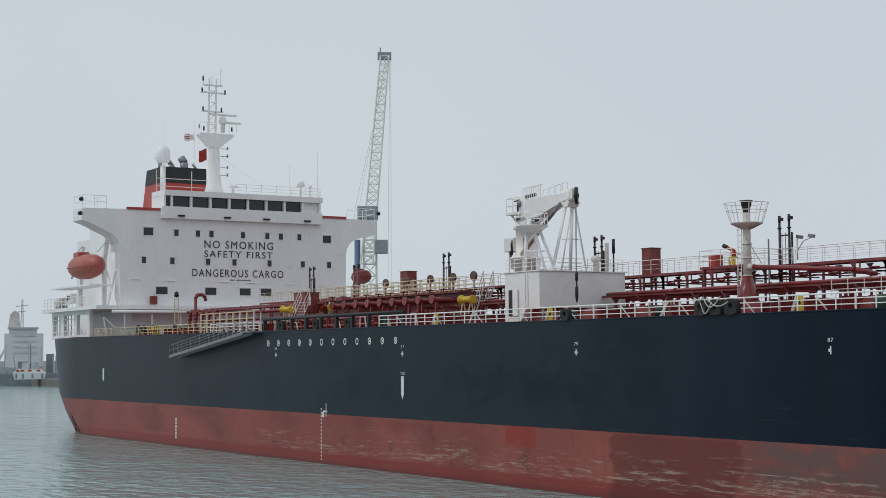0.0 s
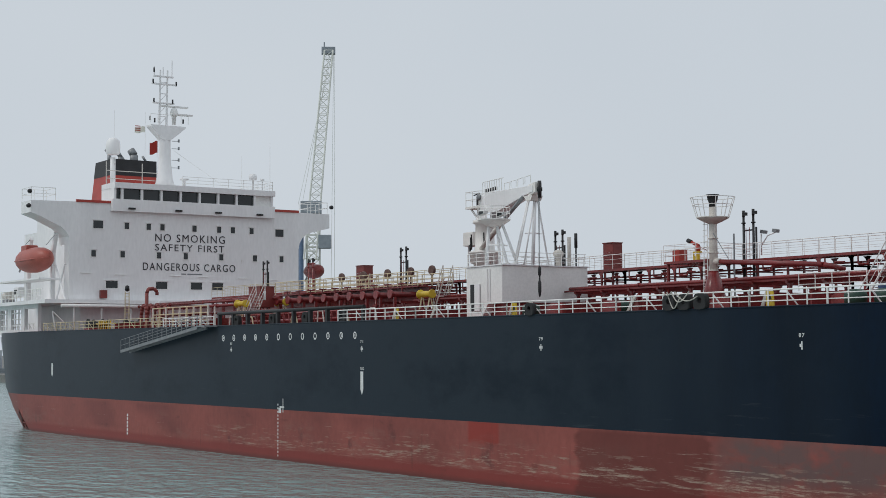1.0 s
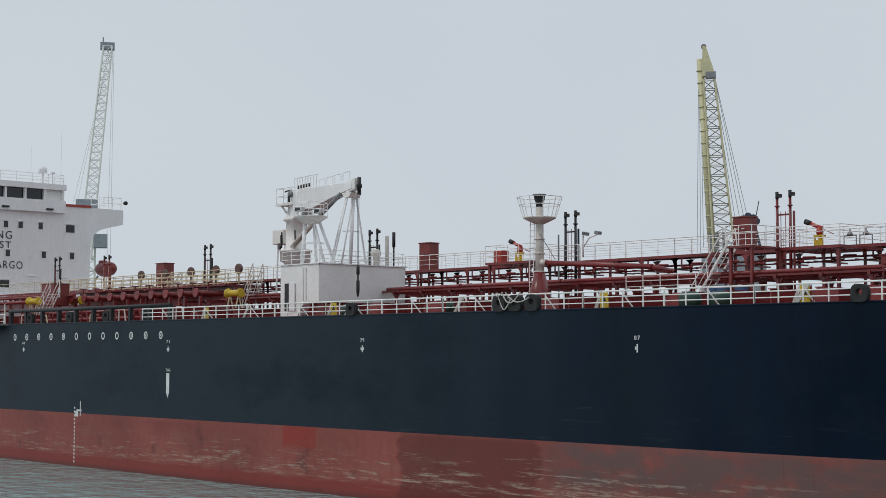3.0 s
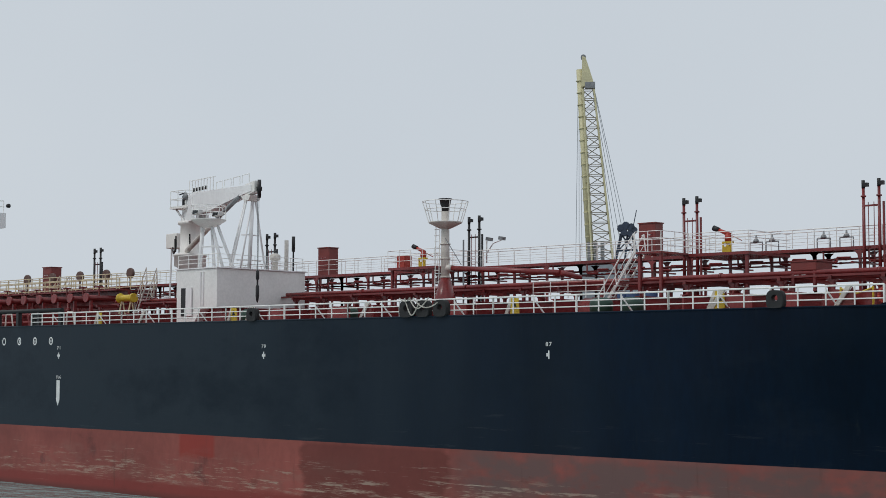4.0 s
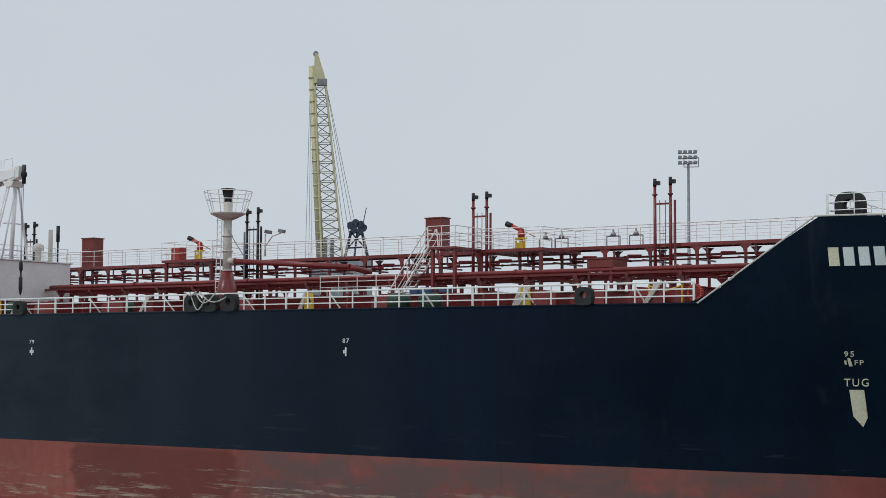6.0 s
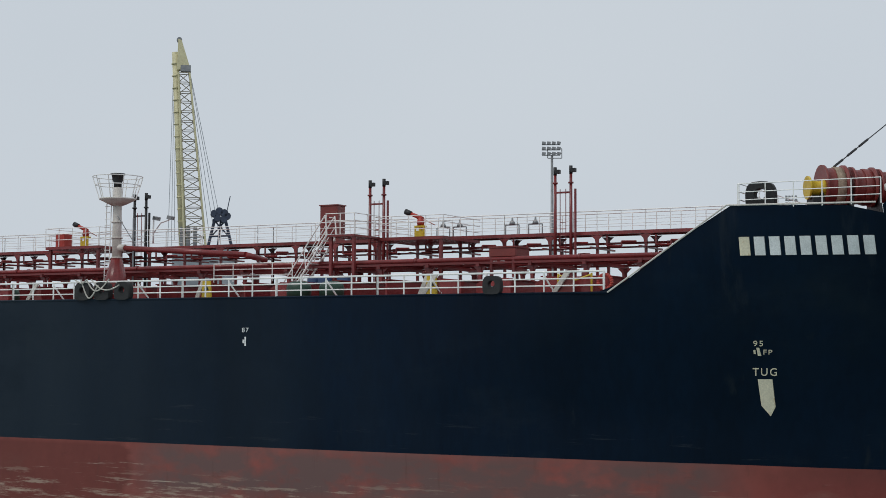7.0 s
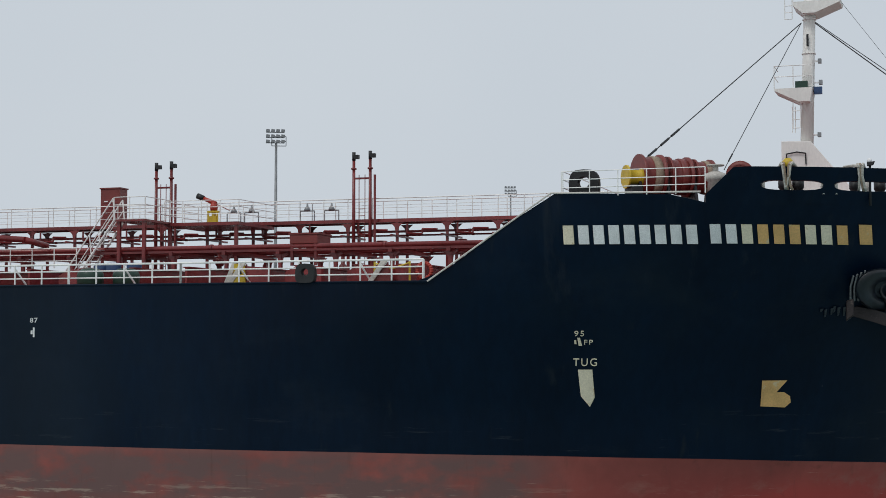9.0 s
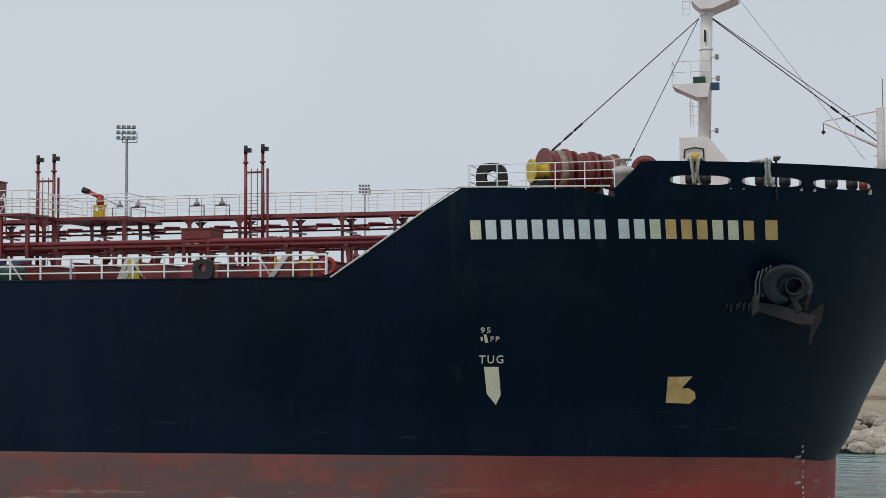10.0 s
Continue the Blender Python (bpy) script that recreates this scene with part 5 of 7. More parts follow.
bm_cyl(bm, (-29.55, 4.36, 10.6), (-29.55, 4.36, 12.5), 0.04, 6)
part("cable_trunk", bm, M_WHITE, t)
bm = B()
bm_box(bm, -31.9, -28.0, 4.32, 11.05, 12.66, 12.72)
part("roof", bm, M_WHITE, t)
bm = B()
bm_box(bm, -31.2, -28.4, 5.0, 10.5, 9.3, 10.45)
part("plinth", bm, M_RED, t)
t = rail_section("roof_railing", -31.8, 4.5, 12.72, 4, 0.92, 0.75, M_RAILW, "white railing round the deckhouse roof", 0.02, False, "roof rails")
bm = B()
for k in range(8):
    y = 4.5 + 0.9 * k
    bm_cyl(bm, (-28.2, y, 12.72), (-28.2, y, 13.47), 0.02, 5)
for z in (12.97, 13.22, 13.47):
    bm_cyl(bm, (-28.2, 4.5, z), (-28.2, 10.9, z), 0.018, 5)
solid("roof_railing", bm, M_RAILW, "white railing round the deckhouse roof", "railing", "roof rails")

t = thing("mushroom_vent", (-28.8, 10.2, 12.7), "white vent heads and pipes on the deckhouse roof", "vent", "roof vents")
bm = B()
bm_lathe(bm, [(0.18, 0), (0.18, 0.6), (0.32, 0.65), (0.32, 0.9), (0.16, 1.02), (0, 1.04)], (-28.9, 9.3, 12.72), "z", 12)
part("head", bm, M_CREAM, t)
bm = B()
bm_cyl(bm, (-28.7, 10.0, 12.72), (-28.7, 10.0, 14.55), 0.12, 10)
part("pipe", bm, M_CREAM, t)
bm = B()
bm_cyl(bm, (-28.6, 10.45, 13.9), (-28.6, 10.45, 14.8), 0.1, 10)
bm_cyl(bm, (-28.6, 10.45, 12.72), (-28.6, 10.45, 13.9), 0.05, 6)
part("black_pipe", bm, M_BLACK, t)
for ob in RIDERS[house_start:]:
    ob.location = ob.location + Vector((1.15, -0.85, -0.11))

def crane_boom(bm, root, tip, stations):
    """A tapered box along root-tip in plan; stations: share of the way, bottom, top, half width."""
    d = Vector((tip[0] - root[0], tip[1] - root[1], 0))
    w = Vector((-d.y, d.x, 0)).normalized()
    rings = []
    for f, lo, hi, half in stations:
        o = Vector((root[0], root[1], 0)) + d * f
        rings.append([bm.verts.new(o + w * s * half + Vector((0, 0, h))) for s, h in ((-1, lo), (1, lo), (1, hi), (-1, hi))])
    for a, b in zip(rings, rings[1:]):
        for i in range(4):
            bm.faces.new((a[i], a[(i + 1) % 4], b[(i + 1) % 4], b[i]))
    bm.faces.new(rings[0][::-1])
    bm.faces.new(rings[-1])
    return bm


CR, CT = (-41.0, 12.6), (-25.0, 5.0)
CD = Vector((CT[0] - CR[0], CT[1] - CR[1], 0))
CW = Vector((-CD.y, CD.x, 0)).normalized()


def on_boom(f, z, across=0.0):
    return Vector((CR[0], CR[1], z)) + CD * f + CW * across


CXX, CYY = -41.2, 12.5
t = thing("hose_crane", (CXX, CYY, 9.3), "white hose-handling crane with a box boom at rest", "crane")
bm = B()
bm_lathe(bm, [(0.8, 9.3), (0.8, 13.5), (1.05, 13.62), (1.05, 14.25), (1.12, 14.27), (1.12, 14.4), (0.7, 14.5), (0.66, 16.3), (0.85, 16.4), (0.85, 16.6), (0.5, 16.62)], (CXX, CYY, 0), "z", 20)
part("pedestal", bm, M_CREAMW, t, "stout white slewing pedestal")
bm = B()
for w in (-0.55, 0.43):
    o = [on_boom(f, z, w) for f, z in ((-0.1, 16.5), (0.13, 16.5), (0.08, 18.2), (-0.02, 18.45))]
    q = [p + CW * 0.12 for p in o]
    vo, vq = [bm.verts.new(p) for p in o], [bm.verts.new(p) for p in q]
    bm.faces.new(vo)
    bm.faces.new(vq[::-1])
    for k in range(4):
        bm.faces.new((vo[k], vo[(k + 1) % 4], vq[(k + 1) % 4], vq[k]))
part("slewing_cheek", bm, M_WHITE, t)
part("boom", crane_boom(B(), CR, CT, [(-0.01, 17.5, 18.4, 0.38), (0.08, 17.15, 18.32, 0.42), (0.2, 16.85, 18.2, 0.42), (0.36, 16.72, 18.03, 0.4), (0.6, 16.85, 17.75, 0.34), (0.84, 16.95, 17.45, 0.28), (0.93, 16.95, 17.36, 0.26)]), M_WHITE, t, "white tapered box boom", bevel=0.02)
bm = B()
bm_cyl(bm, on_boom(0.02, 14.6, -0.5), on_boom(0.42, 15.9, -0.35), 0.17, 12)
part("luffing_cylinder", bm, M_CREAM, t, "grey-brown luffing cylinder")
bm = B()
bm_cyl(bm, on_boom(0.42, 15.9, -0.35), on_boom(0.78, 16.95, -0.2), 0.13, 12)
part("luffing_rod", bm, M_STEEL, t)
bm = B()
crane_boom(bm, CR, CT, [(0.85, 16.8, 17.5, 0.22), (0.965, 16.88, 17.5, 0.2)])
part("boom_head", bm, M_CREAMW, t, bevel=0.03)
bm = B()
ax = Vector((0.65, 0.76, 0))
o = on_boom(0.985, 17.0)
bm_cyl(bm, o - ax * 0.1, o + ax * 0.1, 0.52, 20)
bm_cyl(bm, o - ax * 0.16, o + ax * 0.16, 0.12, 10)
part("head_sheave", bm, M_BLACK, t, "black head sheaves")
hk = on_boom(0.985, 16.5, -0.05)
for dx in (-0.06, 0.06):
    bm = B()
    bm_cyl(bm, hk + Vector((dx, 0, 0)), (hk.x + dx * 0.5, hk.y, 12.4), 0.018, 5)
    part("hoist_wire", bm, M_STEEL, t)
bm = B()
bm_lathe(bm, [(0.03, 0), (0.09, -0.1), (0.1, -0.5), (0.05, -0.6), (0.05, -0.85), (0.1, -0.95), (0.1, -1.5), (0.06, -1.75), (0.02, -1.85)], (hk.x, hk.y, 12.45), "z", 8)
part("hook_block", bm, M_BLACK, t)
# comb of bars over the hose saddle, with dark rollers at its foot
for k in range(9):
    f = 0.03 + 0.05 * k
    z = 18.42 - 1.0 * f
    bm = B()
    bm_path(bm, [on_boom(f, z - 0.05, -0.42), on_boom(f, z + 0.86 - 0.2 * f, -0.42), on_boom(f, z + 0.86 - 0.2 * f, -0.3)], 0.03, 6)
    part("comb_bar", bm, M_RAILW, t)
    if 0 < k < 6:
        bm = B()
        bm_cyl(bm, on_boom(f + 0.025, z + 0.05, -0.38), on_boom(f + 0.025, z + 0.28, -0.38), 0.09, 8)
        part("saddle_roller", bm, M_BLACK, t)
bm = B()
bm_path(bm, [on_boom(0.03, 19.25, -0.3), on_boom(0.43, 18.78, -0.3)], 0.025, 6)
part("comb_rail", bm, M_RAILW, t)
# hoops along the boom top
for k in range(4):
    f0 = 0.45 + 0.125 * k
    z = 18.05 - 0.1 * k
    bm = B()
    bm_path(bm, [on_boom(f0, z - 0.15, -0.3), on_boom(f0, z + 0.3, -0.3), on_boom(f0 + 0.095, z + 0.22, -0.3), on_boom(f0 + 0.095, z - 0.25, -0.3)], 0.024, 6)
    part("hoop_rail", bm, M_RAILW, t)
# winch and operator's cage behind the pedestal
o = Vector((-41.8, 12.5, 0))
for z in (17.6, 18.1, 18.65):
    bm = B()
    bm_path(bm, [o + Vector((dx, dy, z)) for dx, dy in ((-0.7, -0.7), (0.9, -0.7), (0.9, 0.7), (-0.7, 0.7), (-0.7, -0.7))], 0.028, 6)
    part("cage_bar", bm, M_RAILW, t)
for dx, dy in ((-0.7, -0.7), (0.1, -0.7), (0.9, -0.7), (0.9, 0.7), (-0.7, 0.7)):
    bm = B()
    bm_cyl(bm, o + Vector((dx, dy, 17.55)), o + Vector((dx, dy, 18.65)), 0.028, 6)
    part("cage_post", bm, M_RAILW, t)
bm = B()
bm_box(bm, -42.55, -40.7, 11.75, 13.25, 17.46, 17.56)
part("cage_floor", bm, M_CREAMW, t)
bm = B()
bm_path(bm, [(-42.4, 12.2, 17.46), (-41.9, 12.2, 17.0), (-41.3, 12.1, 16.5)], 0.07, 8)
part("cage_strut", bm, M_WHITE, t)
bm = B()
bm_box(bm, -41.5, -41.35, 12.0, 12.15, 17.56, 18.3)
bm_cyl(bm, (-41.8, 12.0, 18.4), (-41.1, 12.0, 18.5), 0.045, 6)
part("control_stand", bm, M_BLACK, t)
bm = B()
bm_lathe(bm, [(0.0, -0.35), (0.24, -0.35), (0.24, -0.28), (0.15, -0.26), (0.15, 0.26), (0.24, 0.28), (0.24, 0.35), (0, 0.35)], (-40.9, 12.1, 18.2), "y", 14)
part("winch_drum", bm, M_STEEL, t)
bm = B()
bm_box(bm, -44.2, -43.0, 12.7, 13.6, 14.95, 15.95)
tank = part("hydraulic_tank", bm, M_CREAMW, t, bevel=0.06)
for x in (-44.05, -43.2):
    bm = B()
    bm_cyl(bm, (x, 12.9, 9.3), (x, 13.1, 15.0), 0.06, 6)
    part("tank_leg", bm, M_WHITE, tank)
for k, (x0, x1, sag) in enumerate(((-43.4, -42.1, 14.45), (-43.1, -42.0, 14.65), (-41.9, -41.0, 14.5), (-41.4, -40.5, 14.7))):
    bm = B()
    bm_path(bm, [(x0, 12.7, 15.0), (x0 + 0.15, 12.6, sag + 0.3), ((x0 + x1) / 2, 12.3, sag), (x1 - 0.1, 12.0, sag + 0.35), (x1, 11.9, sag + 1.0)], 0.05, 6)
    part("hose", bm, M_BLACK, t, "black hydraulic hose")

# lighting platform on three legs, standing on the deckhouse roof
LPX, LPY = -28.75, 4.3
t = thing("light_platform", (LPX, LPY, 12.6), "white floodlight platform on splayed tubular legs", "platform")
bm = B()
bm_lathe(bm, [(0.3, 14.95), (0.55, 15.05), (1.0, 15.35), (1.02, 15.42), (0.0, 15.44)], (LPX, LPY, 0), "z", 20)
part("dish", bm, M_CREAMW, t)
for x0, y0, x1, y1, r in ((-29.0, 4.1, -29.0, 3.9, 0.12), (-28.7, 4.5, -28.55, 4.6, 0.09), (-28.45, 4.3, -27.65, 4.5, 0.09), (-28.3, 4.6, -27.45, 5.1, 0.09)):
    bm = B()
    bm_cyl(bm, (x1, y1, 12.6), (x0, y0, 15.1), r, 8)
    part("leg", bm, M_WHITE, t)
bm = B()
bm_path(bm, [(-28.98, 3.95, 13.85), (-28.2, 4.3, 13.85), (-27.9, 4.7, 13.8)], 0.05, 6)
part("tie", bm, M_WHITE, t)
for k in range(8):
    a = 2 * math.pi * k / 8
    bm = B()
    bm_cyl(bm, (LPX + 0.98 * math.cos(a), LPY + 0.98 * math.sin(a), 15.4), (LPX + 0.98 * math.cos(a), LPY + 0.98 * math.sin(a), 16.2), 0.02, 5)
    part("rail_post", bm, M_RAILW, t)
for z in (15.8, 16.2):
    bm = B()
    bm_path(bm, [(LPX + 0.98 * math.cos(2 * math.pi * k / 16), LPY + 0.98 * math.sin(2 * math.pi * k / 16), z) for k in range(17)], 0.02, 5)
    part("rail_hoop", bm, M_RAILW, t)
for x, y, z in ((-28.45, 3.3, 15.76), (-27.72, 4.15, 15.66)):
    bm = B()
    bm_prism(bm, [(x - 0.3, z - 0.16), (x + 0.28, z - 0.08), (x + 0.34, z + 0.12), (x - 0.24, z + 0.16)], "y", y - 0.2, y + 0.12)
    lamp = part("floodlight", bm, M_GREYW, t, "pale floodlight", bevel=0.03)
    bm = B()
    bm_prism(bm, [(x - 0.24, z - 0.12), (x + 0.24, z - 0.06), (x + 0.27, z + 0.07), (x - 0.2, z + 0.1)], "y", y - 0.215, y - 0.2)
    part("lens", bm, M_GLASS, lamp)

t = thing("boom_rest", (-27.2, 6.0, 12.6), "white tubular boom rest with a ladder leg", "boom rest")
for x, y, tx, ty, r in ((-26.95, 5.85, -27.0, 6.1, 0.11), (-27.9, 5.15, -27.35, 5.85, 0.06), (-27.45, 4.95, -27.05, 5.7, 0.06), (-27.75, 7.7, -27.0, 6.3, 0.06), (-26.7, 5.0, -26.9, 6.0, 0.05)):
    bm = B()
    bm_cyl(bm, (x, y, 12.6), (tx, ty, 16.6), r, 8)
    part("leg", bm, M_WHITE, t)
for k in range(1, 8):
    f = k / 8
    bm = B()
    bm_cyl(bm, (-27.9 + 0.55 * f, 5.15 + 0.7 * f, 12.6 + 4 * f), (-27.45 + 0.4 * f, 4.95 + 0.75 * f, 12.6 + 4 * f), 0.03, 5)
    part("rung", bm, M_WHITE, t)
for z, e in ((14.55, 0.5), (13.1, 0.85)):
    bm = B()
    bm_path(bm, [(-27.15 - 0.55 * e, 5.9 - 0.5 * e, z), (-26.97, 5.9, z), (-27.0 - 0.5 * e, 6.3 + 0.9 * e, z)], 0.04, 6)
    part("tie", bm, M_WHITE, t)
bm = B()
bm_prism(bm, [(-27.5, 16.8), (-26.6, 16.8), (-26.8, 16.5), (-27.2, 16.5)], "y", 5.6, 6.4)
part("cradle", bm, M_CREAMW, t)


# ---- deck-edge fairleads, boards, drums and rings ----
def chock(x, y, z, s=1.0):
    t = thing("mooring_chock", (x, y, z), "black cast mooring chock with an oval eye", "chock", "mooring chocks")
    bm = B()
    n = 20
    loops = []
    for dy, grow in ((-0.16 * s, 0.0), (0.16 * s, 0.0)):
        o, i2 = [], []
        for k in range(n):
            a = 2 * math.pi * k / n
            ca, sa = math.cos(a), math.sin(a)
            ox = 0.42 * s * math.copysign(abs(ca) ** 0.55, ca)
            oz = 0.4 * s * math.copysign(abs(sa) ** (0.9 if sa > 0 else 0.4), sa)
            o.append(bm.verts.new((x + ox, y + dy, z + 0.4 * s + oz)))
            i2.append(bm.verts.new((x + 0.17 * s * ca, y + dy, z + 0.44 * s + 0.16 * s * sa)))
        loops.append((o, i2))
    for (o, i2), flip in ((loops[0], 1), (loops[1], 0)):
        for k in range(n):
            j = (k + 1) % n
            bm.faces.new((o[k], o[j], i2[j], i2[k]))
    for w in (0, 1):
        for k in range(n):
            j = (k + 1) % n
            f = bm.faces.new((loops[0][w][k], loops[0][w][j], loops[1][w][j], loops[1][w][k]))
            f.smooth = True
    part("casting", bm, M_RUBBER, t)
    return t


for x in (11.0, -19.5):
    chock(x, 0.0, 9.36, 0.85)
for x in (-8.4, -7.35, -6.25):
    chock(x, 0.0, 9.36, 0.95)
chock(20.85, 0.7, 12.12, 1.2)
for x in (-40.2, -45.2, -50.0, -55.6):
    chock(x, 0.4, 9.4, 0.95)
t = thing("mooring_rope", (-7.8, 0.2, 9.4), "pale rope heaped over the chocks", "rope")
bm = B()
for k in range(4):
    p = [(-8.75 + 0.3 * k + (0.75 + 0.25 * k) * f, -0.2 + 0.05 * math.sin(f * 5 + k), 10.24 - (0.16 + 0.17 * ((k * 3) % 4)) * math.sin(math.pi * f) - 0.25 * f * (k % 2)) for f in np.linspace(0, 1, 10)]
    bm_path(bm, p, 0.03, 6)
part("rope", bm, M_ROPE, t)

for k, x in enumerate((-30.1, -20.73, -12.17, 7.69, 13.1)):
    t = thing("rail_bracket", (x, 0.45, 9.36), "pale pinkish raked steel bracket inside the deck rail", "bracket", "raked brackets")
    bm = B()
    bm_prism(bm, [(x, 9.34), (x + 0.2, 9.34), (x + 0.78, 10.12), (x + 0.56, 10.14)], "y", 0.42, 0.5)
    part("plate", bm, M_CREAM, t, bevel=0.01)
    bm = B()
    bm_prism(bm, [(x + 0.1, 9.3), (x + 0.9, 9.3), (x + 0.78, 10.1)], "y", 0.51, 0.55)
    part("web", bm, M_REDB, t)

t = thing("warning_board", (-2.3, 0.45, 9.36), "yellow folding warning board with a dark sign", "sign", "warning boards")
bm = B()
bm_prism(bm, [(-2.55, 9.38), (-2.05, 9.38), (-2.1, 10.1), (-2.5, 10.1)], "y", 0.45, 0.5)
part("board", bm, M_YELLOW, t)
bm = B()
bm_prism(bm, [(-2.42, 9.72), (-2.18, 9.72), (-2.3, 9.98)], "y", 0.435, 0.45)
part("symbol", bm, M_BLACK, t)
bm = B()
bm_prism(bm, [(-2.95, 9.38), (-2.75, 9.38), (-2.45, 10.15), (-2.6, 10.15)], "y", 0.5, 0.56)
part("back_leg", bm, M_CREAM, t)
for x in (8.2, -33.8, -21.6, 5.6 + 20):
    if x < 15:
        again(t, dx=x + 2.3)
t = thing("gas_bottle", (14.0, 0.6, 9.36), "yellow-framed brown hatch guard", "hatch guard")
bm = B()
bm_box(bm, 13.4, 14.6, 0.9, 1.5, 9.36, 10.0)
part("box", bm, M_RED, t)
bm = B()
for x in (13.35, 14.65):
    bm_cyl(bm, (x, 0.6, 9.36), (x, 0.6, 10.1), 0.04, 6)
bm_path(bm, [(13.35, 0.6, 10.05), (14.0, 0.6, 9.85), (14.65, 0.6, 10.05)], 0.03, 5)
part("frame", bm, M_YELLOW, t)
t = thing("lifebuoy", (15.3, 0.3, 9.75), "orange lifebuoy hung on the rail", "lifebuoy")
bm = B()
ring = [(15.3 + 0.26 * math.cos(2 * math.pi * k / 20), 0.28, 9.75 + 0.26 * math.sin(2 * math.pi * k / 20)) for k in range(21)]
bm_path(bm, ring, 0.07, 8)
part("ring", bm, M_BRIGHTRED, t)
t = thing("green_winch_cover", (1.8, 2.6, 9.36), "green canvas-covered deck valve gear", "cover", "green covers")
bm = B()
bm_lathe(bm, [(0.5, 0.0), (0.52, 0.5), (0.46, 0.66), (0.3, 0.74), (0.0, 0.76)], (1.8, 2.6, 9.36), "z", 12)
part("cover", bm, M_GREEN, t)
for x, y in ((2.13, 3.0), (-15.8, 3.2), (-22.6, 2.4)):
    again(t, dx=x - 1.8, dy=y - 2.6)
t.location.x += -1.01
t = thing("blue_drum", (-0.79, 7.0, 9.6), "blue plastic drum standing on deck", "drum", "blue drums")
bm = B()
bm_lathe(bm, [(0.3, 0), (0.32, 0.3), (0.3, 0.6), (0.32, 0.85), (0.28, 0.95), (0, 0.96)], (-0.79, 7.0, 9.6), "z", 12)
part("body", bm, M_BLUE, t)
for dx in (-0.75, 0.8):
    again(t, dx=dx, dy=0.3)

# black pipe rail beside the manifold
t = thing("pipe_fender_rail", (-48, 0.3, 9.4), "heavy grey-black pipe rail on stout posts", "railing")
bm = B()
bm_cyl(bm, (-58.6, 0.3, 10.33), (-37.4, 0.3, 10.33), 0.13, 10)
part("pipe", bm, M_BLACK, t)
for k in range(10):
    x = -58.4 + 2.32 * k
    bm = B()
    bm_box(bm, x - 0.13, x + 0.13, 0.2, 0.45, 9.4, 10.28)
    part("post", bm, M_BLACK, t)

# manifold: cross pipes with blank flanges, and a cream railed platform above
MX = [-62.6 + 1.9 * k for k in range(10)]
for k, x in enumerate(MX):
    t = thing("manifold_pipe", (x, 8, 11.45), "red-brown manifold branch with a blank flange", "pipe", "manifold branches")
    bm = B()
    bm_cyl(bm, (x, 7.4, 11.5), (x, 13.0, 11.5), 0.17, 10)
    part("branch", bm, M_RED, t)
    bm = B()
    bm_cyl(bm, (x, 7.25, 11.5), (x, 7.4, 11.5), 0.31, 14)
    part("blank_flange", bm, M_RED, t)
    bm = B()
    bm_cyl(bm, (x, 8.3, 11.6), (x, 8.3, 12.25), 0.05, 6)
    sp = part("valve_spindle", bm, M_RED, t)
    bm = B()
    bm_lathe(bm, [(0.26, -0.03), (0.3, 0.0), (0.26, 0.03), (0.06, 0.03)], (x, 8.3, 12.25), "z", 12)
    part("handwheel", bm, M_RED, sp)
    bm = B()
    bm_box(bm, x - 0.08, x + 0.08, 7.6, 7.8, 9.3, 11.3)
    part("support", bm, M_RED, t)
t = thing("manifold_platform", (-54, 9.5, 12.0), "cream railed platform over the manifold", "platform")
bm = B()
bm_box(bm, -66.0, -44.5, 9.0, 12.0, 12.0, 12.1)
part("floor", bm, M_RED, t)
for k in range(17):
    x = -66 + 21.5 * k / 16
    for y in (9.0, 12.0):
        bm = B()
        bm_cyl(bm, (x, y, 12.1), (x, y, 13.1), 0.035, 6)
        part("post", bm, M_RAILY, t)
for z in (12.42, 12.76, 13.1):
    for y in (9.0, 12.0):
        bm = B()
        bm_cyl(bm, (-66, y, z), (-44.5, y, z), 0.03, 6)
        part("bar", bm, M_RAILY, t)
bm = B()
bm_box(bm, -66.0, -44.5, 9.9, 10.1, 9.3, 12.0)
part("bulkhead", bm, M_RED, t)
for x, y, z in ((-42.7, 8.0, 11.38), (-63.8, 8.0, 11.42), (-64.9, 5.0, 11.3)):
    t = thing("yellow_reel", (x, y, 9.4), "yellow hose reel on splayed legs", "reel", "yellow reels")
    bm = B()
    bm_lathe(bm, [(0.32, 0.0), (0.34, 0.12), (0.22, 0.14), (0.22, 1.4), (0.3, 1.42), (0.3, 1.6)], (x, y, z), "x", 12)
    part("drum", bm, M_YELLOW, t)
    for dx in (0.3, 1.3):
        bm = B()
        bm_cyl(bm, (x + dx, y, z), (x + dx - 0.2, y - 0.3, 9.4), 0.05, 6)
        bm_cyl(bm, (x + dx, y, z), (x + dx + 0.2, y + 0.3, 9.4), 0.05, 6)
        part("leg", bm, M_RAILY, t)
M_BROWN = mat("weathered_brown_paint", (0.11, 0.06, 0.05), 0.6, vary=0.3, fine=0.2, scale=1.5)
for x, y in ((-57.6, 12.4), (-54.0, 12.4), (-50.7, 12.4), (-47.8, 12.4), (-61.0, 12.4)):
    t = thing("valve_actuator", (x, y, 12.1), "round brown valve actuator above the manifold", "valve", "valve actuators")
    bm = B()
    bm_cyl(bm, (x, y, 12.1), (x, y, 13.2), 0.07, 8)
    part("stem", bm, M_BROWN, t)
    bm = B()
    bm_lathe(bm, [(0.34, -0.12), (0.38, 0.0), (0.34, 0.12)], (x, y, 13.4), "y", 14)
    part("body", bm, M_BROWN, t)
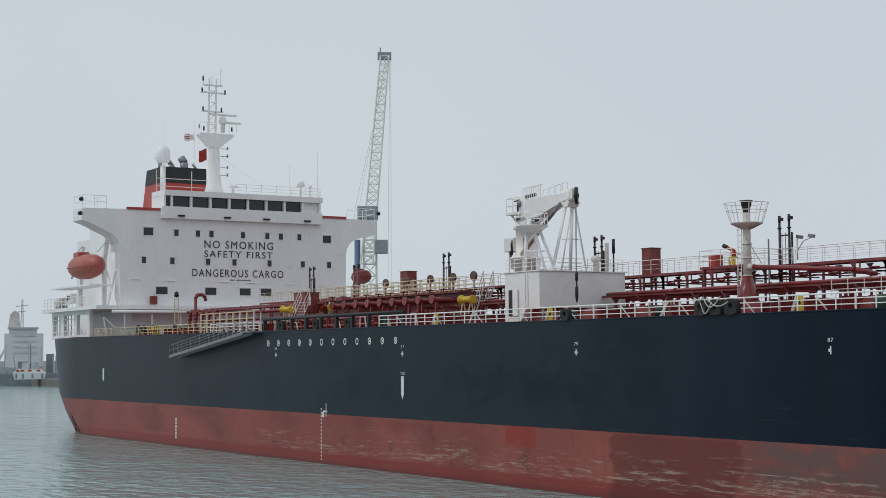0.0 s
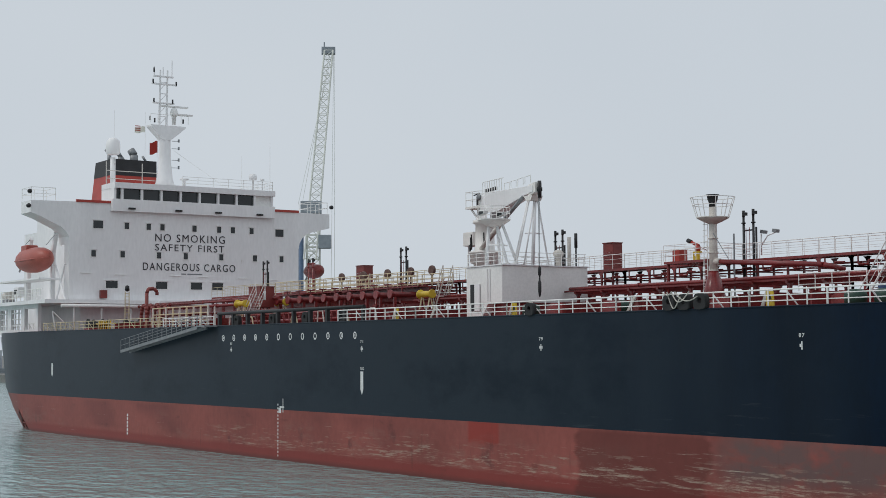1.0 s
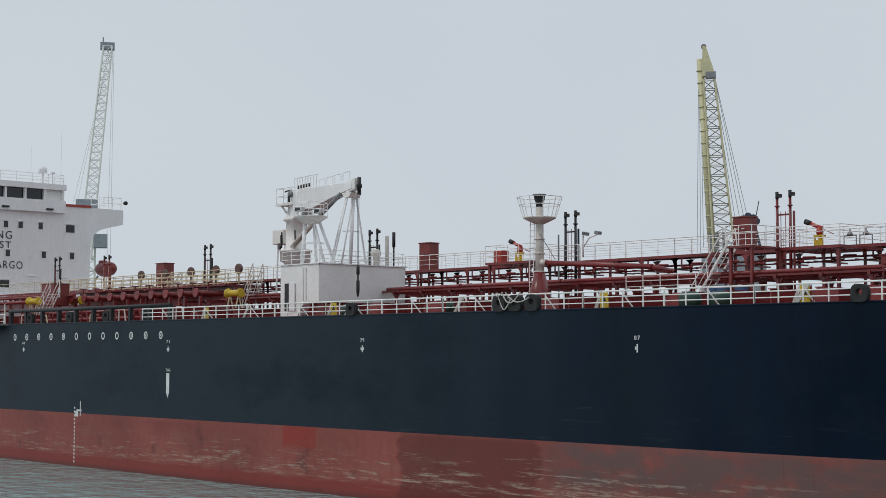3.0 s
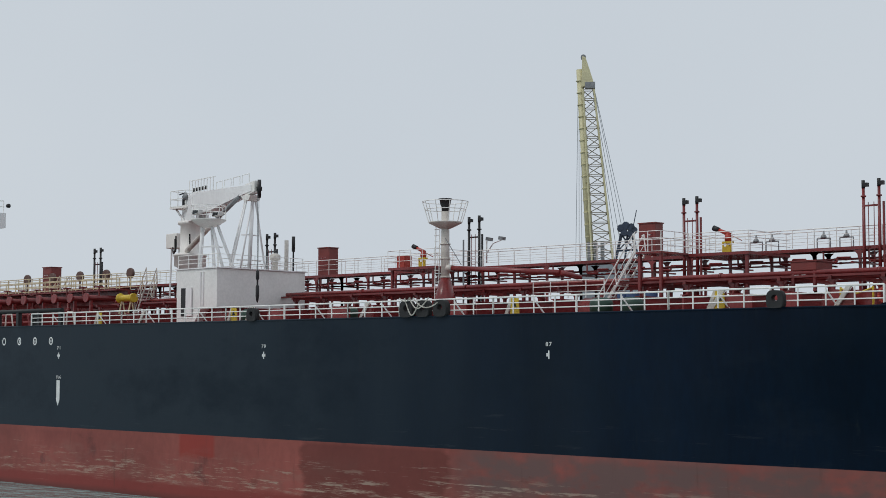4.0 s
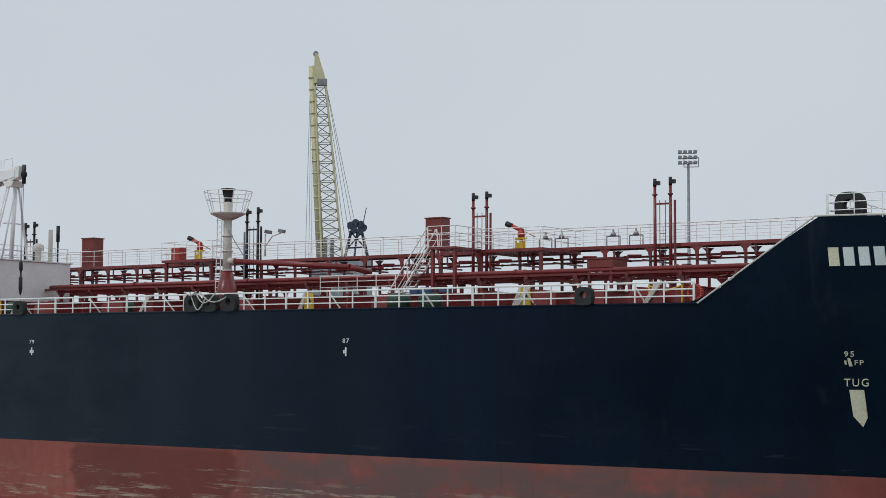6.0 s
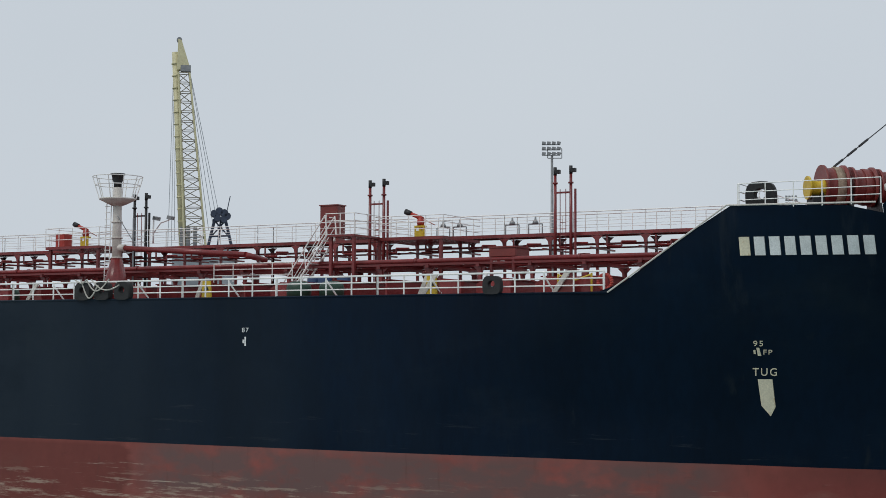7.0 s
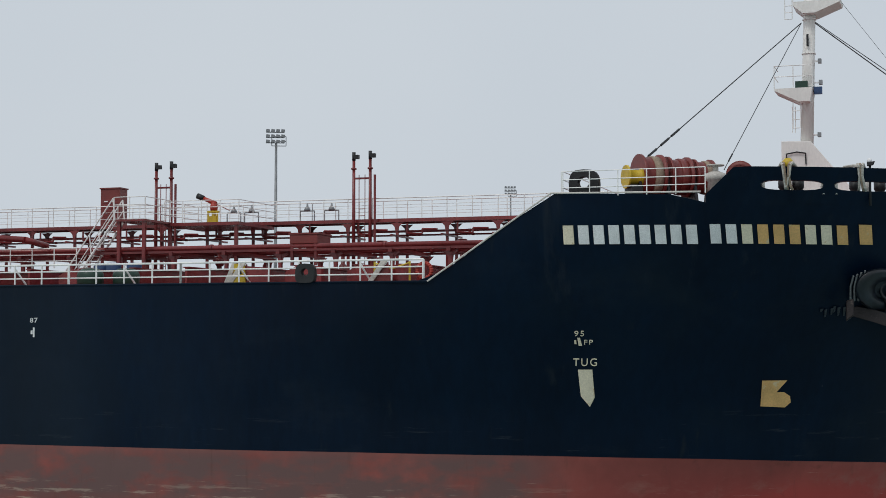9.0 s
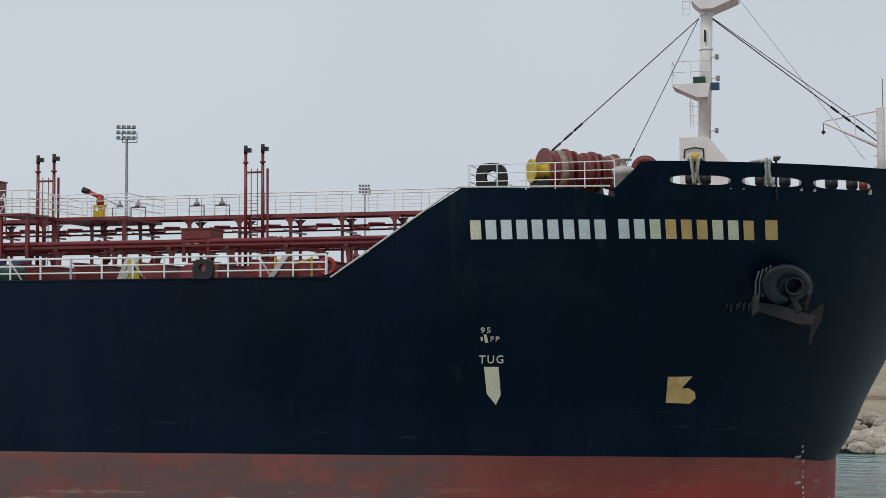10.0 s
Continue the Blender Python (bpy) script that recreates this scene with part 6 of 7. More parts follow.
# low pipes, drip trays and stays just inside the pipe rail
for k in range(14):
    x = -60.5 + 1.75 * k + rng.uniform(-0.4, 0.4)
    t = thing("hose_support", (x, 2.2, 9.36), "weathered bent stay beside the manifold", "stay", "manifold stays")
    bm = B()
    h = rng.uniform(0.5, 0.95)
    bm_path(bm, [(x - 0.3, 2.2, 9.36), (x - 0.2, 2.2, 9.36 + h), (x + 0.25, 2.3, 9.36 + h), (x + 0.5, 2.3, 9.36)], 0.05, 6)
    part("stay", bm, (M_CREAM, M_RED, M_RAILY, M_RED)[k % 4], t)
for x0, x1, y, z in ((-62, -44, 3.0, 9.75), (-66, -40, 5.2, 10.35), (-61, -46, 4.2, 10.0)):
    pipeline(x0, x1, y, z, 0.1)
t = thing("drip_tray", (-54, 6.3, 9.4), "long red oxide drip tray under the manifold", "tray")
bm = B()
bm_box(bm, -63.0, -45.0, 5.8, 7.3, 9.9, 10.0)
bm_box(bm, -63.0, -45.0, 5.78, 5.84, 9.9, 10.35)
part("tray", bm, M_RED, t)
for x in (-62.5, -56.5, -50.5, -45.5):
    bm = B()
    bm_box(bm, x - 0.07, x + 0.07, 5.9, 6.04, 9.3, 9.9)
    part("leg", bm, M_RED, t)
# small white lamp post by the vent posts
t = thing("deck_lamp_post", (-15.4, 14.6, 12.66), "white lamp post with two floodlights on arms", "lamp post")
bm = B()
bm_cyl(bm, (-15.4, 14.6, 12.66), (-15.4, 14.6, 13.9), 0.045, 8)
part("post", bm, M_WHITE, t)
bm = B()
bm_path(bm, [(-15.4, 14.6, 13.2), (-14.9, 14.6, 13.75), (-14.3, 14.6, 13.9)], 0.035, 6)
part("arm", bm, M_WHITE, t)
for x in (-15.2, -14.25):
    bm = B()
    bm_prism(bm, [(x - 0.17, 13.93), (x + 0.13, 13.87), (x + 0.17, 14.05), (x - 0.12, 14.12)], "y", 14.45, 14.75)
    part("floodlight", bm, M_STEEL, t)
t.location = t.location + Vector((-1.2, 0, 0.25))
# bundles of hoses over a saddle, with cream stays
for k in range(4):
    x = -79.4 + 1.15 * k
    t = thing("cargo_hose", (x, 3.2, 9.4), "dull red cargo hose bent over a saddle", "hose", "cargo hoses")
    bm = B()
    bm_path(bm, [(x - 0.5 * math.cos(a) * 1.3, 3.2 + 0.1 * k, 10.3 + 1.25 * math.sin(a)) for a in np.linspace(0, math.pi, 10)], 0.17, 8)
    part("bend", bm, M_REDB, t)
    bm = B()
    bm_path(bm, [(x - 0.62, 3.2 + 0.1 * k, 10.3), (x - 0.7, 3.1, 9.4)], 0.17, 8)
    part("leg", bm, M_REDB, t)
    bm = B()
    bm_path(bm, [(x + 0.62, 3.2 + 0.1 * k, 10.3), (x + 0.7, 3.1, 9.4)], 0.17, 8)
    part("leg", bm, M_REDB, t)
t = thing("hose_rack", (-70, 2.4, 9.4), "cream and yellow framed rack of small gear", "rack")
for k in range(9):
    x = -75.5 + 1.35 * k
    bm = B()
    bm_box(bm, x - 0.06, x + 0.06, 2.3, 2.42, 9.4, 11.2)
    bm_prism(bm, [(x - 0.2, 9.4), (x + 0.2, 9.4), (x + 0.03, 11.1), (x - 0.03, 11.1)], "y", 2.9, 2.95)
    part("upright", bm, (M_CREAM, M_RAILY)[k % 2], t)
for z in (10.0, 10.6, 11.15):
    bm = B()
    bm_cyl(bm, (-75.5, 2.36, z), (-64.7, 2.36, z), 0.045, 6)
    part("bar", bm, M_RAILY, t)
t = thing("gooseneck_vent", (-85.4, 6.0, 9.4), "red bent ventilation pipe by the house", "vent")
bm = B()
bm_path(bm, [(-85.4, 6, 9.4), (-85.4, 6, 12.9), (-85.5, 6.2, 13.25), (-85.4, 6.7, 13.3), (-85.4, 7.0, 13.0), (-85.4, 7.0, 12.7)], 0.17, 8)
part("pipe", bm, M_REDB, t)
t = thing("yellow_winch", (-86, 2.0, 9.4), "yellow mooring gear on the aft deck", "winch", "aft deck gear")
bm = B()
for k in range(6):
    bm_cyl(bm, (-87 + 0.55 * k, 2.0, 9.4), (-86.8 + 0.5 * k, 2.1, 10.4), 0.06, 6)
bm_box(bm, -87.2, -83.6, 1.9, 2.3, 10.0, 10.12)
part("frame", bm, M_YELLOW, t)
for x, y in ((-92.5, 4.0), (-95.0, 5.5), (-89.5, 6.5)):
    t = thing("mooring_winch", (x, y, 9.4), "dark mooring winch below the overhang", "winch", "aft deck gear")
    bm = B()
    bm_lathe(bm, [(0.55, -0.9), (0.55, -0.8), (0.3, -0.78), (0.3, 0.5), (0.55, 0.52), (0.55, 0.62)], (x, y, 10.1), "y", 14)
    part("drum", bm, M_BLACK, t)
    bm = B()
    bm_box(bm, x - 0.6, x + 0.6, y - 1.0, y + 0.8, 9.4, 9.75)
    part("bed", bm, M_RED, t)
t = thing("deck_ladder", (-88.4, 6.0, 9.4), "cream vertical ladder with a lamp", "ladder")
bm = B()
for dy in (0, 0.4):
    bm_cyl(bm, (-90.5, 6.0 + dy, 9.4), (-90.5, 6.0 + dy, 13.2), 0.05, 6)
for k in range(12):
    bm_cyl(bm, (-90.5, 6.0, 9.7 + 0.3 * k), (-90.5, 6.4, 9.7 + 0.3 * k), 0.03, 5)
part("ladder", bm, M_RAILY, t)
bm = B()
bm_lathe(bm, [(0.05, 0), (0.25, 0.1), (0.2, 0.5), (0, 0.6)], (-90.5, 6.2, 13.2), "z", 8)
part("lamp", bm, M_BLACK, t)

# ---- gangway lowered along the side ----
t = thing("gangway", (-70, -0.7, 8.4), "grey aluminium gangway ladder lowered along the hull", "gangway")
g0, g1 = Vector((-74.2, 0, 7.55)), Vector((-59.4, 0, 9.3))
for y in (-0.25, -1.05):
    bm = B()
    bm_prism(bm, [(g0.x, g0.z - 0.12), (g1.x, g1.z - 0.12), (g1.x, g1.z + 0.12), (g0.x, g0.z + 0.12)], "y", y - 0.04, y + 0.04)
    part("stringer", bm, M_STEEL, t)
    n = 16
    for k in range(n + 1):
        p = g0 + (g1 - g0) * k / n
        bm = B()
        bm_cyl(bm, (p.x, y, p.z), (p.x, y, p.z + 0.95), 0.025, 5)
        part("stanchion", bm, M_STEEL, t)
    for h in (0.5, 0.95):
        bm = B()
        bm_cyl(bm, (g0.x, y, g0.z + h), (g1.x, y, g1.z + h), 0.022, 5)
        part("hand_rope", bm, M_STEEL, t)
for k in range(40):
    p = g0 + (g1 - g0) * (k + 0.5) / 40
    bm = B()
    bm_box(bm, p.x - 0.13, p.x + 0.13, -1.03, -0.27, p.z - 0.02, p.z + 0.02)
    part("tread", bm, M_STEEL, t)
bm = B()
bm_box(bm, -59.5, -58.1, -1.1, 0.3, 9.34, 9.46)
part("turntable", bm, M_STEEL, t)

# ---- forecastle ----
def fc_rail(x0, x1, n):
    t = thing("forecastle_railing", (x0, 0.3, 12.2), "thin white railing at the forecastle edge", "railing", "forecastle rails")
    for k in range(n + 1):
        bm = B()
        x = x0 + (x1 - x0) * k / n
        bm_cyl(bm, (x, 0.3, 12.15), (x, 0.3, 13.0), 0.02, 5)
        part("post", bm, M_RAILW, t)
    for z in (12.45, 12.72, 13.0):
        bm = B()
        bm_cyl(bm, (x0, 0.3, z), (x1, 0.3, z), 0.016, 5)
        part("bar", bm, M_RAILW, t)
    return t


again(fc_rail(20.15, 24.95, 5), dy=2 * HALF - 0.6)
t = thing("forecastle_railing", (20.15, 0.3, 12.2), "thin white railing across the forecastle break", "railing", "forecastle rails")
for k in range(14):
    bm = B()
    bm_cyl(bm, (20.2, 0.3 + 2.3 * k, 11.85), (20.2, 0.3 + 2.3 * k, 13.0), 0.02, 5)
    part("post", bm, M_RAILW, t)
for z in (12.45, 12.72, 13.0):
    bm = B()
    bm_cyl(bm, (20.2, 0.3, z), (20.2, 30.2, z), 0.016, 5)
    part("bar", bm, M_RAILW, t)

t = thing("windlass", (23.2, 5.0, 11.85), "red windlass with rope drums and a yellow warping end", "windlass")
for x0, x1, r in ((21.7, 22.55, 0.78), (22.75, 23.6, 0.72), (23.75, 24.5, 0.66)):
    bm = B()
    y = 5.0
    bm_lathe(bm, [(r, 0), (r, 0.09), (r * 0.86, 0.1), (r * 0.86, x1 - x0 - 0.1), (r, x1 - x0 - 0.09), (r, x1 - x0)], (x0, y, 13.18), "x", 24)
    dr = part("drum", bm, M_REDB, t)
    bm = B()
    bm_lathe(bm, [(r * 0.9, 0.42), (r * 0.93, 0.5), (r * 0.9, x1 - x0 - 0.12)], (x0, y, 13.18), "x", 20)
    part("rope", bm, M_REDB if x0 == 22.75 else M_TAN, dr, "" if x0 == 22.75 else "tan rope wound on the drum")
bm = B()
bm_lathe(bm, [(0.42, -0.62), (0.42, -0.55), (0.27, -0.5), (0.25, -0.1), (0.36, 0.0)], (21.72, 4.7, 13.1), "x", 16)
part("warping_end", bm, M_YELLOW, t, "bright yellow warping end")
for x in (21.6, 22.65, 23.68, 24.6):
    bm = B()
    bm_prism(bm, [(4.2, 11.85), (5.8, 11.85), (5.4, 13.3), (4.6, 13.3)], "x", x - 0.05, x + 0.05)
    part("bearing_frame", bm, M_BLACK, t)
bm = B()
bm_box(bm, 21.2, 21.6, 4.3, 5.0, 11.85, 12.75)
part("control_box", bm, M_BLACK, t)
t.matrix_basis = pose(23.2, 5.0, 11.85, 0, 0, 34)
t = thing("cable_lifter", (25.3, 5.4, 11.85), "red spoked cable lifter wheel on the forecastle", "winch")
bm = B()
bm_lathe(bm, [(0.36, -0.12), (0.5, -0.12), (0.5, 0.12), (0.36, 0.12), (0.36, -0.12)], (25.4, 5.4, 13.22), "y", 20)
part("rim", bm, M_REDB, t)
for k in range(5):
    a = 2 * math.pi * k / 5 + 0.3
    bm = B()
    bm_cyl(bm, (25.4, 5.4, 13.22), (25.4 + 0.4 * math.cos(a), 5.4, 13.22 + 0.4 * math.sin(a)), 0.05, 6)
    part("spoke", bm, M_REDB, t)
for dx in (-0.5, 0.45):
    bm = B()
    bm_prism(bm, [(25.4 + dx - 0.15, 11.85), (25.4 + dx + 0.15, 11.85), (25.4 + dx * 0.2 + 0.1, 13.1), (25.4 + dx * 0.2 - 0.1, 13.1)], "y", 5.6, 5.7)
    part("frame", bm, M_BLACK, t)
t = thing("cowl_vent", (25.0, 2.2, 12.0), "cream cowl vent on the forecastle", "vent")
bm = B()
bm_lathe(bm, [(0.28, 0), (0.26, 0.7), (0.36, 0.75), (0.36, 0.95), (0.1, 1.05), (0.1, 1.2), (0.3, 1.22), (0.3, 1.26), (0, 1.28)], (25.0, 2.2, 12.0), "z", 14)
part("body", bm, M_CREAM, t)

FX, FY = 26.8, 16.1
t = thing("foremast", (FX, FY, 11.85), "white foremast with service platforms and lamps", "mast")
bm = B()
bm_prism(bm, [(25.76, 11.85), (28.9, 11.85), (28.6, 13.55), (26.95, 15.57), (25.76, 15.6)], "y", FY - 0.7, FY + 0.7)
part("house", bm, M_CREAMW, t, "warm white sloped mast house", bevel=0.03)
bm = B()
bm_path(bm, [(25.95, FY - 0.74, 14.7), (25.98, FY - 0.78, 15.05), (26.4, FY - 0.78, 15.12), (26.75, FY - 0.78, 15.06), (26.76, FY - 0.74, 14.6)], 0.03, 6)
part("pipe_hoop", bm, M_BLACK, t)
bm = B()
bm_cyl(bm, (26.74, FY, 15.4), (26.95, FY, 22.2), 0.27, 16, 0.245)
for z in (17.9, 19.3, 20.75):
    bm_cyl(bm, (26.74 + (z - 15.4) * 0.031, FY, z), (26.74 + (z - 15.4) * 0.031, FY, z + 0.06), 0.29, 16)
part("pole", bm, M_CREAMW, t)
for z, x0, x1 in ((17.81, 25.5, 27.05), (21.42, 26.3, 28.25)):
    bm = B()
    if z < 20:
        bm_prism(bm, [(x0, z), (x1, z), (26.95, z - 0.58), (26.5, z - 0.58), (x0, z - 0.09)], "y", FY - 0.75, FY + 0.75)
    else:
        bm_prism(bm, [(x0, z), (x1, z), (x1 - 0.05, z - 0.1), (27.2, z - 0.5), (26.7, z - 0.5), (x0, z - 0.15)], "y", FY - 0.75, FY + 0.75)
    part("platform", bm, M_CREAMW, t)
    bm = B()
    for x in (x0, (x0 + x1) / 2, x1):
        bm_cyl(bm, (x, FY - 0.7, z), (x, FY - 0.7, z + 0.95), 0.022, 5)
    for h in (0.5, 0.95):
        bm_cyl(bm, (x0, FY - 0.7, z + h), (x1, FY - 0.7, z + h), 0.02, 5)
        bm_cyl(bm, (x0, FY - 0.7, z + h), (x0, FY + 0.7, z + h), 0.02, 5)
    part("platform_rail", bm, M_RAILW, t)
bm = B()
for dx in (-0.62, -0.5):
    bm_cyl(bm, (FX + dx, FY - 0.2, 16.0), (FX + dx, FY - 0.2, 17.1), 0.02, 5)
part("ladder_rail", bm, M_RAILW, t)
for z0, z1, xx in ((20.75, 21.6, -0.75), (16.16, 17.24, -0.46)):
    bm = B()
    for dx in (0, 0.3):
        bm_cyl(bm, (FX + xx + dx - 0.1, FY - 0.5, z0), (FX + xx + dx - 0.1, FY - 0.5, z1), 0.02, 5)
    for k in range(4):
        z = z0 + (z1 - z0) * k / 3
        bm_cyl(bm, (FX + xx - 0.1, FY - 0.5, z), (FX + xx + 0.2, FY - 0.5, z), 0.018, 5)
    part("ladder_cage", bm, M_RAILW, t)
bm = B()
bm_box(bm, 26.35, 26.85, FY - 0.65, FY - 0.35, 17.8, 18.1)
part("box", bm, M_GREEN, t)
for x, z in ((27.3, 19.0), (27.33, 18.1), (27.25, 15.9)):
    bm = B()
    bm_box(bm, 27.0, x, FY - 0.05, FY + 0.02, z - 0.03, z + 0.03)
    part("lamp_bracket", bm, M_WHITE, t)
    bm = B()
    bm_box(bm, x - 0.06, x + 0.08, FY - 0.15, FY + 0.1, z - 0.09, z + 0.09)
    part("lamp", bm, M_STEEL, t)
bm = B()
bm_cyl(bm, (26.85, FY - 0.36, 19.6), (26.85, FY - 0.36, 20.1), 0.05, 6)
part("lamp", bm, M_BLACK, t)
bm = B()
bm_box(bm, 27.08, 27.4, FY - 0.2, FY, 17.6, 17.9)
part("speaker_box", bm, M_BLUE, t)


def stay(p, q, r, blocks=()):
    t = thing("mast_stay", q, "thin black wire stay with turnbuckles", "wire", "mast stays")
    bm = B()
    bm_cyl(bm, p, q, r, 5)
    part("wire", bm, M_BLACK, t)
    p, q = Vector(p), Vector(q)
    for f in blocks:
        bm = B()
        bm_cyl(bm, p + (q - p) * f, p + (q - p) * (f + 0.045), r * 2.1, 6)
        part("turnbuckle", bm, M_BLACK, t)


stay((26.6, FY - 0.3, 20.6), (21.9, 5.6, 13.9), 0.022, (0.8, 0.86, 0.93))
stay((26.6, FY - 0.3, 20.6), (24.3, 9.0, 13.8), 0.016, (0.9,))
stay((27.1, FY, 20.65), (33.75, FY, 15.2), 0.024, (0.72, 0.79, 0.87))
stay((27.1, FY + 0.4, 20.75), (34.0, FY + 0.2, 15.35), 0.017)
stay((28.1, FY, 21.6), (33.2, FY, 14.5), 0.008)
t = thing("bow_davit", (33.95, FY, 11.85), "white bow mast with a small swung-out derrick", "davit")
bm = B()
bm_cyl(bm, (33.85, FY, 11.85), (33.85, FY, 16.6), 0.17, 12)
for k in range(5):
    bm_cyl(bm, (33.55, FY, 14.2 + 0.45 * k), (33.8, FY, 14.2 + 0.45 * k), 0.025, 5)
part("post", bm, M_CREAM, t)
bm = B()
bm_cyl(bm, (33.8, FY, 14.98), (31.58, FY, 16.1), 0.06, 8)
bm_cyl(bm, (33.8, FY, 16.5), (31.58, FY, 16.14), 0.035, 6)
bm_cyl(bm, (32.85, FY, 15.45), (32.85, FY, 16.3), 0.025, 5)
part("derrick", bm, M_RAILW, t)
bm = B()
bm_cyl(bm, (31.58, FY, 16.12), (31.58, FY, 15.75), 0.02, 5)
bm_lathe(bm, [(0, -0.1), (0.1, 0), (0, 0.12)], (31.58, FY, 15.68), "z", 8)
part("hook", bm, M_BLACK, t)
bm = B()
bm_cyl(bm, (33.95, FY, 16.6), (33.95, FY, 17.8), 0.02, 5)
part("flagstaff", bm, M_STEEL, t)
def bow_line(x, strands, label):
    t = thing("mooring_line", (x, near(x, 13), 12.6), label, "rope", "bow lines")
    y = near(x, 13.06)
    for k, (dx, foot) in enumerate(strands):
        bm = B()
        bm_path(bm, [(x + dx * 2.4, y + 0.35, 13.02), (x + dx * 1.4, y + 0.1, 13.2), (x + dx, y - 0.06, 13.1), (x + dx * 0.7, near(x, 12.85) - 0.07, 12.8), (x + foot, near(x, 12.45) - 0.06, 12.42), (x + foot * 1.3, near(x, 12.4) + 0.12, 12.34)], 0.045, 6)
        part("strand", bm, M_TAN if k % 2 else M_ROPE, t)
    return t


t = bow_line(27.4, ((-0.12, -0.06), (-0.07, 0.0), (0.14, -0.02), (0.09, 0.12)), "pale mooring line looped over a yellow roller")
bm = B()
bm_lathe(bm, [(0.1, -0.12), (0.19, 0.0), (0.19, 0.13), (0.1, 0.24), (0, 0.25)], (27.42, near(27.4, 13.06) + 0.3, 13.12), "z", 12)
part("roller", bm, M_YELLOW, t, "bright yellow roller")
t = bow_line(29.7, ((-0.08, -0.08), (-0.02, 0.03), (0.05, 0.1)), "thick pale mooring line hanging over the bulwark")
bm = B()
y = near(29.5, 13.06)
bm_path(bm, [(29.0, y + 0.5, 13.0), (29.15, y + 0.35, 13.12), (29.45, y + 0.2, 13.14), (29.66, y + 0.0, 13.1)], 0.05, 6)
part("bight", bm, M_ROPE, t)
# pipe hoop on the mast house and a small lamp behind the bulwark
t = thing("deck_lamp", (29.95, near(29.9, 13.06) + 0.5, 11.85), "small black floodlight with a white cap on a thin post", "lamp")
y = near(29.9, 13.06) + 0.5
bm = B()
bm_cyl(bm, (29.95, y, 11.85), (29.95, y, 13.2), 0.04, 8)
part("post", bm, M_BLACK, t)
bm = B()
bm_prism(bm, [(29.86, 13.17), (30.06, 13.2), (30.12, 13.33), (29.86, 13.29)], "y", y - 0.08, y + 0.08)
part("lamp_head", bm, M_BLACK, t, bevel=0.015)
bm = B()
bm_lathe(bm, [(0.08, 0), (0.08, 0.06), (0.055, 0.12), (0, 0.145)], (29.94, y, 13.3), "z", 12)
part("cap", bm, M_WHITE, t, "small white cap")

for x, w, mm in ((27.2, 0.22, M_BLACK), (27.62, 0.2, M_BLACK), (29.4, 0.18, M_BLACK), (29.75, 0.14, M_CREAM), (30.2, 0.2, M_BLACK), (31.75, 0.22, M_BLACK), (32.45, 0.2, M_BLACK), (32.85, 0.16, M_REDB)):
    t = thing("bow_bollard", (x, near(x, 12.4) + 1.2, 11.85), "squat mooring bollard behind the bulwark", "bollard", "bow bollards")
    bm = B()
    bm_lathe(bm, [(w * 0.7, 0), (w * 0.7, 0.6), (w, 0.7), (w, 0.95), (0, 1.0)], (x, near(x, 12.4) + 1.2, 11.8), "z", 12)
    part("post", bm, mm, t)

# anchor in its bulged hawse pipe
AX, AZ = 30.2, 9.08
ay = near(AX, AZ)
t = thing("anchor", (AX, ay, AZ), "dark stockless anchor hanging from a chain-scraped hawse bolster", "anchor")
bm = B()
rings = []
for f, out in ((1.0, -0.05), (0.98, 0.3), (0.94, 0.62), (0.86, 0.76), (0.72, 0.8), (0.5, 0.72), (0.4, 0.5)):
    ring = []
    for k in range(24):
        a = 2 * math.pi * k / 24
        px, pz = AX + (0.12 if f < 0.8 else 0.0) + 0.9 * f * math.cos(a), AZ + 0.76 * f * math.sin(a)
        ring.append(bm.verts.new((px, near(px, pz) - out, pz)))
    rings.append(ring)
for a, b in zip(rings, rings[1:]):
    for k in range(24):
        f = bm.faces.new((a[k], a[(k + 1) % 24], b[(k + 1) % 24], b[k]))
        f.smooth = True
bm.faces.new(rings[-1])
part("bolster", bm, M_BOLSTER, t, "grey chain-scraped bolster")
bm = B()
bm_lathe(bm, [(0.36, 0.3), (0.34, -0.83), (0.26, -0.84), (0.24, -0.3)], (AX + 0.25, near(AX + 0.25, AZ), AZ - 0.02), "y", 18)
part("hawse_mouth", bm, M_BLACK, t)
M_ANCHOR = mat("rusted_anchor_steel", (0.016, 0.010, 0.011), 0.6, vary=0.6, fine=0.4, scale=1.6, stain=(0.10, 0.075, 0.065), stain_at=0.62, bump=0.4)


def slab(poly, out, thick):
    """A thick plate of the anchor standing off the shell; poly in x, z."""
    bm = B()
    c = Vector((sum(p[0] for p in poly) / len(poly), sum(p[1] for p in poly) / len(poly)))
    y = near(c.x, c.y) - out
    bm_prism(bm, poly, "y", y, y - thick)
    bmesh.ops.bevel(bm, geom=bm.edges[:], offset=0.035, segments=1, affect="EDGES")
    return bm


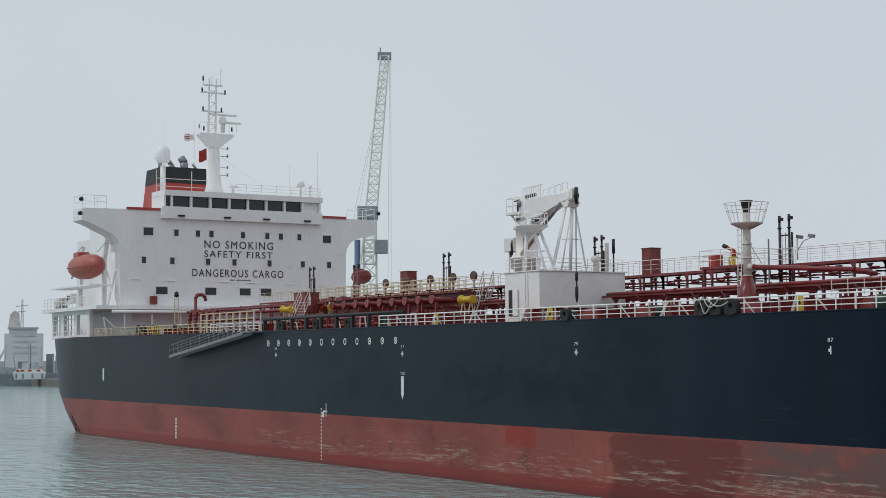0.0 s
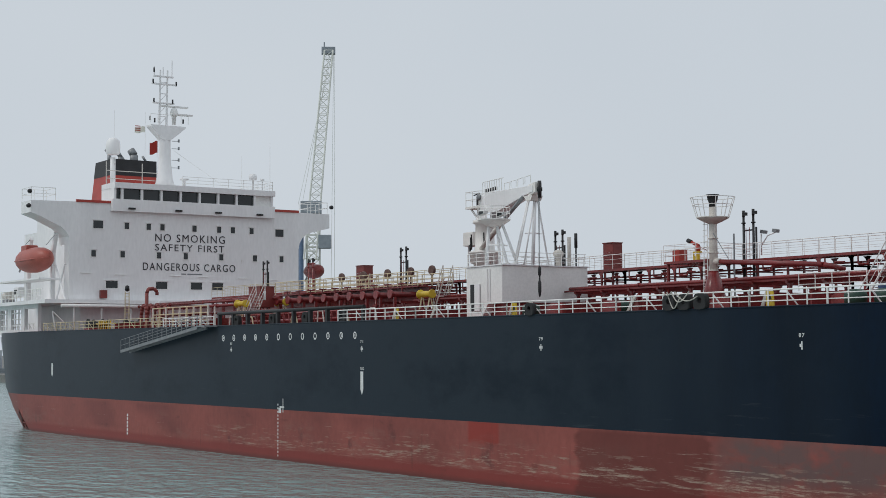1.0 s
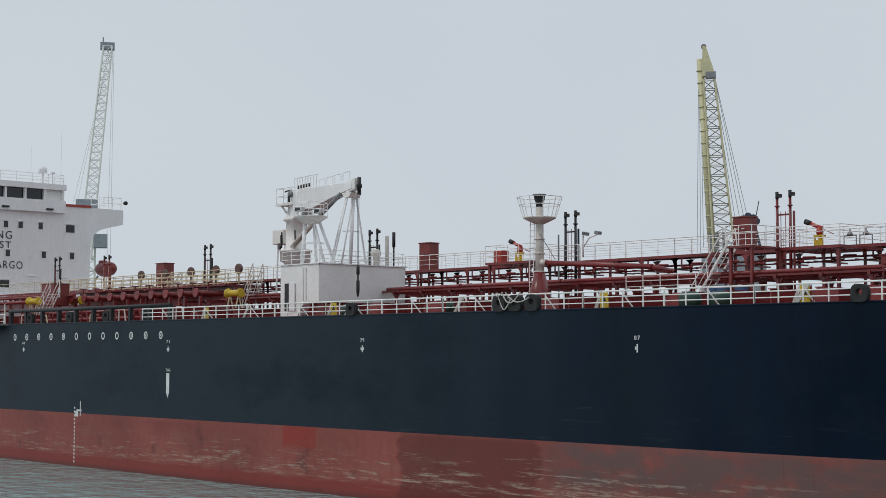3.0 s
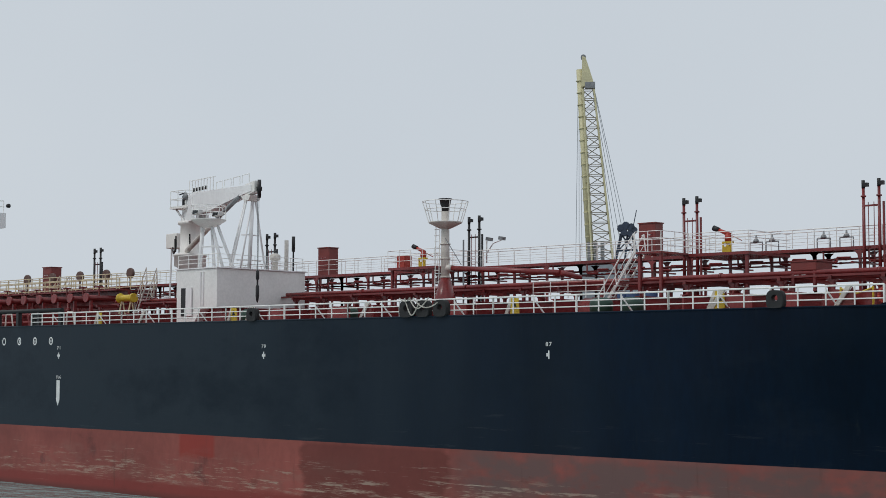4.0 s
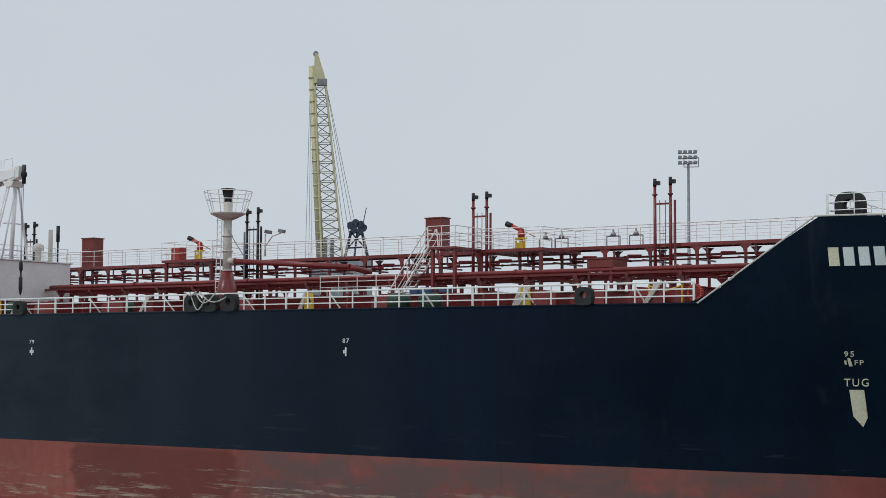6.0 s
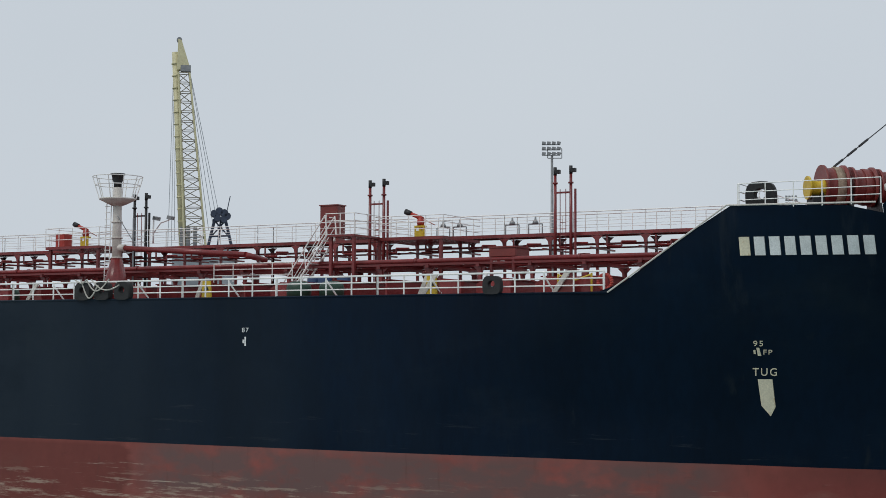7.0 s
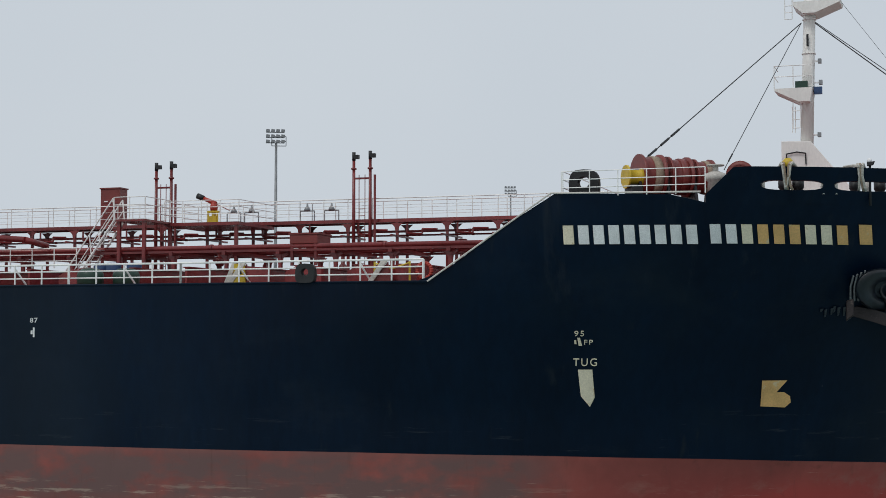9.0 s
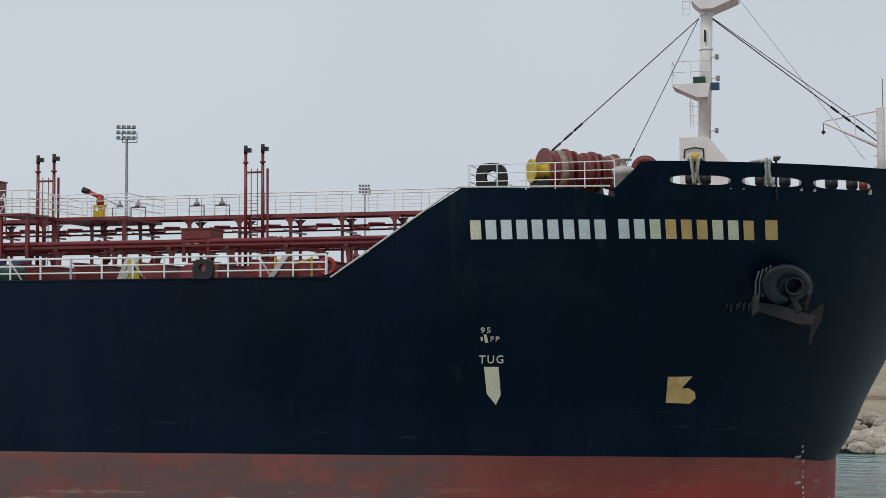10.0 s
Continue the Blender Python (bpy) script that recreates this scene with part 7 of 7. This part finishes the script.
part("crown", slab([(29.12, 8.58), (29.9, 8.42), (30.75, 8.12), (31.2, 8.05), (31.05, 7.72), (30.55, 7.74), (29.9, 8.02), (29.12, 8.2)], 0.7, 0.4), M_ANCHOR, t)
part("shank", slab([(30.18, 8.88), (30.42, 8.84), (30.72, 8.22), (30.5, 8.12)], 0.85, 0.22), M_ANCHOR, t)
part("shackle", slab([(30.85, 8.75), (31.02, 8.75), (30.85, 8.2), (30.68, 8.22)], 0.85, 0.18), M_ANCHOR, t)
part("fluke", slab([(30.85, 8.18), (31.43, 8.48), (31.36, 7.95), (31.1, 7.5), (30.95, 6.98), (30.86, 7.02), (30.98, 7.6)], 0.95, 0.25), M_ANCHOR, t)
part("fluke", slab([(29.05, 8.72), (29.3, 8.78), (29.28, 8.2), (29.02, 8.0)], 0.75, 0.25), M_ANCHOR, t)
for k in range(4):
    bm = B()
    x = 29.2 + 0.13 * k
    bm_path(bm, [(x + 0.1, near(x, 9.6) - 0.16 - 0.1 * k, 9.55 + 0.06 * k), (x - 0.02, near(x, 9.2) - 0.2 - 0.1 * k, 9.2), (x - 0.05, near(x, 8.8) - 0.16 - 0.1 * k, 8.72)], 0.035, 6)
    part("rubbing_bar", bm, M_STEEL, t, "bright scraped rubbing bar")
rub = random.Random(8)
for k in range(7):
    x, z = 28.2 + 0.14 * k + rub.uniform(-0.05, 0.05), 8.32 + 0.02 * k + rub.uniform(-0.08, 0.08)
    h = 0.08 + 0.02 * k + rub.uniform(-0.03, 0.04)
    shell_poly("chain_scar", x, z, [(-0.02, -h), (0.03, -h * 0.8), (0.07 + rub.uniform(0, 0.04), h), (0.0, h * 0.8)], M_BOLSTER)


# ---- land beyond the ship ----
def land_thing(name, bearing, dist, label, category, z=0.0, group=""):
    b = radians(bearing)
    t = new(name)
    t.matrix_basis = pose(EYE_X + dist * math.sin(b), EYE_Y + dist * math.cos(b), z, 0, 0, -bearing)
    ORIGIN[t] = Vector((0, 0, 0))
    return tagged(t, label, category, group)


def lattice(bm, lo, hi, w0, w1, n, r, rd):
    """A four-chord lattice boom from lo to hi, square in plan."""
    lo, hi = Vector(lo), Vector(hi)

    def corner(f, k):
        w = w0 + (w1 - w0) * f
        sx, sy = ((-1, -1), (1, -1), (1, 1), (-1, 1))[k]
        return lo + (hi - lo) * f + Vector((sx * w / 2, sy * w / 2, 0))
    for k in range(4):
        if r:
            bm_cyl(bm, corner(0, k), corner(1, k), r, 5)
    for i in range(n if rd else 0):
        for k in range(4):
            j = (k + 1) % 4
            a, b = (k, j) if i % 2 else (j, k)
            bm_cyl(bm, corner(i / n, a), corner((i + 1) / n, b), rd, 4)
            bm_cyl(bm, corner((i + 1) / n, k), corner((i + 1) / n, j), rd, 4)
    return bm


GROUND = 1.9
hc = land_thing("harbour_crane", -60.7, 280, "tall hazy white lattice-boom harbour crane on a blue tower", "crane")
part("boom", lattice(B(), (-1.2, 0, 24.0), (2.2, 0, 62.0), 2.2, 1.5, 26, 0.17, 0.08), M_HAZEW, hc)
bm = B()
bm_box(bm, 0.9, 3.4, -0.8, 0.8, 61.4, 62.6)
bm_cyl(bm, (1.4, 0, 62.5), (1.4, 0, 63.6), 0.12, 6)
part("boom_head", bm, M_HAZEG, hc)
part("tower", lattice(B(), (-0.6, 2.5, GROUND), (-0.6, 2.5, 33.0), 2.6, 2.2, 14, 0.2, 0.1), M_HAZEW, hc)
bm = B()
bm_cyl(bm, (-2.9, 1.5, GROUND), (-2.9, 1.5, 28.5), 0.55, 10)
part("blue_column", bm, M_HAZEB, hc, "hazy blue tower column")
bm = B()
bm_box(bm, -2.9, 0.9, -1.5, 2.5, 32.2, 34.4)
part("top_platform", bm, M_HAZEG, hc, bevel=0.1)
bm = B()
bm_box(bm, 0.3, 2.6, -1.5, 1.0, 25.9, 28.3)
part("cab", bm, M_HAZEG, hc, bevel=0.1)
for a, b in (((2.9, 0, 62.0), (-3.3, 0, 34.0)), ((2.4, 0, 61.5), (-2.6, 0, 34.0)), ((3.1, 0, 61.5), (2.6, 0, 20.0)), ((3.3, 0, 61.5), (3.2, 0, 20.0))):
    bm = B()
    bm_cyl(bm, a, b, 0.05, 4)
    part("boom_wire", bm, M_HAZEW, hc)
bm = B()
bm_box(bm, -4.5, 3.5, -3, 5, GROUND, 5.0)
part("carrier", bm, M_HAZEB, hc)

yc = land_thing("crawler_crane", -37.83, 200, "pale yellow lattice crane boom rising behind the deck", "crane")
K = 0.073


def ypt(px, py, y=0.0):
    return ((px - 940) * K, y, 7.5 + (644 - py) * K)


bm = B()
lattice(bm, ypt(952, 470), ypt(929, 165), 2.7, 1.4, 18, 0.13, 0)
part("boom_chord", bm, M_YCRANE, yc)
M_BRACE = mat("weathered_brace_paint", (0.26, 0.23, 0.17), 0.6, vary=0.2, scale=0.5, bump=0)
lo, hi = Vector(ypt(952, 470)), Vector(ypt(929, 165))


def chord_point(f, k):
    w = 2.7 - 1.3 * f
    sx, sy = ((-1, -1), (1, -1), (1, 1), (-1, 1))[k]
    return lo + (hi - lo) * f + Vector((sx * w / 2, sy * w / 2, 0))


for i in range(18):
    for k in range(4):
        j = (k + 1) % 4
        a, b = (k, j) if i % 2 else (j, k)
        bm = B()
        bm_cyl(bm, chord_point(i / 18, a), chord_point((i + 1) / 18, b), 0.07, 4)
        part("brace", bm, M_BRACE, yc)
    bm = B()
    bm_path(bm, [chord_point((i + 1) / 18, k % 4) for k in range(5)], 0.06, 4)
    part("brace_frame", bm, M_BRACE, yc)
bm = B()
a, b = Vector(ypt(931, 470)), Vector(ypt(913, 128))
bm_cyl(bm, a, b, 0.5, 8, 0.42)
for k in range(16):
    o = a + (b - a) * k / 16
    bm_cyl(bm, o, o + (b - a).normalized() * 0.12, 0.56, 8)
part("mast_tube", bm, M_YCRANE, yc)
bm = B()
p = [ypt(918, 105), ypt(924, 107), ypt(940, 158), ypt(916, 160)]
bm_prism(bm, [(q[0], q[2]) for q in p], "y", -0.55, 0.55)
part("boom_head", bm, M_YCRANE, yc, bevel=0.05)
bm = B()
q = ypt(920, 106)
bm_cyl(bm, (q[0], -0.3, q[2]), (q[0], 0.3, q[2]), 0.35, 10)
part("head_sheave", bm, M_STEEL, yc)
bm = B()
q = ypt(931, 157)
bm_box(bm, q[0] - 0.6, q[0] + 0.7, -0.6, 0.6, q[2] - 0.4, q[2] + 0.4)
part("head_block", bm, M_STEEL, yc)
for a, b in (((936, 150), (992, 440)), ((938, 158), (1000, 445)), ((930, 130), (984, 440)), ((938, 180), (975, 440)), ((911, 135), (905, 470)), ((912, 140), (911, 470)), ((914, 135), (916, 460))):
    bm = B()
    bm_cyl(bm, ypt(*a), ypt(*b), 0.045, 4)
    part("pendant_wire", bm, M_HAZEG, yc)
bm = B()
for px, py, r in ((984, 412, 0.45), (993, 408, 0.5), (1002, 411, 0.5), (1008, 416, 0.4), (990, 420, 0.45), (1001, 422, 0.45)):
    q = ypt(px, py)
    bm_cyl(bm, (q[0], -0.9, q[2]), (q[0], 0.9, q[2]), r, 10)
for p0, p1, r in (((982, 424), (1009, 420), 0.2), ((985, 424), (972, 480), 0.2), ((1004, 422), (1018, 480), 0.2), ((996, 424), (990, 480), 0.14), ((978, 452), (1011, 450), 0.12), ((985, 424), (1011, 452), 0.1), ((1004, 424), (978, 454), 0.1), ((1006, 410), (1012, 380), 0.06)):
    bm_cyl(bm, ypt(*p0), ypt(*p1), r, 6)
part("gantry", bm, mat("gantry_dark_blue", (0.035, 0.05, 0.085), 0.5, vary=0.3, scale=0.6), yc, "dark blue gantry with sheaves")
bm = B()
for px in (929, 940, 952):
    q = ypt(px, 450)
    bm_box(bm, q[0] - 0.25, q[0] + 0.25, -0.8, 0.8, q[2] - 1.6, q[2] + 1.0)
part("boom_foot", bm, M_STEEL, yc)
bm = B()
bm_box(bm, -2, 6, -3, 3, 4.2, 20.0)
part("machine_house", bm, M_HAZEG, yc, bevel=0.15)
bm = B()
bm_box(bm, -4, 7, -4, 4, GROUND, 4.2)
part("carrier", bm, M_BLACK, yc, bevel=0.2)


def light_mast(bearing, dist, top, s=1.0):
    t = land_thing("floodlight_mast", bearing, dist, "slim grey floodlight mast with rows of lamps", "light mast", group="floodlight masts")
    bm = B()
    bm_cyl(bm, (0, 0, GROUND), (0, 0, top - 1.4 * s), 0.26 * s, 8, 0.14 * s)
    part("pole", bm, M_STEEL, t)
    for k in range(3):
        bm = B()
        z = top - 0.1 - 0.62 * s * k
        bm_box(bm, -1.15 * s, 0.95 * s, -0.12, 0.12, z - 0.05, z + 0.03)
        bar = part("lamp_bar", bm, M_STEEL, t)
        for j in range(4):
            bm = B()
            x = (-0.95 + 0.58 * j) * s
            bm_prism(bm, [(x - 0.24 * s, z + 0.02), (x + 0.2 * s, z + 0.02), (x + 0.24 * s, z + 0.3 * s), (x - 0.18 * s, z + 0.36 * s)], "y", -0.25, 0.2)
            part("lamp", bm, M_STEEL, bar)
    bm = B()
    for x in (-0.5, 1.15):
        bm_cyl(bm, (x * s, 0, top - 1.7 * s), (x * s, 0, top - 0.6 * s), 0.05 * s, 5)
    for z in (1.7, 1.15, 0.6):
        bm_cyl(bm, (-0.5 * s, 0, top - z * s), (1.15 * s, 0, top - z * s), 0.05 * s, 5)
    part("service_cage", bm, M_STEEL, t)
    return t


light_mast(-24.43, 180, 31.2)
light_mast(-15.74, 300, 36.2, 1.0)

# rocks along the shore behind the bow
rr = random.Random(11)


def rock(bm, x, y, z, s):
    m = bmesh.ops.create_icosphere(bm, subdivisions=2, radius=s)
    ph = [rr.uniform(0, 6.28) for _ in range(3)]
    sx, sy, sz = rr.uniform(0.8, 1.35), rr.uniform(0.7, 1.2), rr.uniform(0.55, 0.95)
    for v in m["verts"]:
        j = 1 + rr.uniform(-0.12, 0.12) + 0.2 * noise.noise(v.co / s * 1.3 + Vector((x, y, s * 9)))
        c = Vector((v.co.x * sx * j, v.co.y * sy * j, v.co.z * sz * j))
        v.co = Matrix.Rotation(ph[0], 3, "Z") @ c + Vector((x, y, z))


bank = thing("riprap_bank", (44, 51, 0), "loose bank of pale broken rocks at the waterline", "rocks", kind="structure", ride=False)
ORIGIN[bank] = Vector((44, 51, 0))
for k in range(290):
    x = rr.uniform(37, 50)
    f = rr.uniform(0, 1)
    bm = B()
    rock(bm, x, 48.4 - 0.13 * (x - 40) + 4.6 * f, 0.05 + 1.9 * f, rr.choice((0.22, 0.3, 0.36, 0.45, 0.62)))
    part("rock", bm, M_ROCK, bank)
far = thing("riprap_strip", (0, 55, 0), "strip of pale broken rocks along the shore", "rocks", kind="stuff", ride=False)
bm = B()
for k in range(240):
    x = rr.uniform(-60, 37) if k % 2 else rr.uniform(56, 120)
    f = rr.uniform(0, 1)
    base = 47.5 + (33 - x) * 0.113 if x < 33 else 47.5 - (x - 33) * 0.12
    rock(bm, x, base + 1 + 4.8 * f, 0.1 + 1.75 * f, rr.uniform(0.4, 1.0))
part("rocks", bm, M_ROCK, far)
# brown bank and a pale wall above the rocks
bm = B()
bm_prism(bm, [(52.0, 1.0), (54.0, 2.3), (58.0, 2.9), (58.0, 3.2), (64.0, 5.0), (95.0, 5.2), (95.0, 1.0)], "x", 20, 130)
solid("earth_bank", bm, M_CONC, "brown stepped earth bank above the rocks", "bank", kind="structure", ride=False)
t = land_thing("shore_shed", 3.2, 128, "pale shed with dark posts on the bank", "shed", 5.0)
bm = B()
bm_box(bm, -1.6, 14, 0.6, 8, 0, 6)
part("wall", bm, M_WHITE, t)
for k in range(5):
    bm = B()
    bm_box(bm, -1.7 + 2.4 * k, -1.35 + 2.4 * k, -0.2, 0.2, 0, 6)
    part("post", bm, M_STEEL, t)
bm = B()
bm_box(bm, -2.2, 14.4, -0.8, 8.4, 6, 6.3)
part("roof", bm, M_STEEL, t)

# far quay, small launch and a ship beyond, with haze mixed into their colours
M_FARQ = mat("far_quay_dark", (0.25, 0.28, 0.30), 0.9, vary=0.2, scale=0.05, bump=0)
M_FARW = mat("far_ship_haze_pale", (0.70, 0.74, 0.76), 0.9, vary=0.05, fine=0.02, scale=0.05, bump=0)
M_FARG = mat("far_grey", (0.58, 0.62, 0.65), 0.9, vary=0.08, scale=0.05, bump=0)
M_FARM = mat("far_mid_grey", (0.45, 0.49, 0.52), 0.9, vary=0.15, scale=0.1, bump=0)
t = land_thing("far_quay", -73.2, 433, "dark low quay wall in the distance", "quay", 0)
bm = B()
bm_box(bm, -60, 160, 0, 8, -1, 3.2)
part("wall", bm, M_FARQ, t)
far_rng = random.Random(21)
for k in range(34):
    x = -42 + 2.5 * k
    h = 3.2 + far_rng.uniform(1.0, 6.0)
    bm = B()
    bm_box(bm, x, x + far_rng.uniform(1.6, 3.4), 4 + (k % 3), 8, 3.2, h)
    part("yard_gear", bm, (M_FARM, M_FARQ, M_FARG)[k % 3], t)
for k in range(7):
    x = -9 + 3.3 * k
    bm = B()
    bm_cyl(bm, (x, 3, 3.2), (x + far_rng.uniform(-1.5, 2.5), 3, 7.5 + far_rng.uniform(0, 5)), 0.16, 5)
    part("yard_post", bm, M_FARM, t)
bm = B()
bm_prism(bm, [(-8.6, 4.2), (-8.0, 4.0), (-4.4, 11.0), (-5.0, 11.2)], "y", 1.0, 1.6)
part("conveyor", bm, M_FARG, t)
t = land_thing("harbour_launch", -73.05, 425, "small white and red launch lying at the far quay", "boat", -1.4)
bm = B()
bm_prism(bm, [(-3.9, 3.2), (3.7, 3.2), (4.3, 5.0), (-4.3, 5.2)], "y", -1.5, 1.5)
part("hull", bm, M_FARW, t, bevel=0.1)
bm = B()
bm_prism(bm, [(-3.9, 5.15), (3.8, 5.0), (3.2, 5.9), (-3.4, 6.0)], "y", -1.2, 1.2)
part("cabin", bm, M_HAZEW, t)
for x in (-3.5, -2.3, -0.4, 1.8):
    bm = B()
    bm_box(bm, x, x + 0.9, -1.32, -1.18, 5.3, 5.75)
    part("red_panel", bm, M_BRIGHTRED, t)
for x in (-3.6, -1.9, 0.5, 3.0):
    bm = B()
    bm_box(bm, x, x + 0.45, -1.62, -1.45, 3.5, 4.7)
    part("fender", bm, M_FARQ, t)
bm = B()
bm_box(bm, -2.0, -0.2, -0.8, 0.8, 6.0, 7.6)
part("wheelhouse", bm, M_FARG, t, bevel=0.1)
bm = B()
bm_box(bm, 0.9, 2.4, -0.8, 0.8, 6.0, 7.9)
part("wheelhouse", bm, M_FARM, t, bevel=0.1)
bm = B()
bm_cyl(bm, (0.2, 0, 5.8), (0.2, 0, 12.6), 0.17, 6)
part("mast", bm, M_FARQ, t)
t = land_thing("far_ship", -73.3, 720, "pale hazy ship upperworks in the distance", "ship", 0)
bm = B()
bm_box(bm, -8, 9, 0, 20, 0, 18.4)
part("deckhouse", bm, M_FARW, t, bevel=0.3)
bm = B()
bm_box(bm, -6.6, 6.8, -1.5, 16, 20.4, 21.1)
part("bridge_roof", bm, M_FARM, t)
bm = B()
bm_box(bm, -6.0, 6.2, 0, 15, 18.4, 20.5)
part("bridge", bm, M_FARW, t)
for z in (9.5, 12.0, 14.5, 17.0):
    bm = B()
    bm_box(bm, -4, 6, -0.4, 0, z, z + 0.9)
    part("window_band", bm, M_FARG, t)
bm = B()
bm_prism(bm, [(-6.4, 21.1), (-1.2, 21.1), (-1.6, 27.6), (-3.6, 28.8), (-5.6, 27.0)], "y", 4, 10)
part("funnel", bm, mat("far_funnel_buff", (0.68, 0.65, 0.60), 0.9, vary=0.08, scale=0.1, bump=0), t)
bm = B()
lattice(bm, (-0.4, 3, 21.1), (-0.3, 3, 33.6), 1.2, 0.5, 8, 0.14, 0.08)
bm_cyl(bm, (-3.2, 3, 30.6), (2.2, 3, 31.0), 0.16, 5)
bm_cyl(bm, (-2.2, 3, 28.2), (1.4, 3, 28.4), 0.13, 5)
part("mast", bm, M_FARM, t)


def motions():
    """The ship glides ahead past the waiting camera; all that stands on her goes with her."""
    for ob in RIDERS:
        base = ob.matrix_basis.copy()
        walk(ob, [(t, pose(EYE_X, EYE_Y, 0, 0, 0, swing) @ pose(dx - EYE_X, dy - EYE_Y, 0) @ base) for t, dx, dy, swing in SHIP_ROWS])


motions()
